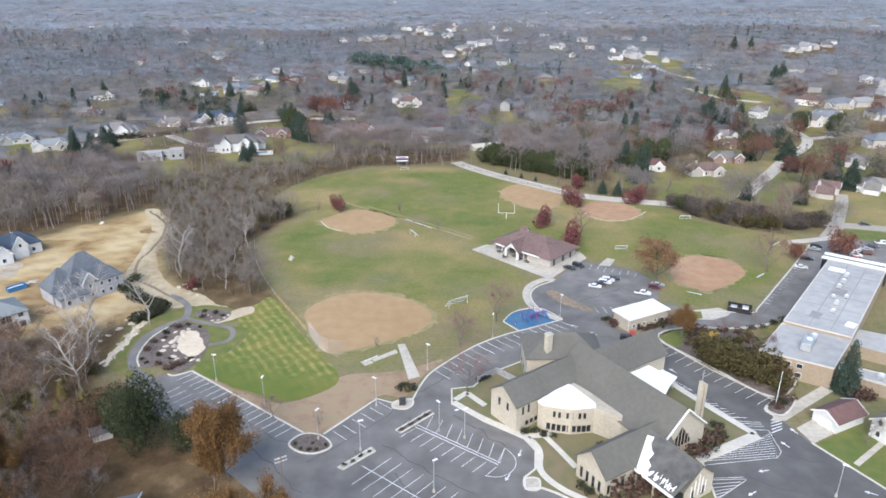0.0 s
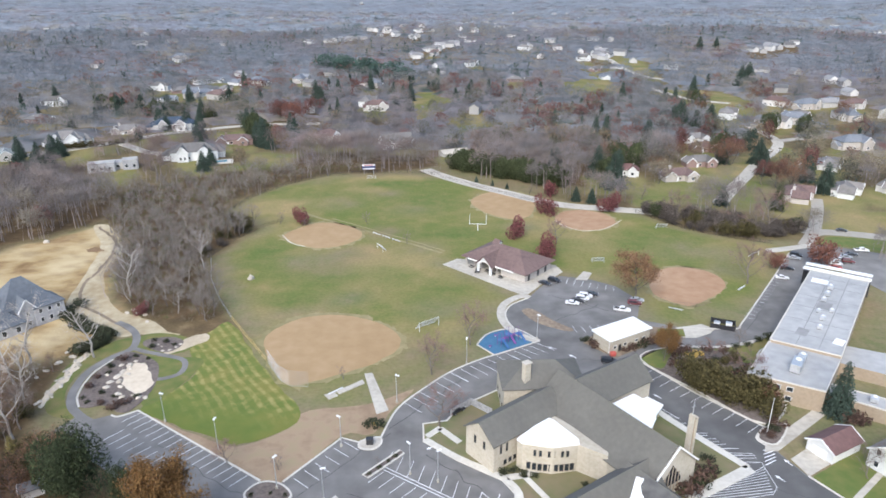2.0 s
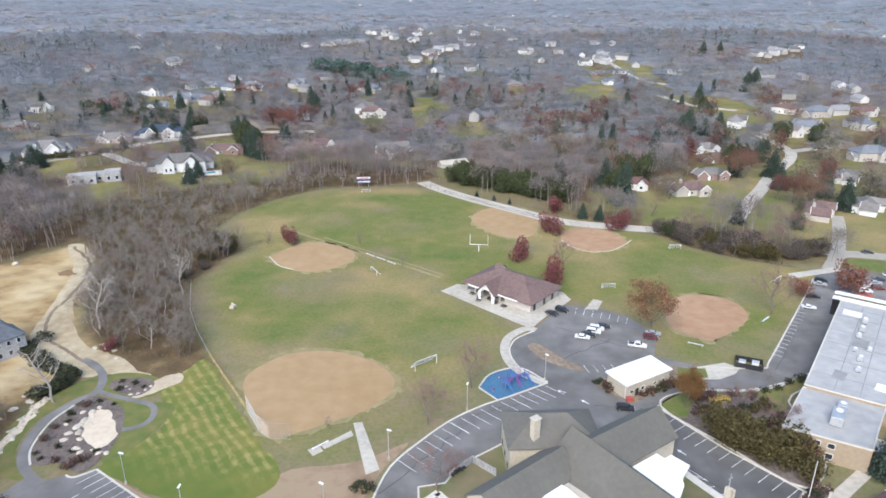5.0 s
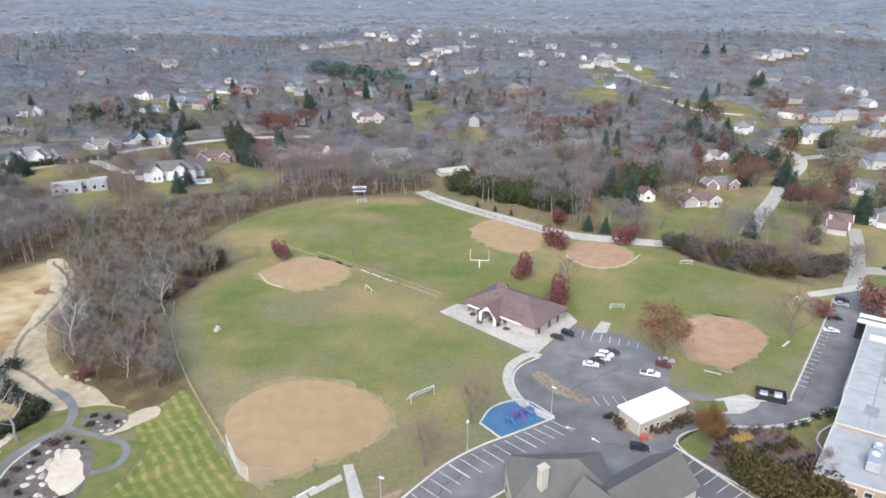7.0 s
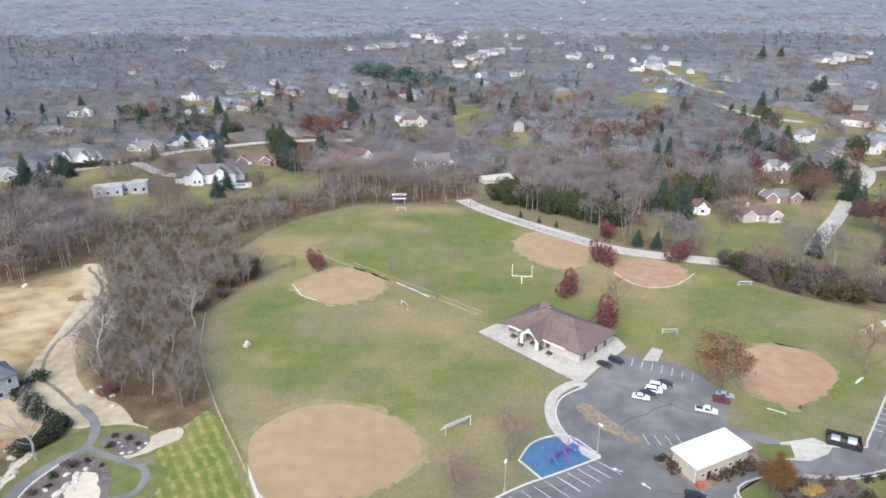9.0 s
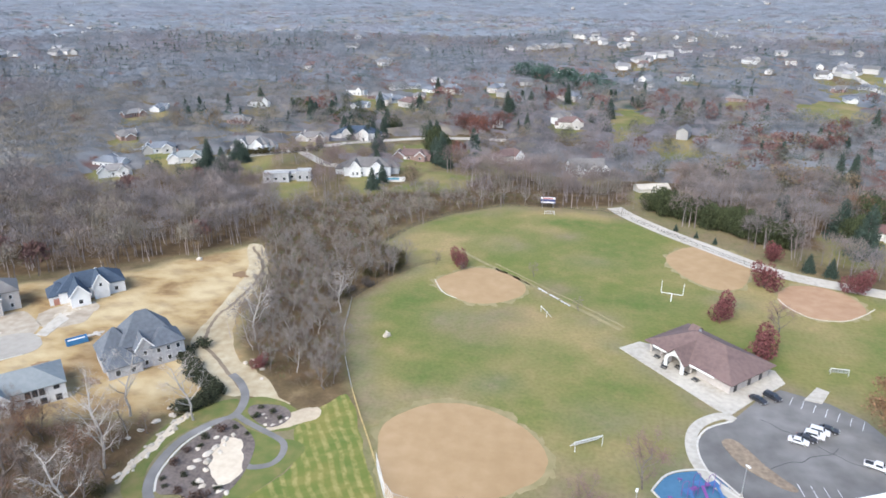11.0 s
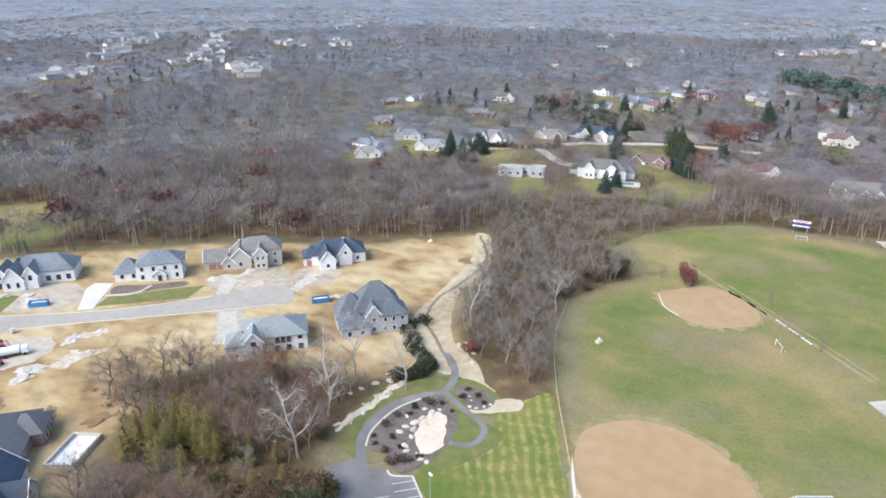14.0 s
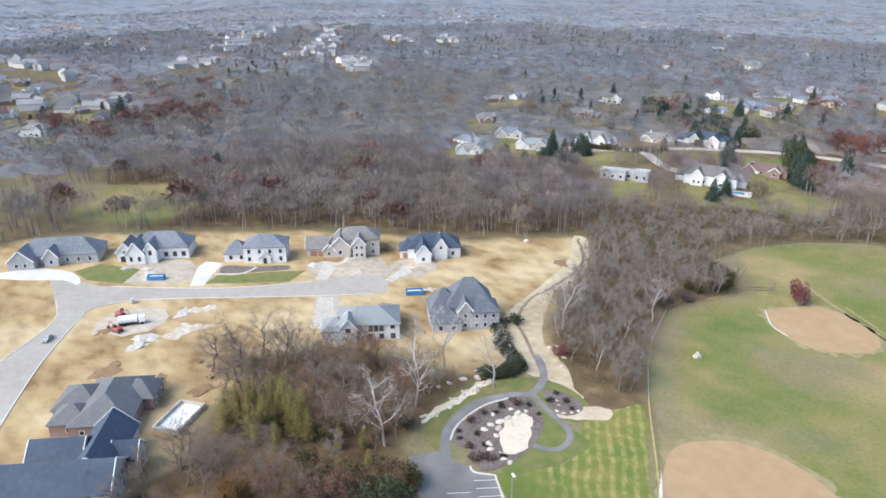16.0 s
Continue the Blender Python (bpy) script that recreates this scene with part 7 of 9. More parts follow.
for x, y, s in ((56.4, 127, 1.5), (58, 125, 1.6), (60.6, 126.4, 1.5), (62.6, 128.4, 1.6), (65, 130, 1.4), (39, 114, 2.6), (42, 112, 2.0), (24, 131.6, 0.8), (22, 132.6, 0.9), (26, 131.2, 0.7), (19.6, 132.4, 0.9), (29, 113.6, 1.0), (31, 112, 1.0), (33, 110.6, 1.0), (66, 134, 1.2), (36.6, 127.6, 0.7), (37.6, 126, 0.7)):
    plant(russet if s > 1.5 else shrub, x, y, s, z=0.2, group="church shrubs", label="dark winter shrub against the church wall")
mum = bush(2.0, 0.7, (0.5, 0.34, 0.1), 500, "bed of straw-yellow ornamental grass", "ornamental_grass", 0.35)
for x, y, s in ((80, 179.6, 1.0), (82.6, 180.6, 0.9), (-9.6, 151.6, 0.5)):
    plant(mum, x, y, s, z=0.2)


for x, y, s in ((127, 385, 1.5), (203, 431, 1.2), (196, 427, 1.1), (267, 500, 1.3), (290, 495, 1.3), (120, 390, 1.3), (106, 366, 1.2), (250, 592, 1.7), (-207, 566, 1.3), (-200, 566, 1.2), (-193, 571, 1.2), (-186, 572, 1.1), (-111, 504, 1.5), (-112, 492, 1.4), (-105, 498, 1.2), (-160, 560, 1.1), (-263, 604, 1.3), (-250, 600, 1.2)):
    plant(yew, x, y, s, group="evergreens among the houses", label="dark rounded evergreen beside a house")
for i in range(16):
    plant(holly, -226 + 48 * i / 15, 429 + 26 * i / 15 - 5 * math.sin(i * 0.2), rng.uniform(0.6, 0.9), group="garden hedge along the far road", label="olive garden hedge plant beside a pale road")
for x, y, s in ((-93, 492, 1.1), (-95, 565, 1.5), (-105, 574, 1.4), (-248, 617, 1.4)):
    plant(rusty, x, y, s * 1.5, group="rust-red garden trees", label="rounded rust-red tree beside houses")


# crowns that stand out between the houses
leafy = [bush(4.6, 10, (0.15, 0.07, 0.06), 900, "rounded tree with dull red leaves between houses", "garden_tree", 0.6, 12), bush(5.0, 11, (0.2, 0.15, 0.095), 850, "rounded tree with tan leaves between houses", "garden_tree", 0.6, 12),
         bush(4.8, 11, (0.06, 0.078, 0.055), 950, "rounded dark green tree between houses", "garden_tree", 0.6, 12), bush(5.2, 11, (0.12, 0.115, 0.08), 800, "rounded olive tree between houses", "garden_tree", 0.6, 13),
         bush(5.0, 11, (0.06, 0.1, 0.078), 700, "blue-green evergreen in a far plantation", "garden_tree", 0.7, 12)]
for t in leafy:
    t["category"] = "tree"
for k, spots in ((0, ((156, 412), (184, 458), (228, 382), (270, 402), (246, 472), (-106, 573), (-101, 599), (-90, 587), (-87, 614), (-94, 491), (-259, 640), (-258, 657), (-69, 680), (-59, 699), (163, 635), (176, 640), (183, 652), (184, 617), (172, 628), (184, 509), (340, 666), (350, 670), (198, 417), (204, 424), (172, 433), (-47, 783), (-153, 697), (-161, 762), (84, 675), (356, 555), (-250, 648), (62, 560), (-535, 229), (-543, 237), (-551, 233), (-509, 280), (-523, 300), (-540, 318), (-556, 331), (-461, 264), (-529, 332), (-554, 370), (-515, 312))),
                 (1, ((176, 418), (212, 410), (236, 456), (256, 376), (45, 456), (128, 440), (100, 459), (108, 447), (92, 452), (114, 458), (-82, 517), (-98, 406), (-53, 443), (-70, 500), (-84, 460), (150, 396), (334, 477), (60, 480), (75, 505), (-420, 371), (-440, 290), (-60, 560), (-290, 520), (-310, 500), (128, 560))),
                 (2, ((-130, 546), (-108, 496), (-104, 502), (-240, 499), (-240, 657), (-221, 640), (-161, 649), (-169, 642), (-13, 628), (-3, 601), (26, 737), (454, 1088), (413, 839), (405, 845), (420, 850), (-224, 587), (-225, 566), (-216, 595), (-209, 596), (-202, 596), (-81, 645), (201, 532), (204, 520), (218, 539), (248, 585), (222, 441), (276, 515), (288, 498), (127, 411), (133, 418), (-218, 381), (-227, 381), (-245, 382), (-210, 395), (-549, 280), (-545, 270), (-519, 271), (-423, 262), (-422, 221))),
                 (3, ((120, 405), (138, 402), (140, 415), (60, 440), (30, 470), (10, 520), (40, 555), (80, 580), (-30, 560), (-140, 590), (-270, 560), (-300, 600), (140, 388), (118, 432), (90, 428), (75, 452), (205, 366), (232, 352), (262, 440), (214, 474), (110, 520), (150, 560), (110, 600), (20, 600), (260, 640), (230, 620), (-20, 700), (60, 640)))):
    for x, y in spots:
        plant(leafy[k], x + rng.normal() * 1.5, y + rng.normal() * 1.5, rng.uniform(0.85, 1.35), group="garden trees", flat=rng.uniform(0.85, 1.1))


# ---- woods that nobody could count ----
def soup(name, verts, tris, tint, material):
    """Indexed triangles with a tint for each corner."""
    me = bpy.data.meshes.new(name)
    n = len(tris)
    me.vertices.add(len(verts))
    me.vertices.foreach_set("co", np.asarray(verts, np.float32).ravel())
    me.loops.add(n * 3)
    me.loops.foreach_set("vertex_index", np.asarray(tris, np.int32).ravel())
    me.polygons.add(n)
    me.polygons.foreach_set("loop_start", np.arange(0, n * 3, 3, dtype=np.int32))
    me.update(calc_edges=True)
    me.shade_smooth()
    c = np.ones((len(verts), 4), np.float32)
    c[:, :3] = tint
    me.color_attributes.new("tint", "FLOAT_COLOR", "POINT").data.foreach_set("color", c.ravel())
    me.materials.append(material)
    return me


def wood_belt(name, r0, r1, gap, sprays, hi, label, belt_tint, cell, slim=0.12, size=1.0, fill=0.5, haze=0.0, thick_from=0.3, bumps=0.3, spread=(-44, 92), vary=0.14, trunks=0, greens=1.0):
    """Trees between two distances, standing as thick as woods() says: puffs of fine twigs over a dim roof of boughs.
    Far belts have haze painted into their tint.
    """
    far = 1 - haze
    nx, ny = int(2 * r1 / gap) + 3, int((r1 + 160) / gap) + 3
    IX, IY = np.meshgrid(np.arange(nx), np.arange(ny))
    X = (IX - 1 + rng.uniform(0.05, 0.95, IX.shape)) * gap - r1
    Y = (IY - 1 + rng.uniform(0.05, 0.95, IY.shape)) * gap - 150
    stand = rng.random(X.shape) < woods(X, Y)
    for w in (WOOD_STRIP, NEAR_BARE, SCRUB):
        stand &= inside(w, X, Y) < 0
    stand &= ~((X > -135) & (X < -30) & (Y < 182)) & ~((X > -128) & (X < -52) & (Y < 228))
    small = np.ones(X.shape)
    for hx, hy, open_by in SPECKS + [(*h, 0.011) for h in HOMES]:
        d = math.hypot(hx, hy - 40)
        if r0 - 200 < d < r1 + 120:
            ux, uy = -hx / d, (40 - hy) / d
            u, w = (X - hx) * ux + (Y - hy) * uy, (X - hx) * uy - (Y - hy) * ux
            reach = 9 + (0.045 if d < 800 else open_by) * d
            q = ((u - reach * 0.8) / reach) ** 2 + (w / 12) ** 2
            stand &= (q > 1) | (rng.random(X.shape) < 0.2) & (u * u + w * w > 190)
            small = np.where(q < 1.2, 0.45, np.where(q < 2.2, np.minimum(small, 0.75), small))
    deep = step(-20, 10, inside(BIG_WOOD, X, Y))
    hh = rng.uniform(0.75, 1.18, X.shape) * hi * (0.9 + 0.2 * rough_noise(X, Y, 45, 37)) * small
    kind = rng.random(X.shape)
    lively = step(60, 100, X) * step(320, 360, Y) * (1 - step(560, 640, Y))
    green = kind < (0.012 + 0.09 * step(0.55, 0.8, rough_noise(X, Y, 110, 31)) + 0.04 * lively) * (1 - 0.9 * deep) * greens
    red = (~green) & (kind > 0.985 - 0.13 * step(0.5, 0.78, rough_noise(X, Y, 120, 33)) * (1 - 0.6 * deep) - 0.1 * lively)
    tan = (~green) & (~red) & (rough_noise(X, Y, 90, 35) > 0.58) & (rng.random(X.shape) < 0.4 + 0.2 * lively)
    base = np.array(belt_tint)
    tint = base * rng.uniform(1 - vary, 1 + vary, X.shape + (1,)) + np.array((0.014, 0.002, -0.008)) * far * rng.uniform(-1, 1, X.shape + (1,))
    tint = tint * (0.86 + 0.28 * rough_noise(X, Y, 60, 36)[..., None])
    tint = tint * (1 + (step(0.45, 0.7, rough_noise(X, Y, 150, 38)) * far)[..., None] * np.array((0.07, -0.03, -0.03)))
    # painted haze: far crown colours are drawn towards their belt's pale tint
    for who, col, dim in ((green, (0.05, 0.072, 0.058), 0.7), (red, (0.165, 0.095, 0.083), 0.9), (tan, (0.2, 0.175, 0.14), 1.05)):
        tint[who] = (np.array(col) * far + base * dim * haze) * rng.uniform(0.8, 1.25, (who.sum(), 1))
    # the roof of boughs
    rows = [r0]
    while rows[-1] < r1:
        rows.append(rows[-1] + cell * (0.75 + 0.5 * rows[-1] / r1))
    A = np.radians(np.arange(spread[0], spread[1], math.degrees(cell / (0.5 * (r0 + r1)))))
    D, AA = np.meshgrid(np.array(rows), A, indexing="ij")
    D = D + rng.uniform(-0.3, 0.3, D.shape) * cell
    AA = AA + rng.uniform(-0.3, 0.3, D.shape) * (A[1] - A[0])
    px, py = -D * np.sin(AA), 40 + D * np.cos(AA)
    ci, cj = np.floor((px + r1) / gap).astype(int) + 1, np.floor((py + 150) / gap).astype(int) + 1
    best, bi, bj = np.full(px.shape, 1e18), ci.copy(), cj.copy()
    for di in (-1, 0, 1):
        for dj in (-1, 0, 1):
            i, j = np.clip(ci + di, 0, nx - 1), np.clip(cj + dj, 0, ny - 1)
            q = (X[j, i] - px) ** 2 + (Y[j, i] - py) ** 2
            near = q < best
            best, bi, bj = np.where(near, q, best), np.where(near, i, bi), np.where(near, j, bj)
    crowd = stand.astype(float)
    crowd = sum(np.roll(np.roll(crowd, i, 0), j, 1) for i in (-1, 0, 1) for j in (-1, 0, 1)) / 9
    up = stand[bj, bi] & (crowd[bj, bi] > thick_from)
    up[0], up[-1] = False, False
    dome = np.sqrt(np.clip(1 - best / (0.66 * gap) ** 2, 0, 1))
    rise = hh[bj, bi] * fill * (1 - bumps + bumps * dome + rng.uniform(-0.05, 0.05, px.shape))
    rise = rise * (0.4 + 0.6 * step(thick_from, 1.0, crowd[bj, bi]))
    gz = height(px, py)
    pz = np.where(up, gz + rise, gz - 0.8)
    idx = np.arange(px.size).reshape(px.shape)
    a, b, c, d = idx[:-1, :-1].ravel(), idx[:-1, 1:].ravel(), idx[1:, 1:].ravel(), idx[1:, :-1].ravel()
    f = up.ravel()
    keep = f[a] | f[b] | f[c] | f[d]
    T = np.concatenate([np.stack([a, b, c], 1)[keep], np.stack([a, c, d], 1)[keep]])
    used = np.zeros(px.size, bool)
    used[T.ravel()] = True
    T = (np.cumsum(used) - 1)[T]
    V = np.stack([px, py, pz], -1).reshape(-1, 3)[used]
    C = (tint[bj, bi] * rng.uniform(0.9, 1.08, px.shape + (1,))).reshape(-1, 3)[used]
    # puffs of twigs, and trunks
    dd, aa = np.hypot(X, Y - 40), np.degrees(np.arctan2(-X, Y - 40))
    ok = stand & (dd >= r0) & (dd < r1) & (aa > spread[0]) & (aa < spread[1])
    X, Y, hh, tint, green, red = X[ok], Y[ok], hh[ok], tint[ok], green[ok], red[ok]
    n = len(X)
    Z = height(X, Y)
    V, T, C, o = [V], [T], [C], len(V)
    if sprays:
        wide = np.where(green, 0.2, 0.34) * hh * rng.uniform(0.75, 1.25, n) * np.where(green, 1.0, size)
        k = np.repeat(np.arange(n), sprays)
        m = len(k)
        d = unit(rng.normal(size=(m, 3)))
        d[:, 2] = np.where(d[:, 2] < -0.5, -d[:, 2], d[:, 2])
        d = d * (rng.uniform(0.2, 1.0, m) ** 0.5)[:, None]
        cone = green[k]
        up = np.where(cone, 0.52 + 0.52 * d[:, 2], 0.64 + 0.34 * d[:, 2])
        narrow = np.where(cone, np.clip(1.2 - up, 0.08, 1), 1.0)
        at = np.stack([X[k] + d[:, 0] * wide[k] * narrow, Y[k] + d[:, 1] * wide[k] * narrow, Z[k] + hh[k] * up], 1)
        way = unit(d * 0.9 + np.array([0, 0, 0.35]) + rng.normal(size=(m, 3)) * 0.7)
        thick = (red | green)[k]
        ln = hh[k] * np.where(thick, 0.1, 0.13) * rng.uniform(0.6, 1.4, m) * size
        wd = ln * np.where(thick, np.maximum(0.5, slim), slim) * rng.uniform(0.7, 1.3, m)
        V.append(splinters(at, way, ln, wd).reshape(-1, 3))
        T.append(np.arange(m * 3).reshape(-1, 3) + o)
        C.append(np.repeat(tint[k] * rng.uniform(0.88, 1.22, (m, 1)), 3, 0))
        o += m * 3
    for _ in range(trunks):
        w = 0.25 * gap * (_ > 0)
        trunk = splinters(np.stack([X + rng.normal(size=n) * w, Y + rng.normal(size=n) * w, Z - 0.3], 1), unit(np.stack([rng.normal(size=n) * 0.07, rng.normal(size=n) * 0.07, np.ones(n)], 1)), hh * rng.uniform(0.6, 0.9, n), 0.02 * hh + 0.1)
        V.append(trunk.reshape(-1, 3))
        T.append(np.arange(n * 3).reshape(-1, 3) + o)
        C.append(np.repeat(base[None] * rng.uniform(0.8, 1.8, (n, 1)), 3, 0))
        o += n * 3
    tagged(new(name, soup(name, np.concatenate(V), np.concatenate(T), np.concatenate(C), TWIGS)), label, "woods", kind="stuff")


def undergrowth(name, poly, gap, tints, label):
    """Low tangle between the trunks."""
    P = scatter(poly, gap)
    n = len(P)
    r = rng.uniform(0.6, 1.3, n)
    X, Y = P[:, 0], P[:, 1]
    t = np.array(tints)[rng.integers(0, len(tints), n)] * rng.uniform(0.8, 1.2, (n, 1))
    k = np.repeat(np.arange(n), 34)
    m = len(k)
    d = unit(rng.normal(size=(m, 3))) * rng.uniform(0.3, 1, (m, 1))
    at = np.stack([X[k] + d[:, 0] * r[k] * 1.7, Y[k] + d[:, 1] * r[k] * 1.7, height(X[k], Y[k]) + np.abs(d[:, 2]) * r[k] * 1.5], 1)
    tris = np.concatenate([leaflets(at[: m // 2], rng.uniform(0.25, 0.55, m // 2)), splinters(at[m // 2:], unit(d[m // 2:] + np.array([0, 0, 0.8])), rng.uniform(0.6, 1.5, m - m // 2), rng.uniform(0.05, 0.12, m - m // 2))])
    tagged(new(name, shards(name, tris, t[k], TWIGS)), label, "undergrowth", kind="stuff")


undergrowth("undergrowth", WOOD_STRIP, 2.5, [(0.14, 0.11, 0.08), (0.17, 0.14, 0.1), (0.1, 0.11, 0.045), (0.12, 0.12, 0.055), (0.16, 0.11, 0.075)], "brown and olive undergrowth between the trunks")
undergrowth("undergrowth", NEAR_BARE, 3.6, [(0.17, 0.12, 0.09), (0.2, 0.15, 0.115), (0.12, 0.11, 0.05), (0.19, 0.11, 0.075)], "brown and olive undergrowth below the bare trees")


# ---- far houses ----
SPECKS = []


def hamlet(name, r0, r1, count, label, spots=()):
    V, F, T = [], [], []
    got = 0
    while got < count:
        d, a = math.sqrt(rng.uniform(r0 * r0, r1 * r1)), radians(rng.uniform(-40, 85))
        x, y = -d * math.sin(a), 40 + d * math.cos(a)
        if spots:
            cx, cy, rx, ry = spots[got % len(spots)]
            x, y = cx + rng.uniform(-rx, rx), cy + rng.uniform(-ry, ry)
        elif rough_noise(x, y, 210, 41) < 0.6 or inside(BIG_WOOD, x, y) > -10 or woods(np.array([x]), np.array([y]))[0] > 0.95 and rng.random() < 0.5:
            continue
        got += 1
        SPECKS.append((x, y, 0.03 if spots else 0.011))
        L, W, e, r = rng.uniform(12, 20), rng.uniform(8, 11), rng.uniform(3.5, 6.5), rng.uniform(2.2, 3.6)
        t = Matrix.Rotation(rng.uniform(0, 3.14), 3, "Z")
        z = ground_at(x, y)
        o = len(V)
        hw, hl = W / 2, L / 2
        pts = [(-hl, -hw, -1), (hl, -hw, -1), (hl, hw, -1), (-hl, hw, -1), (-hl, -hw, e), (hl, -hw, e), (hl, hw, e), (-hl, hw, e), (-hl, 0, e + r), (hl, 0, e + r),
               (-hl - 0.5, -hw - 0.6, e - 0.2), (hl + 0.5, -hw - 0.6, e - 0.2), (hl + 0.5, hw + 0.6, e - 0.2), (-hl - 0.5, hw + 0.6, e - 0.2), (-hl - 0.5, 0, e + r + 0.2), (hl + 0.5, 0, e + r + 0.2)]
        for p in pts:
            q = t @ Vector(p)
            V.append((q.x + x, q.y + y, q.z + z))
        for f in ((0, 1, 5, 4), (2, 3, 7, 6), (1, 2, 6, 9, 5), (3, 0, 4, 8, 7)):
            F.append([o + i for i in f])
            T.append(0)
        for f in ((10, 11, 15, 14), (12, 13, 14, 15)):
            F.append([o + i for i in f])
            T.append(1)
    me = mesh_of(name, V, F)
    me.materials.append(FAR_WALL)
    me.materials.append(FAR_ROOF)
    me.polygons.foreach_set("material_index", T)
    tagged(new(name, me), label, "houses", kind="stuff")


FAR_WALL = make("far_house_walls", [(0.38, 0.37, 0.36), (0.6, 0.59, 0.58)], 0.05, 0.8, island=0.35)
FAR_ROOF = make("far_house_roofs", [(0.14, 0.135, 0.135), (0.28, 0.275, 0.28)], 0.03, 0.9, island=0.45)
FAR_MODELS = []
for i, (L, W, e, r, wa, ro) in enumerate(((18, 11, 5.4, 9.0, WHITE_WALL, GREY_ROOF), (22, 12, 5.6, 9.6, BEIGE_STONE, SLATE), (17, 10, 3.4, 6.4, RED_BRICK, GREY_ROOF), (20, 11, 5.4, 9.2, HOUSE_WALL, BROWN_SHINGLE), (16, 10, 3.4, 6.2, WHITE_WALL, SLATE))):
    FAR_MODELS.append((L, W, e, r, wa, ro))
first = {}
for i, (x, y) in enumerate(SUBURB):
    k = (i * 2 + i // 3) % 5
    L, W, e, r, wa, ro = FAR_MODELS[k]
    if k not in first:
        first[k] = house(x, y, 30 * i, "pale suburban house with a shingle roof among trees", wa, ro, [(0, 0, L, W, e, r, 0, "hip", row("s", 4, L * 0.7, 1, 1.3, 1.5) + row("n", 4, L * 0.7, 1, 1.3, 1.5)), (L * 0.2, -W * 0.35, W * 0.8, W * 0.55, e, r - 0.6, 90, "gable", row("w", 1, 0, 1.2, 1.6, 1.6)), (-L * 0.45, -1, 7, 7, 3.0, 5.2, 0, "gable", ())], group="suburban houses")
    else:
        copy_thing(first[k], pose(x, y, ground_at(x, y), 0, 0, (37 * i) % 180))
hamlet("suburb_houses", 560, 1000, 22, "pale suburban houses among bare trees")
STREETS = [((-999, 629), (-1233, 820), 6), ((-845, 659), (-1132, 946), 7), ((-818, 685), (-1060, 890), 6), ((-713, 646), (-626, 592), 4), ((-987, 982), (-936, 971), 3), ((-912, 1030), (-866, 1011), 3), ((-863, 510), (-811, 467), 3), ((-650, 310), (-575, 285), 3), ((-720, 250), (-640, 278), 3), ((-952, 321), (-798, 325), 4),
           ((-150, 1290), (-105, 1330), 4), ((-60, 1480), (0, 1330), 4), ((20, 1060), (60, 1180), 3), ((270, 1040), (310, 1070), 3), ((540, 1080), (620, 1120), 3)]
hamlet("clustered_houses", 560, 1500, 190, "rows of white houses along lanes beyond the wood",
       [(ax + (bx - ax) * i / (n - 1), ay + (by - ay) * i / (n - 1), 17, 17) for (ax, ay), (bx, by), n in STREETS for i in range(n)])
hamlet("far_houses", 1000, 2200, 240, "far pale houses scattered through the woods")
hamlet("distant_houses", 2200, 4500, 300, "distant pale houses on wooded hills")
# aerial haze is painted into the belt tints, bluer and paler further out
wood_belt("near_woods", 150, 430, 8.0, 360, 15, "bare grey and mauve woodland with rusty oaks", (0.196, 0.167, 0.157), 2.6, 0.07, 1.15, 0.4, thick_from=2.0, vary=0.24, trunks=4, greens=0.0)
wood_belt("middle_woods", 430, 800, 10.0, 125, 14, "bare grey and mauve woodland between houses, cooled by painted haze", (0.166, 0.164, 0.166), 5.0, 0.14, 1.2, 0.34, vary=0.3, trunks=1)
wood_belt("far_woods", 800, 1500, 12.5, 36, 14, "far bare woodland between houses, bluish with painted haze", (0.168, 0.176, 0.192), 7.5, 0.3, 1.35, 0.4, 0.12, vary=0.26, greens=1.8)
wood_belt("hill_woods", 1500, 2700, 19, 9, 15, "far bare wooded hills paled blue-grey by painted haze", (0.186, 0.203, 0.228), 10.0, 0.5, 1.8, 0.8, 0.35, vary=0.14, greens=1.8)
wood_belt("horizon_woods", 2700, 4850, 30, 4, 17, "wooded ridges towards the horizon, pale blue with painted haze", (0.198, 0.215, 0.242), 20.0, 0.5, 2.6, fill=0.9, haze=0.75, bumps=0.16, vary=0.08)
lake = curve([(0, 812), (-4, 834), (10, 882), (44, 876), (54, 840), (50, 792), (26, 780)], 5, True)
bm = slab(lake, 0, 0.5)
zl = max(ground_at(x, y) for x, y in lake) + 0.3
for v in bm.verts:
    v.co.z += zl
structure("lake", bm, glassy("lake_water", (0.2, 0.22, 0.25), 0.1), "pale still lake among the trees", "lake")
for x, y, s in ((144, 547, 1.0), (150, 556, 0.9), (136, 553, 0.9), (-92, 542, 1.0), (-80, 592, 1.0), (-107, 568, 1.1), (-98, 560, 0.9), (-163, 728, 1.0), (-56, 713, 1.1), (-48, 751, 1.0), (347, 687, 1.0), (204, 654, 0.9), (-484, 285, 1.3), (-479, 319, 1.2), (-509, 279, 1.2), (-500, 300, 1.3), (-524, 224, 1.1), (-458, 230, 1.0), (-264, 660, 1.0), (-470, 300, 1.2), (-490, 262, 1.2), (192, 346, 1.0), (187, 352, 0.9)):
    plant(oak_red, x, y, s, group="red oaks")
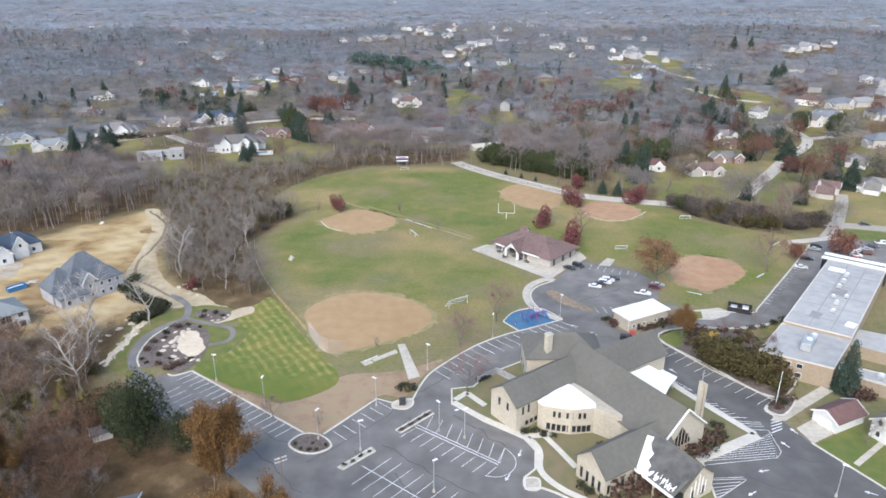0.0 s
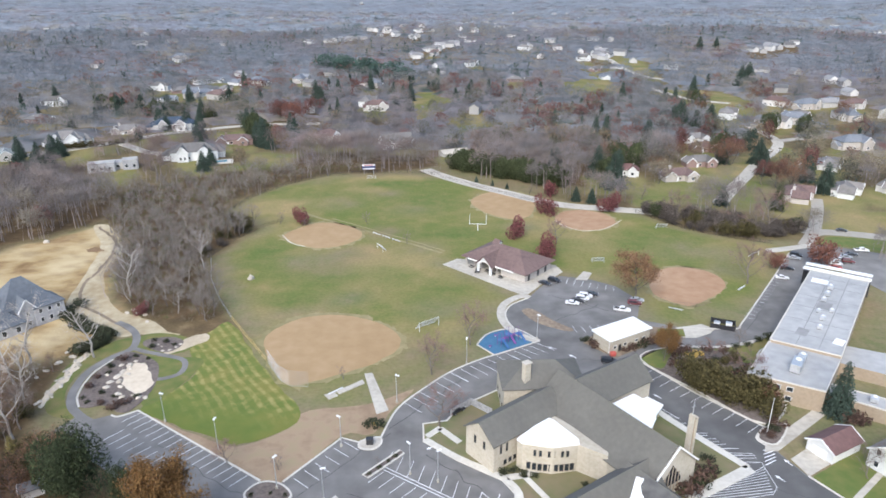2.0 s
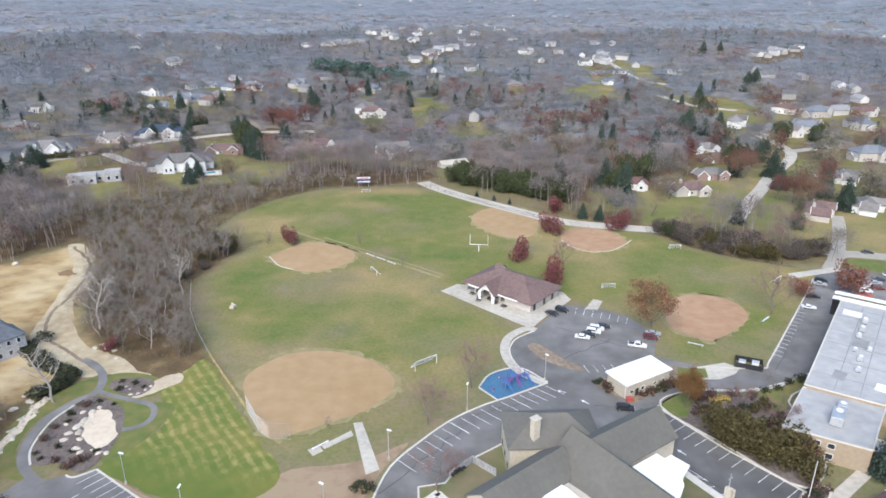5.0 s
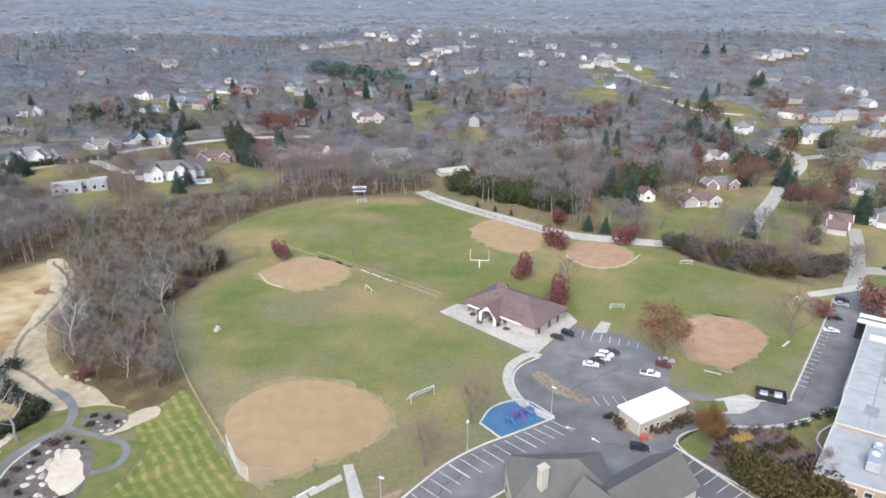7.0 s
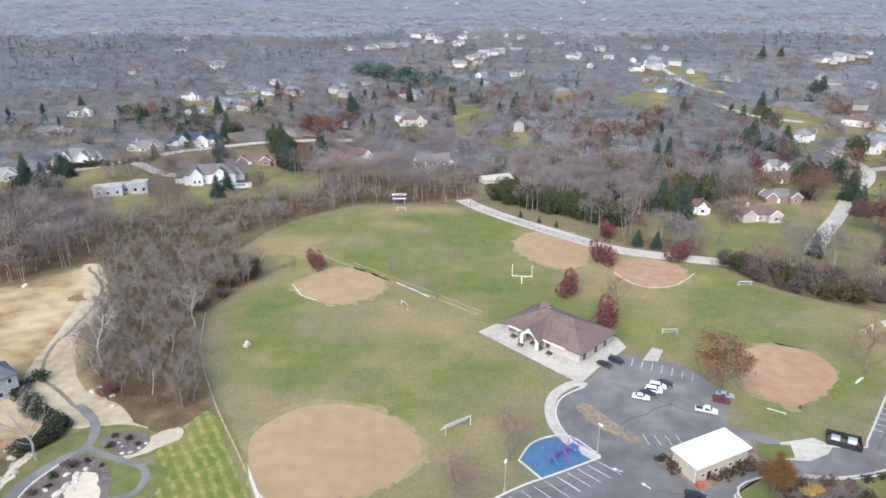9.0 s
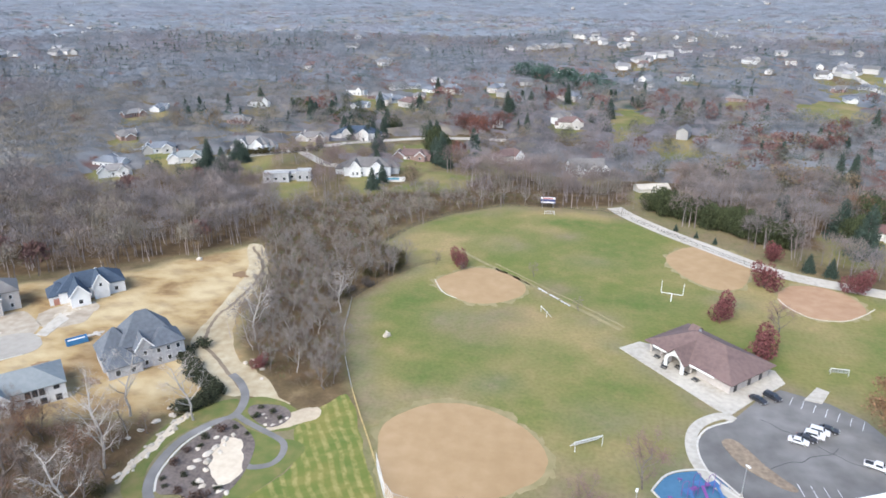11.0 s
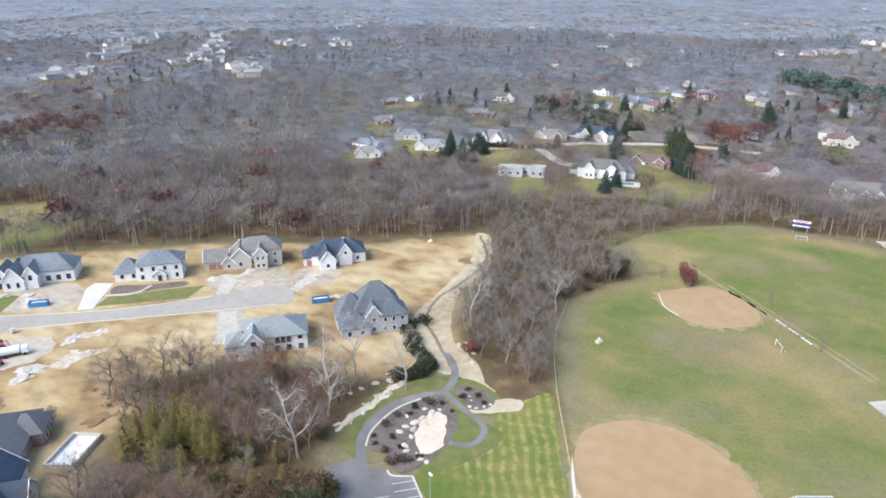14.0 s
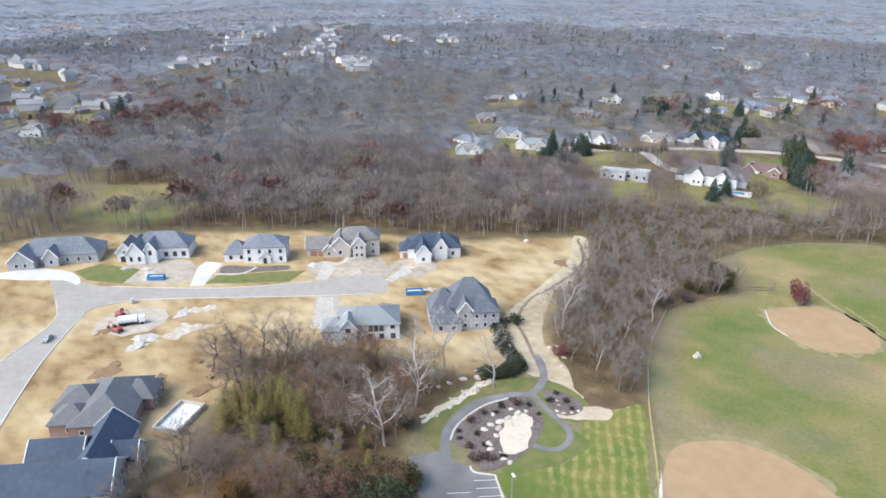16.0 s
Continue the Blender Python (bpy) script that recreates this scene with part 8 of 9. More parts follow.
for x, y, s in ((132, 356, 1.0), (254, 419, 0.9), (249, 352, 1.3), (262, 358, 1.2), (331, 478, 1.4), (320, 470, 1.3), (240, 362, 1.1), (150, 344, 0.6)):
    plant(oak_pale, x, y, s, group="straw-coloured trees")
for x, y, s in ((186, 395, 1.25), (179, 391, 1.2), (192, 399, 1.1), (196, 342, 1.5), (191, 336, 1.2), (162, 404, 1.0), (166, 497, 1.1), (250, 590, 1.5), (316, 630, 1.3), (311, 566, 1.2), (347, 543, 1.3), (296, 454, 1.2), (95, 405, 1.0), (138, 372, 0.9), (-65, 523, 0.8), (241, 568, 1.1), (116, 392, 1.2), (104, 398, 1.0), (-89, 467, 0.6), (-79, 451, 0.5)):
    plant(oak_brown, x, y, s, group="brown oaks")
for i in range(15):
    t = i / 14
    plant(leafy[4], -128 + 120 * t + rng.normal() * 5, 985 - 165 * t + rng.normal() * 14, rng.uniform(1.1, 1.5), group="garden trees", flat=1.4)
    plant(yew, 26 + 54 * t + rng.normal() * 2.5, 397 - 42 * t + rng.normal() * 2.5, rng.uniform(0.8, 1.1), group="evergreen hedge behind the track", label="dark evergreen hedge tree beside the gravel track")
    plant(yew, 24 + 54 * t + rng.normal() * 1.5, 392 - 42 * t + rng.normal() * 1.5, rng.uniform(0.8, 1.1), group="evergreen hedge behind the track", label="dark evergreen hedge tree beside the gravel track")
for x, y, s in ((85, 394, 0.8), (-105, 490, 1.1), (-125, 534, 1.0), (-83, 645, 1.2), (-173, 672, 1.0), (-199, 559, 0.9), (-185, 548, 0.9), (-175, 548, 0.8), (-192, 553, 0.8), (376, 762, 1.2), (463, 1111, 1.4), (488, 1107, 1.3), (-210, 420, 0.8), (-217, 424, 0.8), (-549, 279, 1.4), (-216, 383, 0.9), (-211, 390, 0.8), (-142, 470, 0.9), (-119, 394, 0.8), (207, 397, 1.1), (222, 436, 1.0), (-223, 583, 1.0), (-181, 465, 0.6), (-132, 438, 0.7)):
    plant(pine, x, y, s, group="conifers")


# ---- small things ----
def lamp_post(x, y, turn=0):
    t = thing("street_lamp", pose(x, y, 0.05, 0, 0, turn), "slim pale metal car park lamp on a concrete base", "street lamp", "car park lamps")
    bm = bmesh.new()
    tube(bm, (0, 0, 0), (0, 0, 0.7), 0.3, 0.28, 10)
    part("base", bm, CONCRETE, t)
    bm = bmesh.new()
    tube(bm, (0, 0, 0.7), (0, 0, 8.2), 0.1, 0.07, 8)
    part("pole", bm, METAL, t)
    part("lamp_head", bevelled(-0.3, 0.9, -0.24, 0.24, 8.15, 8.35, 0.05), WHITE_PAINT, t)


for x, y in ((-61.2, 155), (-45.4, 143.8), (-29.4, 130), (-17, 143.5), (-4.4, 160.4), (-19, 126), (-2, 112.5), (15, 178.6), (82, 111), (5, 130.4), (37.4, 191.6), (-1, 133.2)):
    lamp_post(x, y, rng.uniform(0, 360))
flag = thing("flagpole", pose(84.4, 143.6, 0.2), "tall white flagpole in a shrub bed", "flagpole")
bm = bmesh.new()
tube(bm, (0, 0, 0), (0, 0, 9.6), 0.09, 0.05, 8)
part("pole", bm, WHITE_PAINT, flag)
bm = bmesh.new()
bmesh.ops.create_icosphere(bm, subdivisions=2, radius=0.14, matrix=Matrix.Translation((0, 0, 9.7)))
part("finial", bm, METAL, flag)


pole = thing("utility_pole", pose(-33.2, 111.2, 0, 0, 0, 30), "wooden utility pole with two crossarms beside the car park", "utility pole")
bm = bmesh.new()
tube(bm, (0, 0, -0.3), (0, 0, 10.4), 0.17, 0.12, 8)
part("post", bm, WOOD, pole)
for z in (9.9, 9.0):
    part("crossarm", bevelled(-1.3, 1.3, -0.08, 0.08, z, z + 0.14, 0.02), KERB, pole)
    for u in (-1.1, -0.5, 0.5, 1.1):
        bm = bmesh.new()
        tube(bm, (u, 0, z + 0.14), (u, 0, z + 0.34), 0.06, 0.04, 6)
        part("insulator", bm, WHITE_PAINT, pole)


# cars
def car_model(paint, label, kind="car"):
    c = thing(kind, Matrix(), label, "car" if kind != "pickup_truck" else "pickup truck", "parked cars")
    if kind == "pickup_truck":
        prof = [(-2.75, 0.5), (-2.8, 1.1), (-0.75, 1.12), (-0.6, 1.8), (0.75, 1.82), (1.35, 1.2), (2.6, 1.05), (2.75, 0.5)]
        w, glass = 0.95, [(-0.55, 1.2), (-0.48, 1.7), (0.68, 1.72), (1.12, 1.22)]
    elif kind == "suv":
        prof = [(-2.25, 0.45), (-2.3, 1.05), (-2.05, 1.72), (0.55, 1.74), (1.15, 1.12), (2.15, 0.98), (2.3, 0.45)]
        w, glass = 0.92, [(-2.0, 1.12), (-1.85, 1.6), (0.45, 1.62), (0.9, 1.14)]
    else:
        prof = [(-2.25, 0.42), (-2.3, 0.92), (-1.55, 1.02), (-1.0, 1.46), (0.35, 1.46), (1.0, 0.98), (2.15, 0.86), (2.28, 0.42)]
        w, glass = 0.88, [(-1.35, 1.02), (-0.9, 1.36), (0.28, 1.36), (0.8, 1.0)]
    bm = bmesh.new()
    a, b = [], []
    for x, z in prof:
        inset = 0.16 if z > 1.3 else 0.0
        a.append(bm.verts.new((x, -w + inset, z)))
        b.append(bm.verts.new((x, w - inset, z)))
    bm.faces.new(a)
    bm.faces.new(b[::-1])
    for i in range(len(prof)):
        j = (i + 1) % len(prof)
        bm.faces.new((a[i], b[i], b[j], a[j]))
    bmesh.ops.bevel(bm, geom=bm.edges[:], offset=0.07, segments=2, affect="EDGES")
    part("body", bm, paint, c)
    bm = bmesh.new()
    for s in (-1, 1):
        v = [bm.verts.new((x, s * (w - (0.1 if z > 1.3 else 0.0) + 0.012), z)) for x, z in glass]
        bm.faces.new(v if s < 0 else v[::-1])
    part("side_glass", bm, GLASS, c)
    (x0, z0), (x1, z1) = prof[-4], prof[-3]
    bm = bmesh.new()
    v = [bm.verts.new((x0 + (x1 - x0) * f + 0.03, s * (w - 0.24), z0 + (z1 - z0) * f + 0.035)) for f, s in ((0.1, -1), (0.1, 1), (0.9, 1), (0.9, -1))]
    bm.faces.new(v)
    part("windscreen", bm, GLASS, c)
    (x0, z0), (x1, z1) = prof[1 if kind != "car" else 2], prof[2 if kind != "car" else 3]
    if kind != "pickup_truck":
        bm = bmesh.new()
        v = [bm.verts.new((x0 + (x1 - x0) * f - 0.03, s * (w - 0.24), z0 + (z1 - z0) * f + 0.03)) for f, s in ((0.15, -1), (0.15, 1), (0.9, 1), (0.9, -1))]
        bm.faces.new(v)
        part("rear_window", bm, GLASS, c)
    else:
        part("cargo_bed", boxes((-2.6, -0.95, -0.75, 0.75, 1.06, 1.16)), DARK, c)
    xe = prof[-1][0]
    for s in (-1, 1):
        part("headlight", bevelled(xe - 0.1, xe + 0.03, s * 0.62 - 0.16, s * 0.62 + 0.16, 0.66, 0.82, 0.02), WHITE_PAINT, c)
        part("tail_light", bevelled(-xe - 0.05, -xe + 0.06, s * 0.66 - 0.12, s * 0.66 + 0.12, 0.72, 0.9, 0.02), RED_STEEL, c)
        for x in (-xe * 0.6, xe * 0.62):
            bm = bmesh.new()
            tube(bm, (x, s * (w - 0.2), 0.34), (x, s * (w + 0.02), 0.34), 0.34, 0.34, 12)
            tyre = part("wheel", bm, TYRE, c)
            bm = bmesh.new()
            tube(bm, (x, s * (w + 0.02), 0.34), (x, s * (w + 0.035), 0.34), 0.2, 0.18, 10)
            part("rim", bm, METAL, tyre)
    return c


def lacquer(name, col):
    return make(name, [tuple(v * 0.85 for v in col), col], 1.5, 0.3)


WHITE_CAR, BLACK_CAR, RED_CAR, SILVER_CAR = lacquer("white_car_paint", (0.75, 0.75, 0.76)), lacquer("black_car_paint", (0.03, 0.03, 0.036)), lacquer("maroon_car_paint", (0.14, 0.035, 0.04)), lacquer("silver_car_paint", (0.35, 0.36, 0.38))
models = {"w": car_model(WHITE_CAR, "white parked car on grey asphalt"), "b": car_model(BLACK_CAR, "black parked saloon car on grey asphalt"), "r": car_model(RED_CAR, "maroon parked car on grey asphalt", "suv"),
          "s": car_model(BLACK_CAR, "black parked sport utility vehicle", "suv"), "v": car_model(WHITE_CAR, "white parked sport utility vehicle", "suv"), "g": car_model(SILVER_CAR, "silver parked car on grey asphalt"),
          "p": car_model(WHITE_CAR, "white parked pickup truck with a dark bed", "pickup_truck"), "k": car_model(RED_STEEL, "bright red parked car on grey asphalt")}
for k, x, y, turn in (("b", 47.2, 230.6, -40), ("s", 51, 232.8, -40), ("w", 53.4, 214.4, -18), ("b", 55.6, 216, -18), ("v", 57.6, 217.6, -18), ("v", 59.2, 219.6, -18), ("b", 61.6, 221, -18), ("p", 68.6, 208.6, -22), ("r", 74.2, 213.2, -15), ("g", 75.8, 215.6, -15), ("s", 55.4, 177, -15),
                      ("w", 134.4, 231.4, -20), ("b", 140.8, 239.6, -22), ("g", 148.8, 249.6, -30), ("s", 151, 252.4, -30), ("k", 159.4, 239.6, -15), ("v", 161.6, 243, -15), ("w", 165.4, 247.4, -15), ("r", 167.6, 245, -15), ("b", 173.4, 252, -15), ("g", 169.6, 249.6, -15), ("p", 180, 256, -15), ("b", 10.8, 155.6, 40), ("b", 186, 279, -20), ("w", 218, 338, 60),
                      ("g", -206.6, 112.6, -42), ("w", 232, 396, 70), ("s", 252, 470, 70)):
    plant(models[k], x, y, 1.0, turn, z=0.06 + (ground_at(x, y) + 0.3 if y > 300 else 0))


# goals, benches, scoreboard, fences
def goal(x, y, turn, w, h, label):
    g = thing("soccer_goal", pose(x, y, 0, 0, 0, turn), label, "soccer goal", "soccer goals")
    for s in (-1, 1):
        bm = bmesh.new()
        tube(bm, (s * w / 2, 0, 0), (s * w / 2, 0, h), 0.07, 0.07, 6)
        part("post", bm, WHITE_PAINT, g)
        bm = bmesh.new()
        tube(bm, (s * w / 2, 0, h), (s * w / 2, h * 0.8, 0), 0.05, 0.05, 6)
        part("stay", bm, WHITE_PAINT, g)
    bm = bmesh.new()
    tube(bm, (-w / 2, 0, h), (w / 2, 0, h), 0.07, 0.07, 6)
    part("crossbar", bm, WHITE_PAINT, g)
    bm = bmesh.new()
    tube(bm, (-w / 2, h * 0.8, 0.05), (w / 2, h * 0.8, 0.05), 0.05, 0.05, 6)
    part("ground_bar", bm, WHITE_PAINT, g)
    bm = bmesh.new()
    n = max(6, int(w / 0.35))
    for i in range(n + 1):
        x0 = -w / 2 + w * i / n
        tube(bm, (x0, 0.02, h), (x0, h * 0.8, 0.05), 0.026, 0.026, 3)
    for i in range(1, 7):
        f = i / 7
        tube(bm, (-w / 2, h * 0.8 * f, h * (1 - f)), (w / 2, h * 0.8 * f, h * (1 - f)), 0.026, 0.026, 3)
    part("net", bm, METAL, g, "pale net")


goal(5, 200, 34, 7.4, 2.9, "large white soccer goal with a pale net")
for x, y, turn in ((71.5, 250, 0), (109.6, 287, 0), (135, 253, 35), (-13, 267.5, -60), (-22, 373, 10)):
    goal(x, y, turn, 4.6, 2.0, "small white soccer goal on the grass")
fp = thing("football_goalpost", pose(28.6, 288, 0, 0, 0, -8), "white forked football goalpost", "goalpost")
bm = bmesh.new()
tube(bm, (0, 0, 0), (0, 0, 3), 0.14, 0.14, 8)
part("post", bm, WHITE_PAINT, fp)
bm = bmesh.new()
tube(bm, (-3.6, 0, 3), (3.6, 0, 3), 0.1, 0.1, 8)
part("crossbar", bm, WHITE_PAINT, fp)
for s in (-1, 1):
    bm = bmesh.new()
    tube(bm, (s * 3.6, 0, 3), (s * 3.6, 0, 7.4), 0.08, 0.07, 8)
    part("upright", bm, WHITE_PAINT, fp)
sb = thing("scoreboard", pose(-24, 384, 0, 0, 0, 4), "scoreboard with a red band and dark blue panels", "scoreboard")
part("panel", bevelled(-3.6, 3.6, -0.2, 0.2, 2.4, 5.6, 0.05), make("scoreboard_blue", [(0.03, 0.04, 0.12), (0.05, 0.06, 0.17)], 1, 0.5), sb)
part("sign_band", boxes((-3.5, 3.5, -0.26, -0.2, 4.6, 5.5)), WHITE_PAINT, sb, "white name band with a red bar")
part("red_bar", boxes((-2.6, 2.6, -0.3, -0.26, 4.8, 5.2)), RED_STEEL, sb)
part("score_strip", boxes((-3.3, 3.3, -0.26, -0.2, 2.7, 3.2)), WHITE_PAINT, sb, "pale strip of panel lettering bars")
for s in (-2.6, 2.6):
    part("post", boxes((s - 0.12, s + 0.12, -0.12, 0.12, 0, 2.4)), METAL, sb)


def bleacher(x, y, turn, label="low silver aluminium spectator bench"):
    b = thing("bench", pose(x, y, 0, 0, 0, turn), label, "bench", "spectator benches")
    part("seat", bevelled(-2.3, 2.3, -0.16, 0.16, 0.42, 0.48, 0.02), WHITE_PAINT, b)
    part("footboard", bevelled(-2.3, 2.3, 0.3, 0.6, 0.15, 0.2, 0.02), METAL, b)
    for s in (-1.9, 0, 1.9):
        part("leg", boxes((s - 0.05, s + 0.05, -0.15, 0.55, 0, 0.42)), METAL, b)


for x, y in ((-15.4, 285.4), (-11, 281.2), (-6.8, 277)):
    bleacher(x, y, -44)
for x, y, turn in ((116, 224, 40), (86.6, 209, -30), (-20.6, 166, 40)):
    bleacher(x, y, turn)


def mesh_fence(name, pts, h, label, material=METAL, gap=3.0, infill=0.55, r=0.04):
    f = thing(name, pose(0, 0, 0), label, "fence", "field fences")
    for (ax, ay), (bx, by) in zip(pts, pts[1:]):
        n = max(1, int(math.hypot(bx - ax, by - ay) / gap))
        for i in range(n):
            x, y = ax + (bx - ax) * i / n, ay + (by - ay) * i / n
            z = ground_at(x, y)
            bm = bmesh.new()
            tube(bm, (x, y, z), (x, y, z + h), r, r, 5)
            part("post", bm, material, f)
    bm = bmesh.new()
    for (ax, ay), (bx, by) in zip(pts, pts[1:]):
        for z in (h, 0.08):
            tube(bm, (ax, ay, z + ground_at(ax, ay)), (bx, by, z + ground_at(bx, by)), r * 0.7, r * 0.7, 4)
        d = math.hypot(bx - ax, by - ay)
        k = int(d / infill)
        for i in range(-int(h / infill), k):
            for s in (1, -1):
                t0, t1 = i * infill, i * infill + h
                c0, c1 = max(0.0, t0), min(d, t1)
                if c1 <= c0:
                    continue
                za, zb = ((c0 - t0), (c1 - t0)) if s > 0 else (h - (c0 - t0), h - (c1 - t0))
                tube(bm, (ax + (bx - ax) * c0 / d, ay + (by - ay) * c0 / d, za), (ax + (bx - ax) * c1 / d, ay + (by - ay) * c1 / d, zb), 0.012, 0.012, 3)
    part("wire_mesh", bm, material, f)


YELLOW_RAIL = make("yellow_rail", [(0.42, 0.31, 0.12), (0.52, 0.4, 0.18)], 1.0, 0.6)
mesh_fence("backstop", [(-41, 181), (-36.4, 172.6), (-33.4, 169.6), (-28, 168.8)], 4.5, "tall chain-link backstop behind home plate", infill=0.5)
mesh_fence("field_fence", [(-58, 209), (-52, 199), (-47, 191), (-41.6, 182)], 1.2, "low chain-link fence with a yellow top rail", YELLOW_RAIL, infill=0.8, r=0.09)
mesh_fence("field_fence", [(-58, 209), (-66, 224), (-73, 240), (-79, 262)], 1.2, "low chain-link fence along the wood", infill=1.0)
mesh_fence("backstop", [(82.6, 219), (88, 212), (94, 210.4), (101, 214)], 1.4, "low chain-link fence behind a reddish infield", WOOD, infill=0.7)
mesh_fence("field_fence", [(-86, 320), (-80, 342), (-66, 365), (-47, 381), (-24, 385.6), (2, 385), (16, 379)], 1.5, "dark netting fence round the outfield", BLACK_FENCE, 4.0, 0.6, 0.06)
mesh_fence("field_fence", [(16, 375), (30, 360), (48, 340.6), (62, 327)], 1.3, "dark fence along the gravel track", BLACK_FENCE, 4.0, 0.6, 0.06)
mesh_fence("field_fence", [(105, 309.4), (112, 298), (119.4, 286), (132, 275.6), (149, 266.2)], 1.4, "dark netting fence below the scrub", BLACK_FENCE, 4.0, 0.45, 0.06)
mesh_fence("field_fence", [(-80, 262), (-74, 282), (-66, 297), (-58, 305)], 1.3, "dark fence beside the scrub", BLACK_FENCE, 4.0, 0.6, 0.06)

# black fenced enclosure with parked equipment
enc = thing("screened_enclosure", pose(97, 196.6, 0.1, 0, 0, -25), "black screened enclosure beside the drive", "enclosure")
for x0, x1, y0, y1 in ((-3.6, 3.6, -2.2, -2.1), (-3.6, 3.6, 2.1, 2.2), (-3.6, -3.5, -2.1, 2.1), (3.5, 3.6, -2.1, 2.1)):
    part("screen", boxes((x0, x1, y0, y1, 0, 1.6)), BLACK_FENCE, enc)
for x, y in ((-3.6, -2.2), (3.6, -2.2), (-3.6, 2.2), (3.6, 2.2), (0, -2.2), (0, 2.2)):
    part("post", boxes((x - 0.08, x + 0.08, y - 0.08, y + 0.08, 0, 1.8)), DARK, enc)
for x, y, s in ((95.4, 197.4, 0.9), (98.6, 196, 1.1)):
    b = thing("equipment_box", pose(x, y, 0.1, 0, 0, -25), "pale metal utility box inside the enclosure", "utility box", "utility boxes")
    part("casing", bevelled(-0.9, 0.9, -0.6, 0.6, 0, 1.5 * s, 0.06), WHITE_PAINT, b)
    part("lid", bevelled(-0.95, 0.95, -0.65, 0.65, 1.5 * s, 1.5 * s + 0.08, 0.02), METAL, b)

# playground
structure("play_surface", slab(curve([(19.4, 189), (22.6, 194.6), (27.6, 197.4), (32, 197.6), (36, 193), (37.4, 190.6)], 4) + [(23.4, 183.2)], 0.12), RUBBER, "bright blue rubber playground surface", "play surface")
structure("kerb", ribbon([(23.4, 182.8), (19, 189)] + curve([(19, 189), (22.4, 195), (27.6, 198), (32.4, 198), (38, 190.8)], 4)[1:], 0.4, 0.2), KERB, "pale kerb round the playground", "kerb")
pg = thing("climbing_frame", pose(29, 190.6, 0.12, 0, 0, 35), "purple and blue playground climbing frame with slides", "climbing frame")
for i, (x, y, h) in enumerate(((-3.4, 0, 1.6), (0, 0.6, 2.2), (3.2, -0.4, 1.8))):
    part("deck", bevelled(x - 0.9, x + 0.9, y - 0.9, y + 0.9, h - 0.1, h, 0.03), PLAY_BLUE, pg)
    for sx in (-0.85, 0.85):
        for sy in (-0.85, 0.85):
            bm = bmesh.new()
            tube(bm, (x + sx, y + sy, 0), (x + sx, y + sy, h + 1.5), 0.07, 0.07, 6)
            part("post", bm, PLAY, pg)
    bm = bmesh.new()
    for k in range(6):
        a, b = k * 0.5236, (k + 1) * 0.5236
        tube(bm, (x - 0.85 * math.cos(a), y + 0.85, h + 1.4 + 0.5 * math.sin(a)), (x - 0.85 * math.cos(b), y + 0.85, h + 1.4 + 0.5 * math.sin(b)), 0.06, 0.06, 5)
    part("arch", bm, PLAY, pg, "purple tube arch")
    bm = boxes((x - 0.35, x + 0.35, y - 3.2, y - 0.9, 0.2, 0.3))
    for v in bm.verts:
        if v.co.y > y - 2:
            v.co.z += h - 0.2
    part("slide", bm, PLAY if i % 2 else PLAY_BLUE, pg, "plastic slide")
for x0, x1 in ((-2.5, -0.9), (0.9, 2.3)):
    part("bridge", boxes((x0, x1, -0.3, 0.7, 1.6, 1.7)), PLAY, pg)
for x, y in ((22.6, 187), (25, 193.4)):
    s = thing("spring_rider", pose(x, y, 0.12), "small purple playground spring rider", "spring rider", "spring riders")
    part("seat", bevelled(-0.5, 0.5, -0.2, 0.2, 0.5, 0.8, 0.08), PLAY, s)
    bm = bmesh.new()
    tube(bm, (0, 0, 0), (0, 0, 0.5), 0.12, 0.12, 8)
    part("spring", bm, METAL, s)


# boulders and bins
def boulder(x, y, r, flat=0.6, label="pale limestone boulder in the garden bed", z=0.1):
    bm = bmesh.new()
    bmesh.ops.create_icosphere(bm, subdivisions=2, radius=r)
    o = Vector((x, y, r * 7))
    for v in bm.verts:
        v.co *= 1 + 0.6 * noise.noise(v.co * (1.5 / r) + o)
        v.co.x *= 1.35 if flat < 1 else 0.9
        v.co.z *= flat
        v.co.z = max(v.co.z, -0.2 * r)
    ob = part("boulder", bm, ROCK, None)
    ob.matrix_basis = pose(x, y, z + 0.1 * r, 0, 0, (x * 37) % 360)
    tagged(ob, label, "boulder", "garden boulders")


for x, y, r in ((-81, 176, 1.3), (-80.6, 178.6, 1.1), (-80, 181.8, 1.2), (-82.3, 182, 0.8), (-79, 184, 0.8), (-82, 173.4, 0.9), (-79.6, 173.6, 1.2), (-78.2, 171, 0.9), (-82, 170.8, 1.0), (-84.2, 177.2, 0.8), (-77.6, 167.4, 1.1), (-76, 166.2, 0.9), (-71.6, 165.7, 0.9), (-69.8, 165.6, 0.8), (-73.4, 166.8, 0.6), (-78.6, 177.4, 0.8), (-79, 180, 0.7),
                (-73.4, 189.6, 0.6), (-71.6, 190, 0.6), (-70.2, 191.6, 0.6), (-69.4, 193.4, 0.6), (-76, 193.4, 0.5), (-74.6, 192.2, 0.4), (-95, 189, 0.9), (-98, 187.4, 1.1), (-100.6, 184, 1.2), (-102, 180, 0.9), (-103, 176.6, 0.8), (-98.6, 192.6, 0.9), (-101, 190, 0.8), (-93.4, 215, 0.9), (-90, 214.6, 0.8), (-87, 213, 0.9), (-84.6, 208.4, 0.8), (-92, 217, 0.7)):
    boulder(x, y, r * 0.72, 0.45)
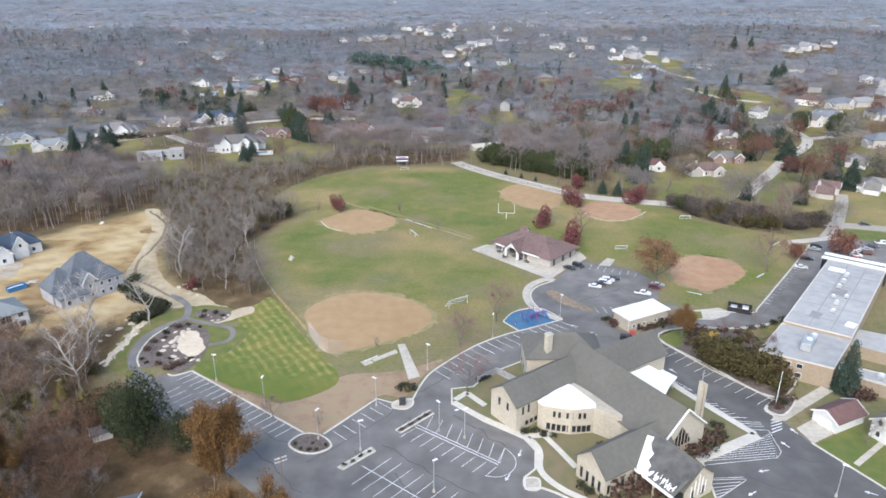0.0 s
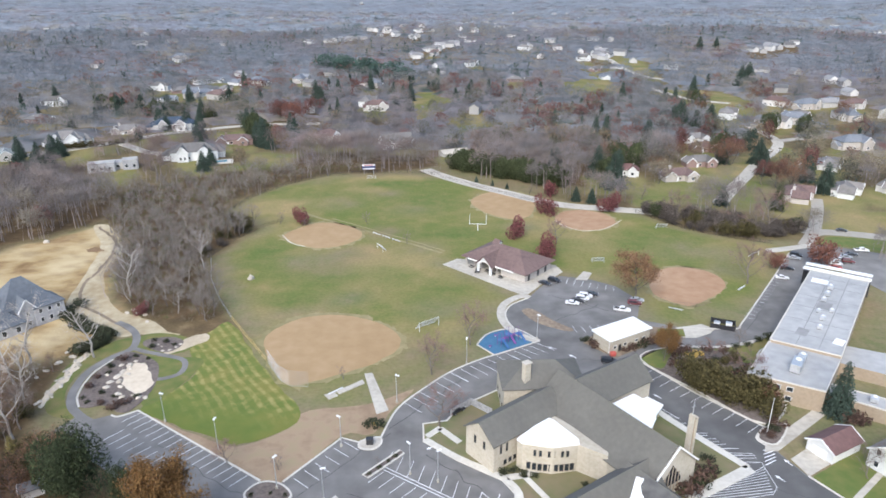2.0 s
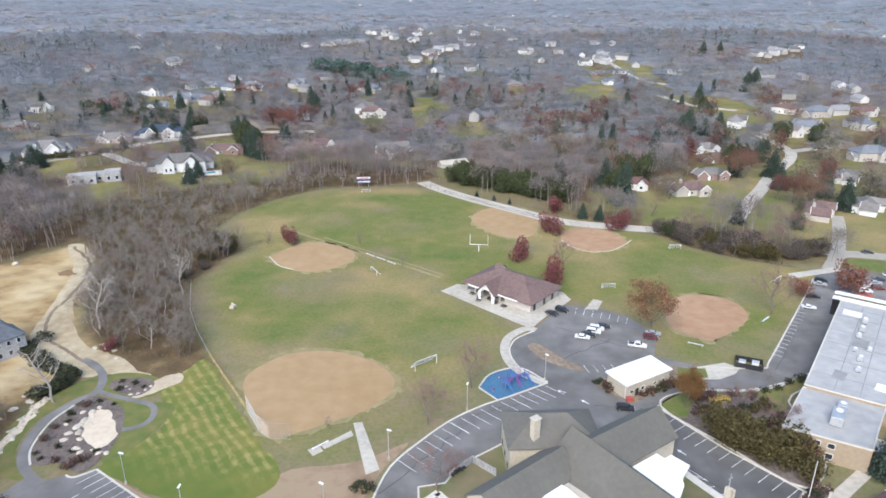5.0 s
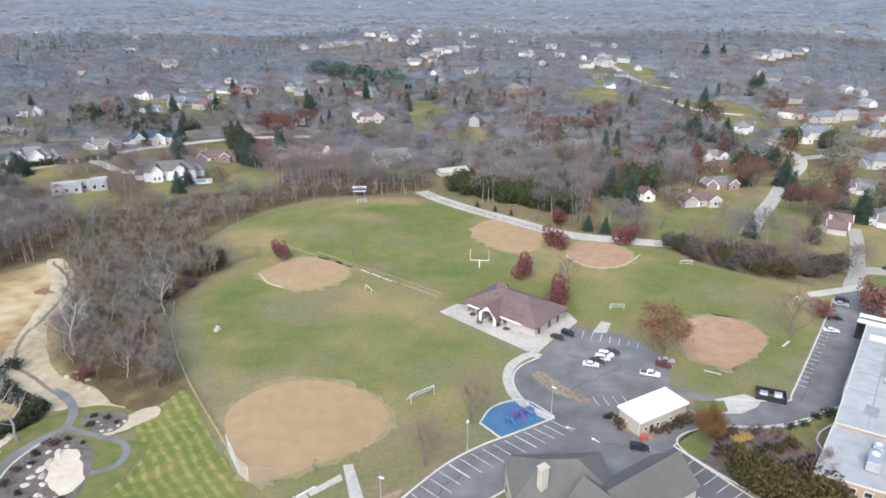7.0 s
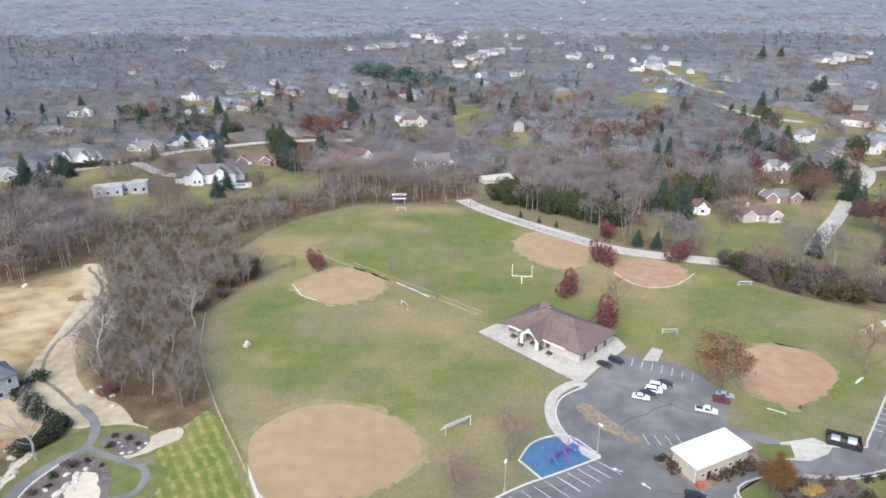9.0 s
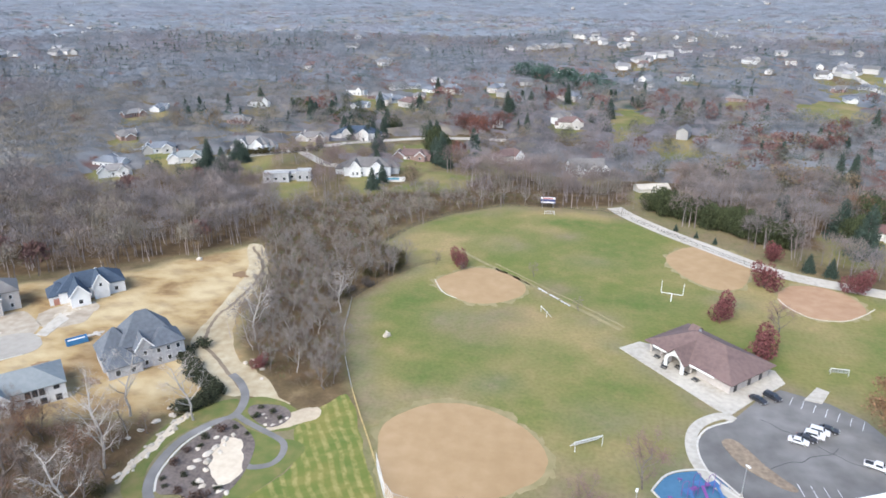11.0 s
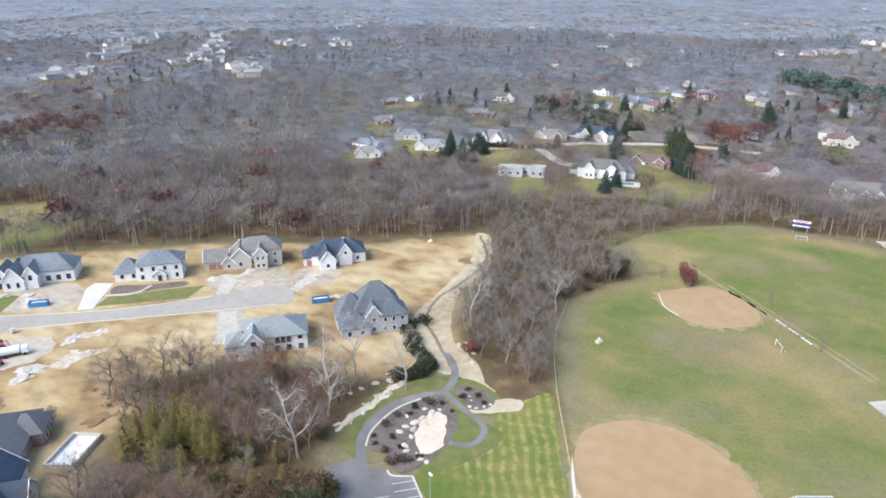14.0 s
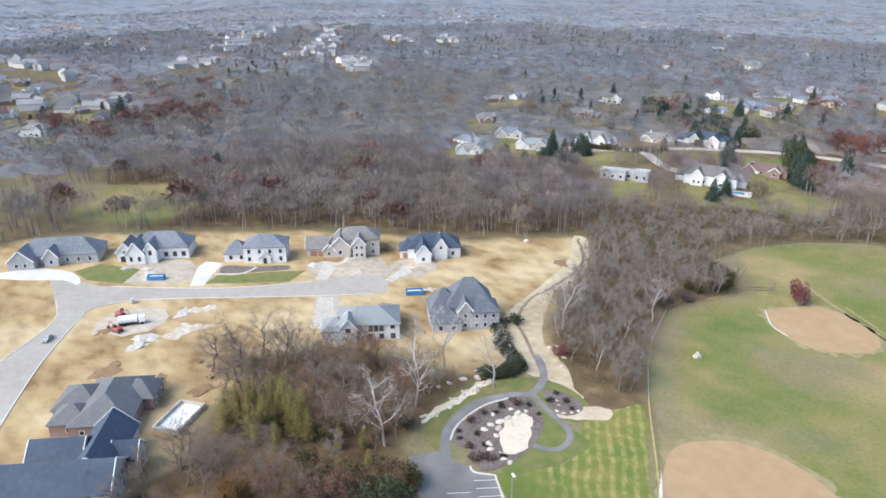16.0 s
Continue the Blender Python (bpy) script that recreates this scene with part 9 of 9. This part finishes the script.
for i in range(26):
    boulder(-95.4 + 1.3 * math.sin(i * 5.1), 163 + 0.98 * i, 0.28 + 0.28 * abs(math.sin(i * 2.3)), 0.55, "pale limestone boulder in the stone swale")
boulder(-58.8, 240.6, 1.3, 1.1, "tall pale upright boulder on the grass", 0.0)
boulder(-152, 282, 1.2, 0.7, "pale boulder on bare soil", 0.0)
for x, y, h, mat, lab in ((-10.4, 144, 1.5, DARK, "dark green waste bin on the kerb island"), (57.6, 180.8, 1.0, RED_STEEL, "small red box beside the shed"), (-213.4, 141.6, 1.3, METAL, "grey utility cabinet beside the new road")):
    b = thing("utility_box", pose(x, y, 0.15), lab, "utility box")
    part("casing", bevelled(-0.8, 0.8, -0.6, 0.6, 0, h, 0.06), mat, b)
    part("lid", bevelled(-0.85, 0.85, -0.65, 0.65, h, h + 0.08, 0.02), mat, b)


def skip(x, y, turn):
    s = thing("dumpster", pose(x, y, 0.05, 0, 0, turn), "open blue steel dumpster filled with scraps", "dumpster", "dumpsters")
    for b in ((-3, 3, -1.2, -1.1), (-3, 3, 1.1, 1.2), (-3, -2.9, -1.1, 1.1), (2.9, 3, -1.1, 1.1)):
        part("side", boxes((*b, 0.1, 1.7)), DUMPSTER, s)
    part("floor_plate", boxes((-2.9, 2.9, -1.1, 1.1, 0.1, 0.2)), DUMPSTER, s)
    part("scrap", bevelled(-2.6, 2.6, -0.9, 0.9, 0.2, 1.35, 0.3), WHITE_WALL, s, "pale building scrap")


skip(-149.4, 213, 50)
skip(-226.6, 156, 48)
trk = thing("tanker_truck", pose(-198.6, 134.6, 0.05, 0, 0, 62), "white tanker truck parked on bare soil", "truck")
bm = bmesh.new()
tube(bm, (-3.4, 0, 2.0), (2.2, 0, 2.0), 1.25, 1.25, 14)
part("tank", bm, WHITE_PAINT, trk)
part("cab", bevelled(2.5, 4.4, -1.1, 1.1, 0.6, 2.6, 0.18, 2), WHITE_PAINT, trk)
part("windscreen", boxes((4.38, 4.43, -0.9, 0.9, 1.6, 2.3)), GLASS, trk)
part("chassis", boxes((-3.6, 4.3, -0.9, 0.9, 0.5, 0.8)), DARK, trk)
for x in (-2.8, -1.6, 3.4):
    for s in (-1, 1):
        bm = bmesh.new()
        tube(bm, (x, s * 0.75, 0.5), (x, s * 1.1, 0.5), 0.5, 0.5, 12)
        part("wheel", bm, TYRE, trk)


def digger(x, y, turn, label):
    d = thing("excavator", pose(x, y, 0.05, 0, 0, turn), label, "excavator", "site machines")
    for s in (-1, 1):
        part("track", bevelled(-1.5, 1.5, s * 0.85 - 0.25, s * 0.85 + 0.25, 0, 0.7, 0.2), DARK, d)
    part("body", bevelled(-1.3, 1.0, -0.95, 0.95, 0.7, 1.7, 0.12), RED_STEEL, d)
    part("cab", bevelled(0.0, 1.0, 0.0, 0.9, 1.7, 2.6, 0.08), GLASS, d)
    bm = bmesh.new()
    tube(bm, (0.9, -0.3, 1.5), (3.0, -0.3, 3.0), 0.18, 0.14, 6)
    tube(bm, (3.0, -0.3, 3.0), (4.2, -0.3, 1.0), 0.14, 0.1, 6)
    part("boom", bm, RED_STEEL, d)
    part("bucket", bevelled(3.9, 4.6, -0.7, 0.1, 0.4, 1.0, 0.08), DARK, d)


digger(-206.6, 134.6, 30, "red excavator on the building site")
digger(-196.6, 129.6, 200, "orange-red excavator beside the tanker")
# foundation pad, spoil and rubble on the building site
pad = thing("foundation", pose(-140, 121.6, 0.05, 0, 0, 30), "pale concrete foundation walls of an unbuilt house", "foundation")
for b in ((-3.6, 3.6, -6, -5.6), (-3.6, 3.6, 5.6, 6), (-3.6, -3.2, -5.6, 5.6), (3.2, 3.6, -5.6, 5.6)):
    part("wall", boxes((*b, 0, 1.2)), CONCRETE, pad)
part("slab", boxes((-3.2, 3.2, -5.6, 5.6, 0, 0.25)), WHITE_ROOF, pad)


def rubble(x, y, r, h, mat, label, seed):
    bm = bmesh.new()
    bmesh.ops.create_icosphere(bm, subdivisions=3, radius=1)
    for v in bm.verts:
        k = 1 + 0.9 * noise.noise(v.co * 1.6 + Vector((seed, 0, 0))) + 0.3 * noise.noise(v.co * 5 + Vector((seed, 3, 0)))
        v.co = Vector((v.co.x * r * k, v.co.y * r * 0.6 * k, max(v.co.z, -0.05) * h * abs(k)))
    ob = part("mound", bm, mat, None)
    ob.matrix_basis = pose(x, y, 0.0, 0, 0, seed * 40)
    tagged(ob, label, "mound", "site mounds")


SPOIL = make("pale_spoil", [(0.4, 0.36, 0.31), (0.55, 0.51, 0.46)], 0.8, 0.95, bump=0.4)
BROWN_SOIL = make("brown_soil", [(0.19, 0.115, 0.06), (0.28, 0.18, 0.1)], 0.6, 0.95, bump=0.4)
for i, (x, y, r, h, mat) in enumerate(((-186, 133, 4.5, 0.9, SPOIL), (-183, 129.6, 3.5, 0.7, SPOIL), (-194, 150, 4, 0.5, SPOIL), (-232, 156, 3.5, 0.8, SPOIL), (-238, 158, 3, 1.0, SPOIL), (-244, 152, 2.4, 1.2, SPOIL), (-190, 216, 3.5, 0.8, SPOIL), (-196, 204, 3, 0.7, SPOIL), (-170, 236, 3, 0.6, SPOIL), (-148, 219, 2.4, 1.0, SPOIL),
                                       (-200, 127, 4, 0.8, BROWN_SOIL), (-160, 125, 6, 0.9, BROWN_SOIL), (-130, 196, 4, 0.8, BROWN_SOIL), (-150, 200, 4, 0.7, BROWN_SOIL), (-148, 132, 5, 0.8, BROWN_SOIL), (-176, 118, 6, 0.7, BROWN_SOIL), (-128, 272, 5, 0.6, BROWN_SOIL), (-142, 172, 3, 0.6, SPOIL), (-250, 178, 2, 1.0, SPOIL))):
    rubble(x, y, r * (0.7 if mat is BROWN_SOIL else 0.85), h * (0.35 if mat is BROWN_SOIL else 0.6), mat, "low heap of pale rubble on the site" if mat is SPOIL else "low heap of brown soil on the site", i + 1.3)
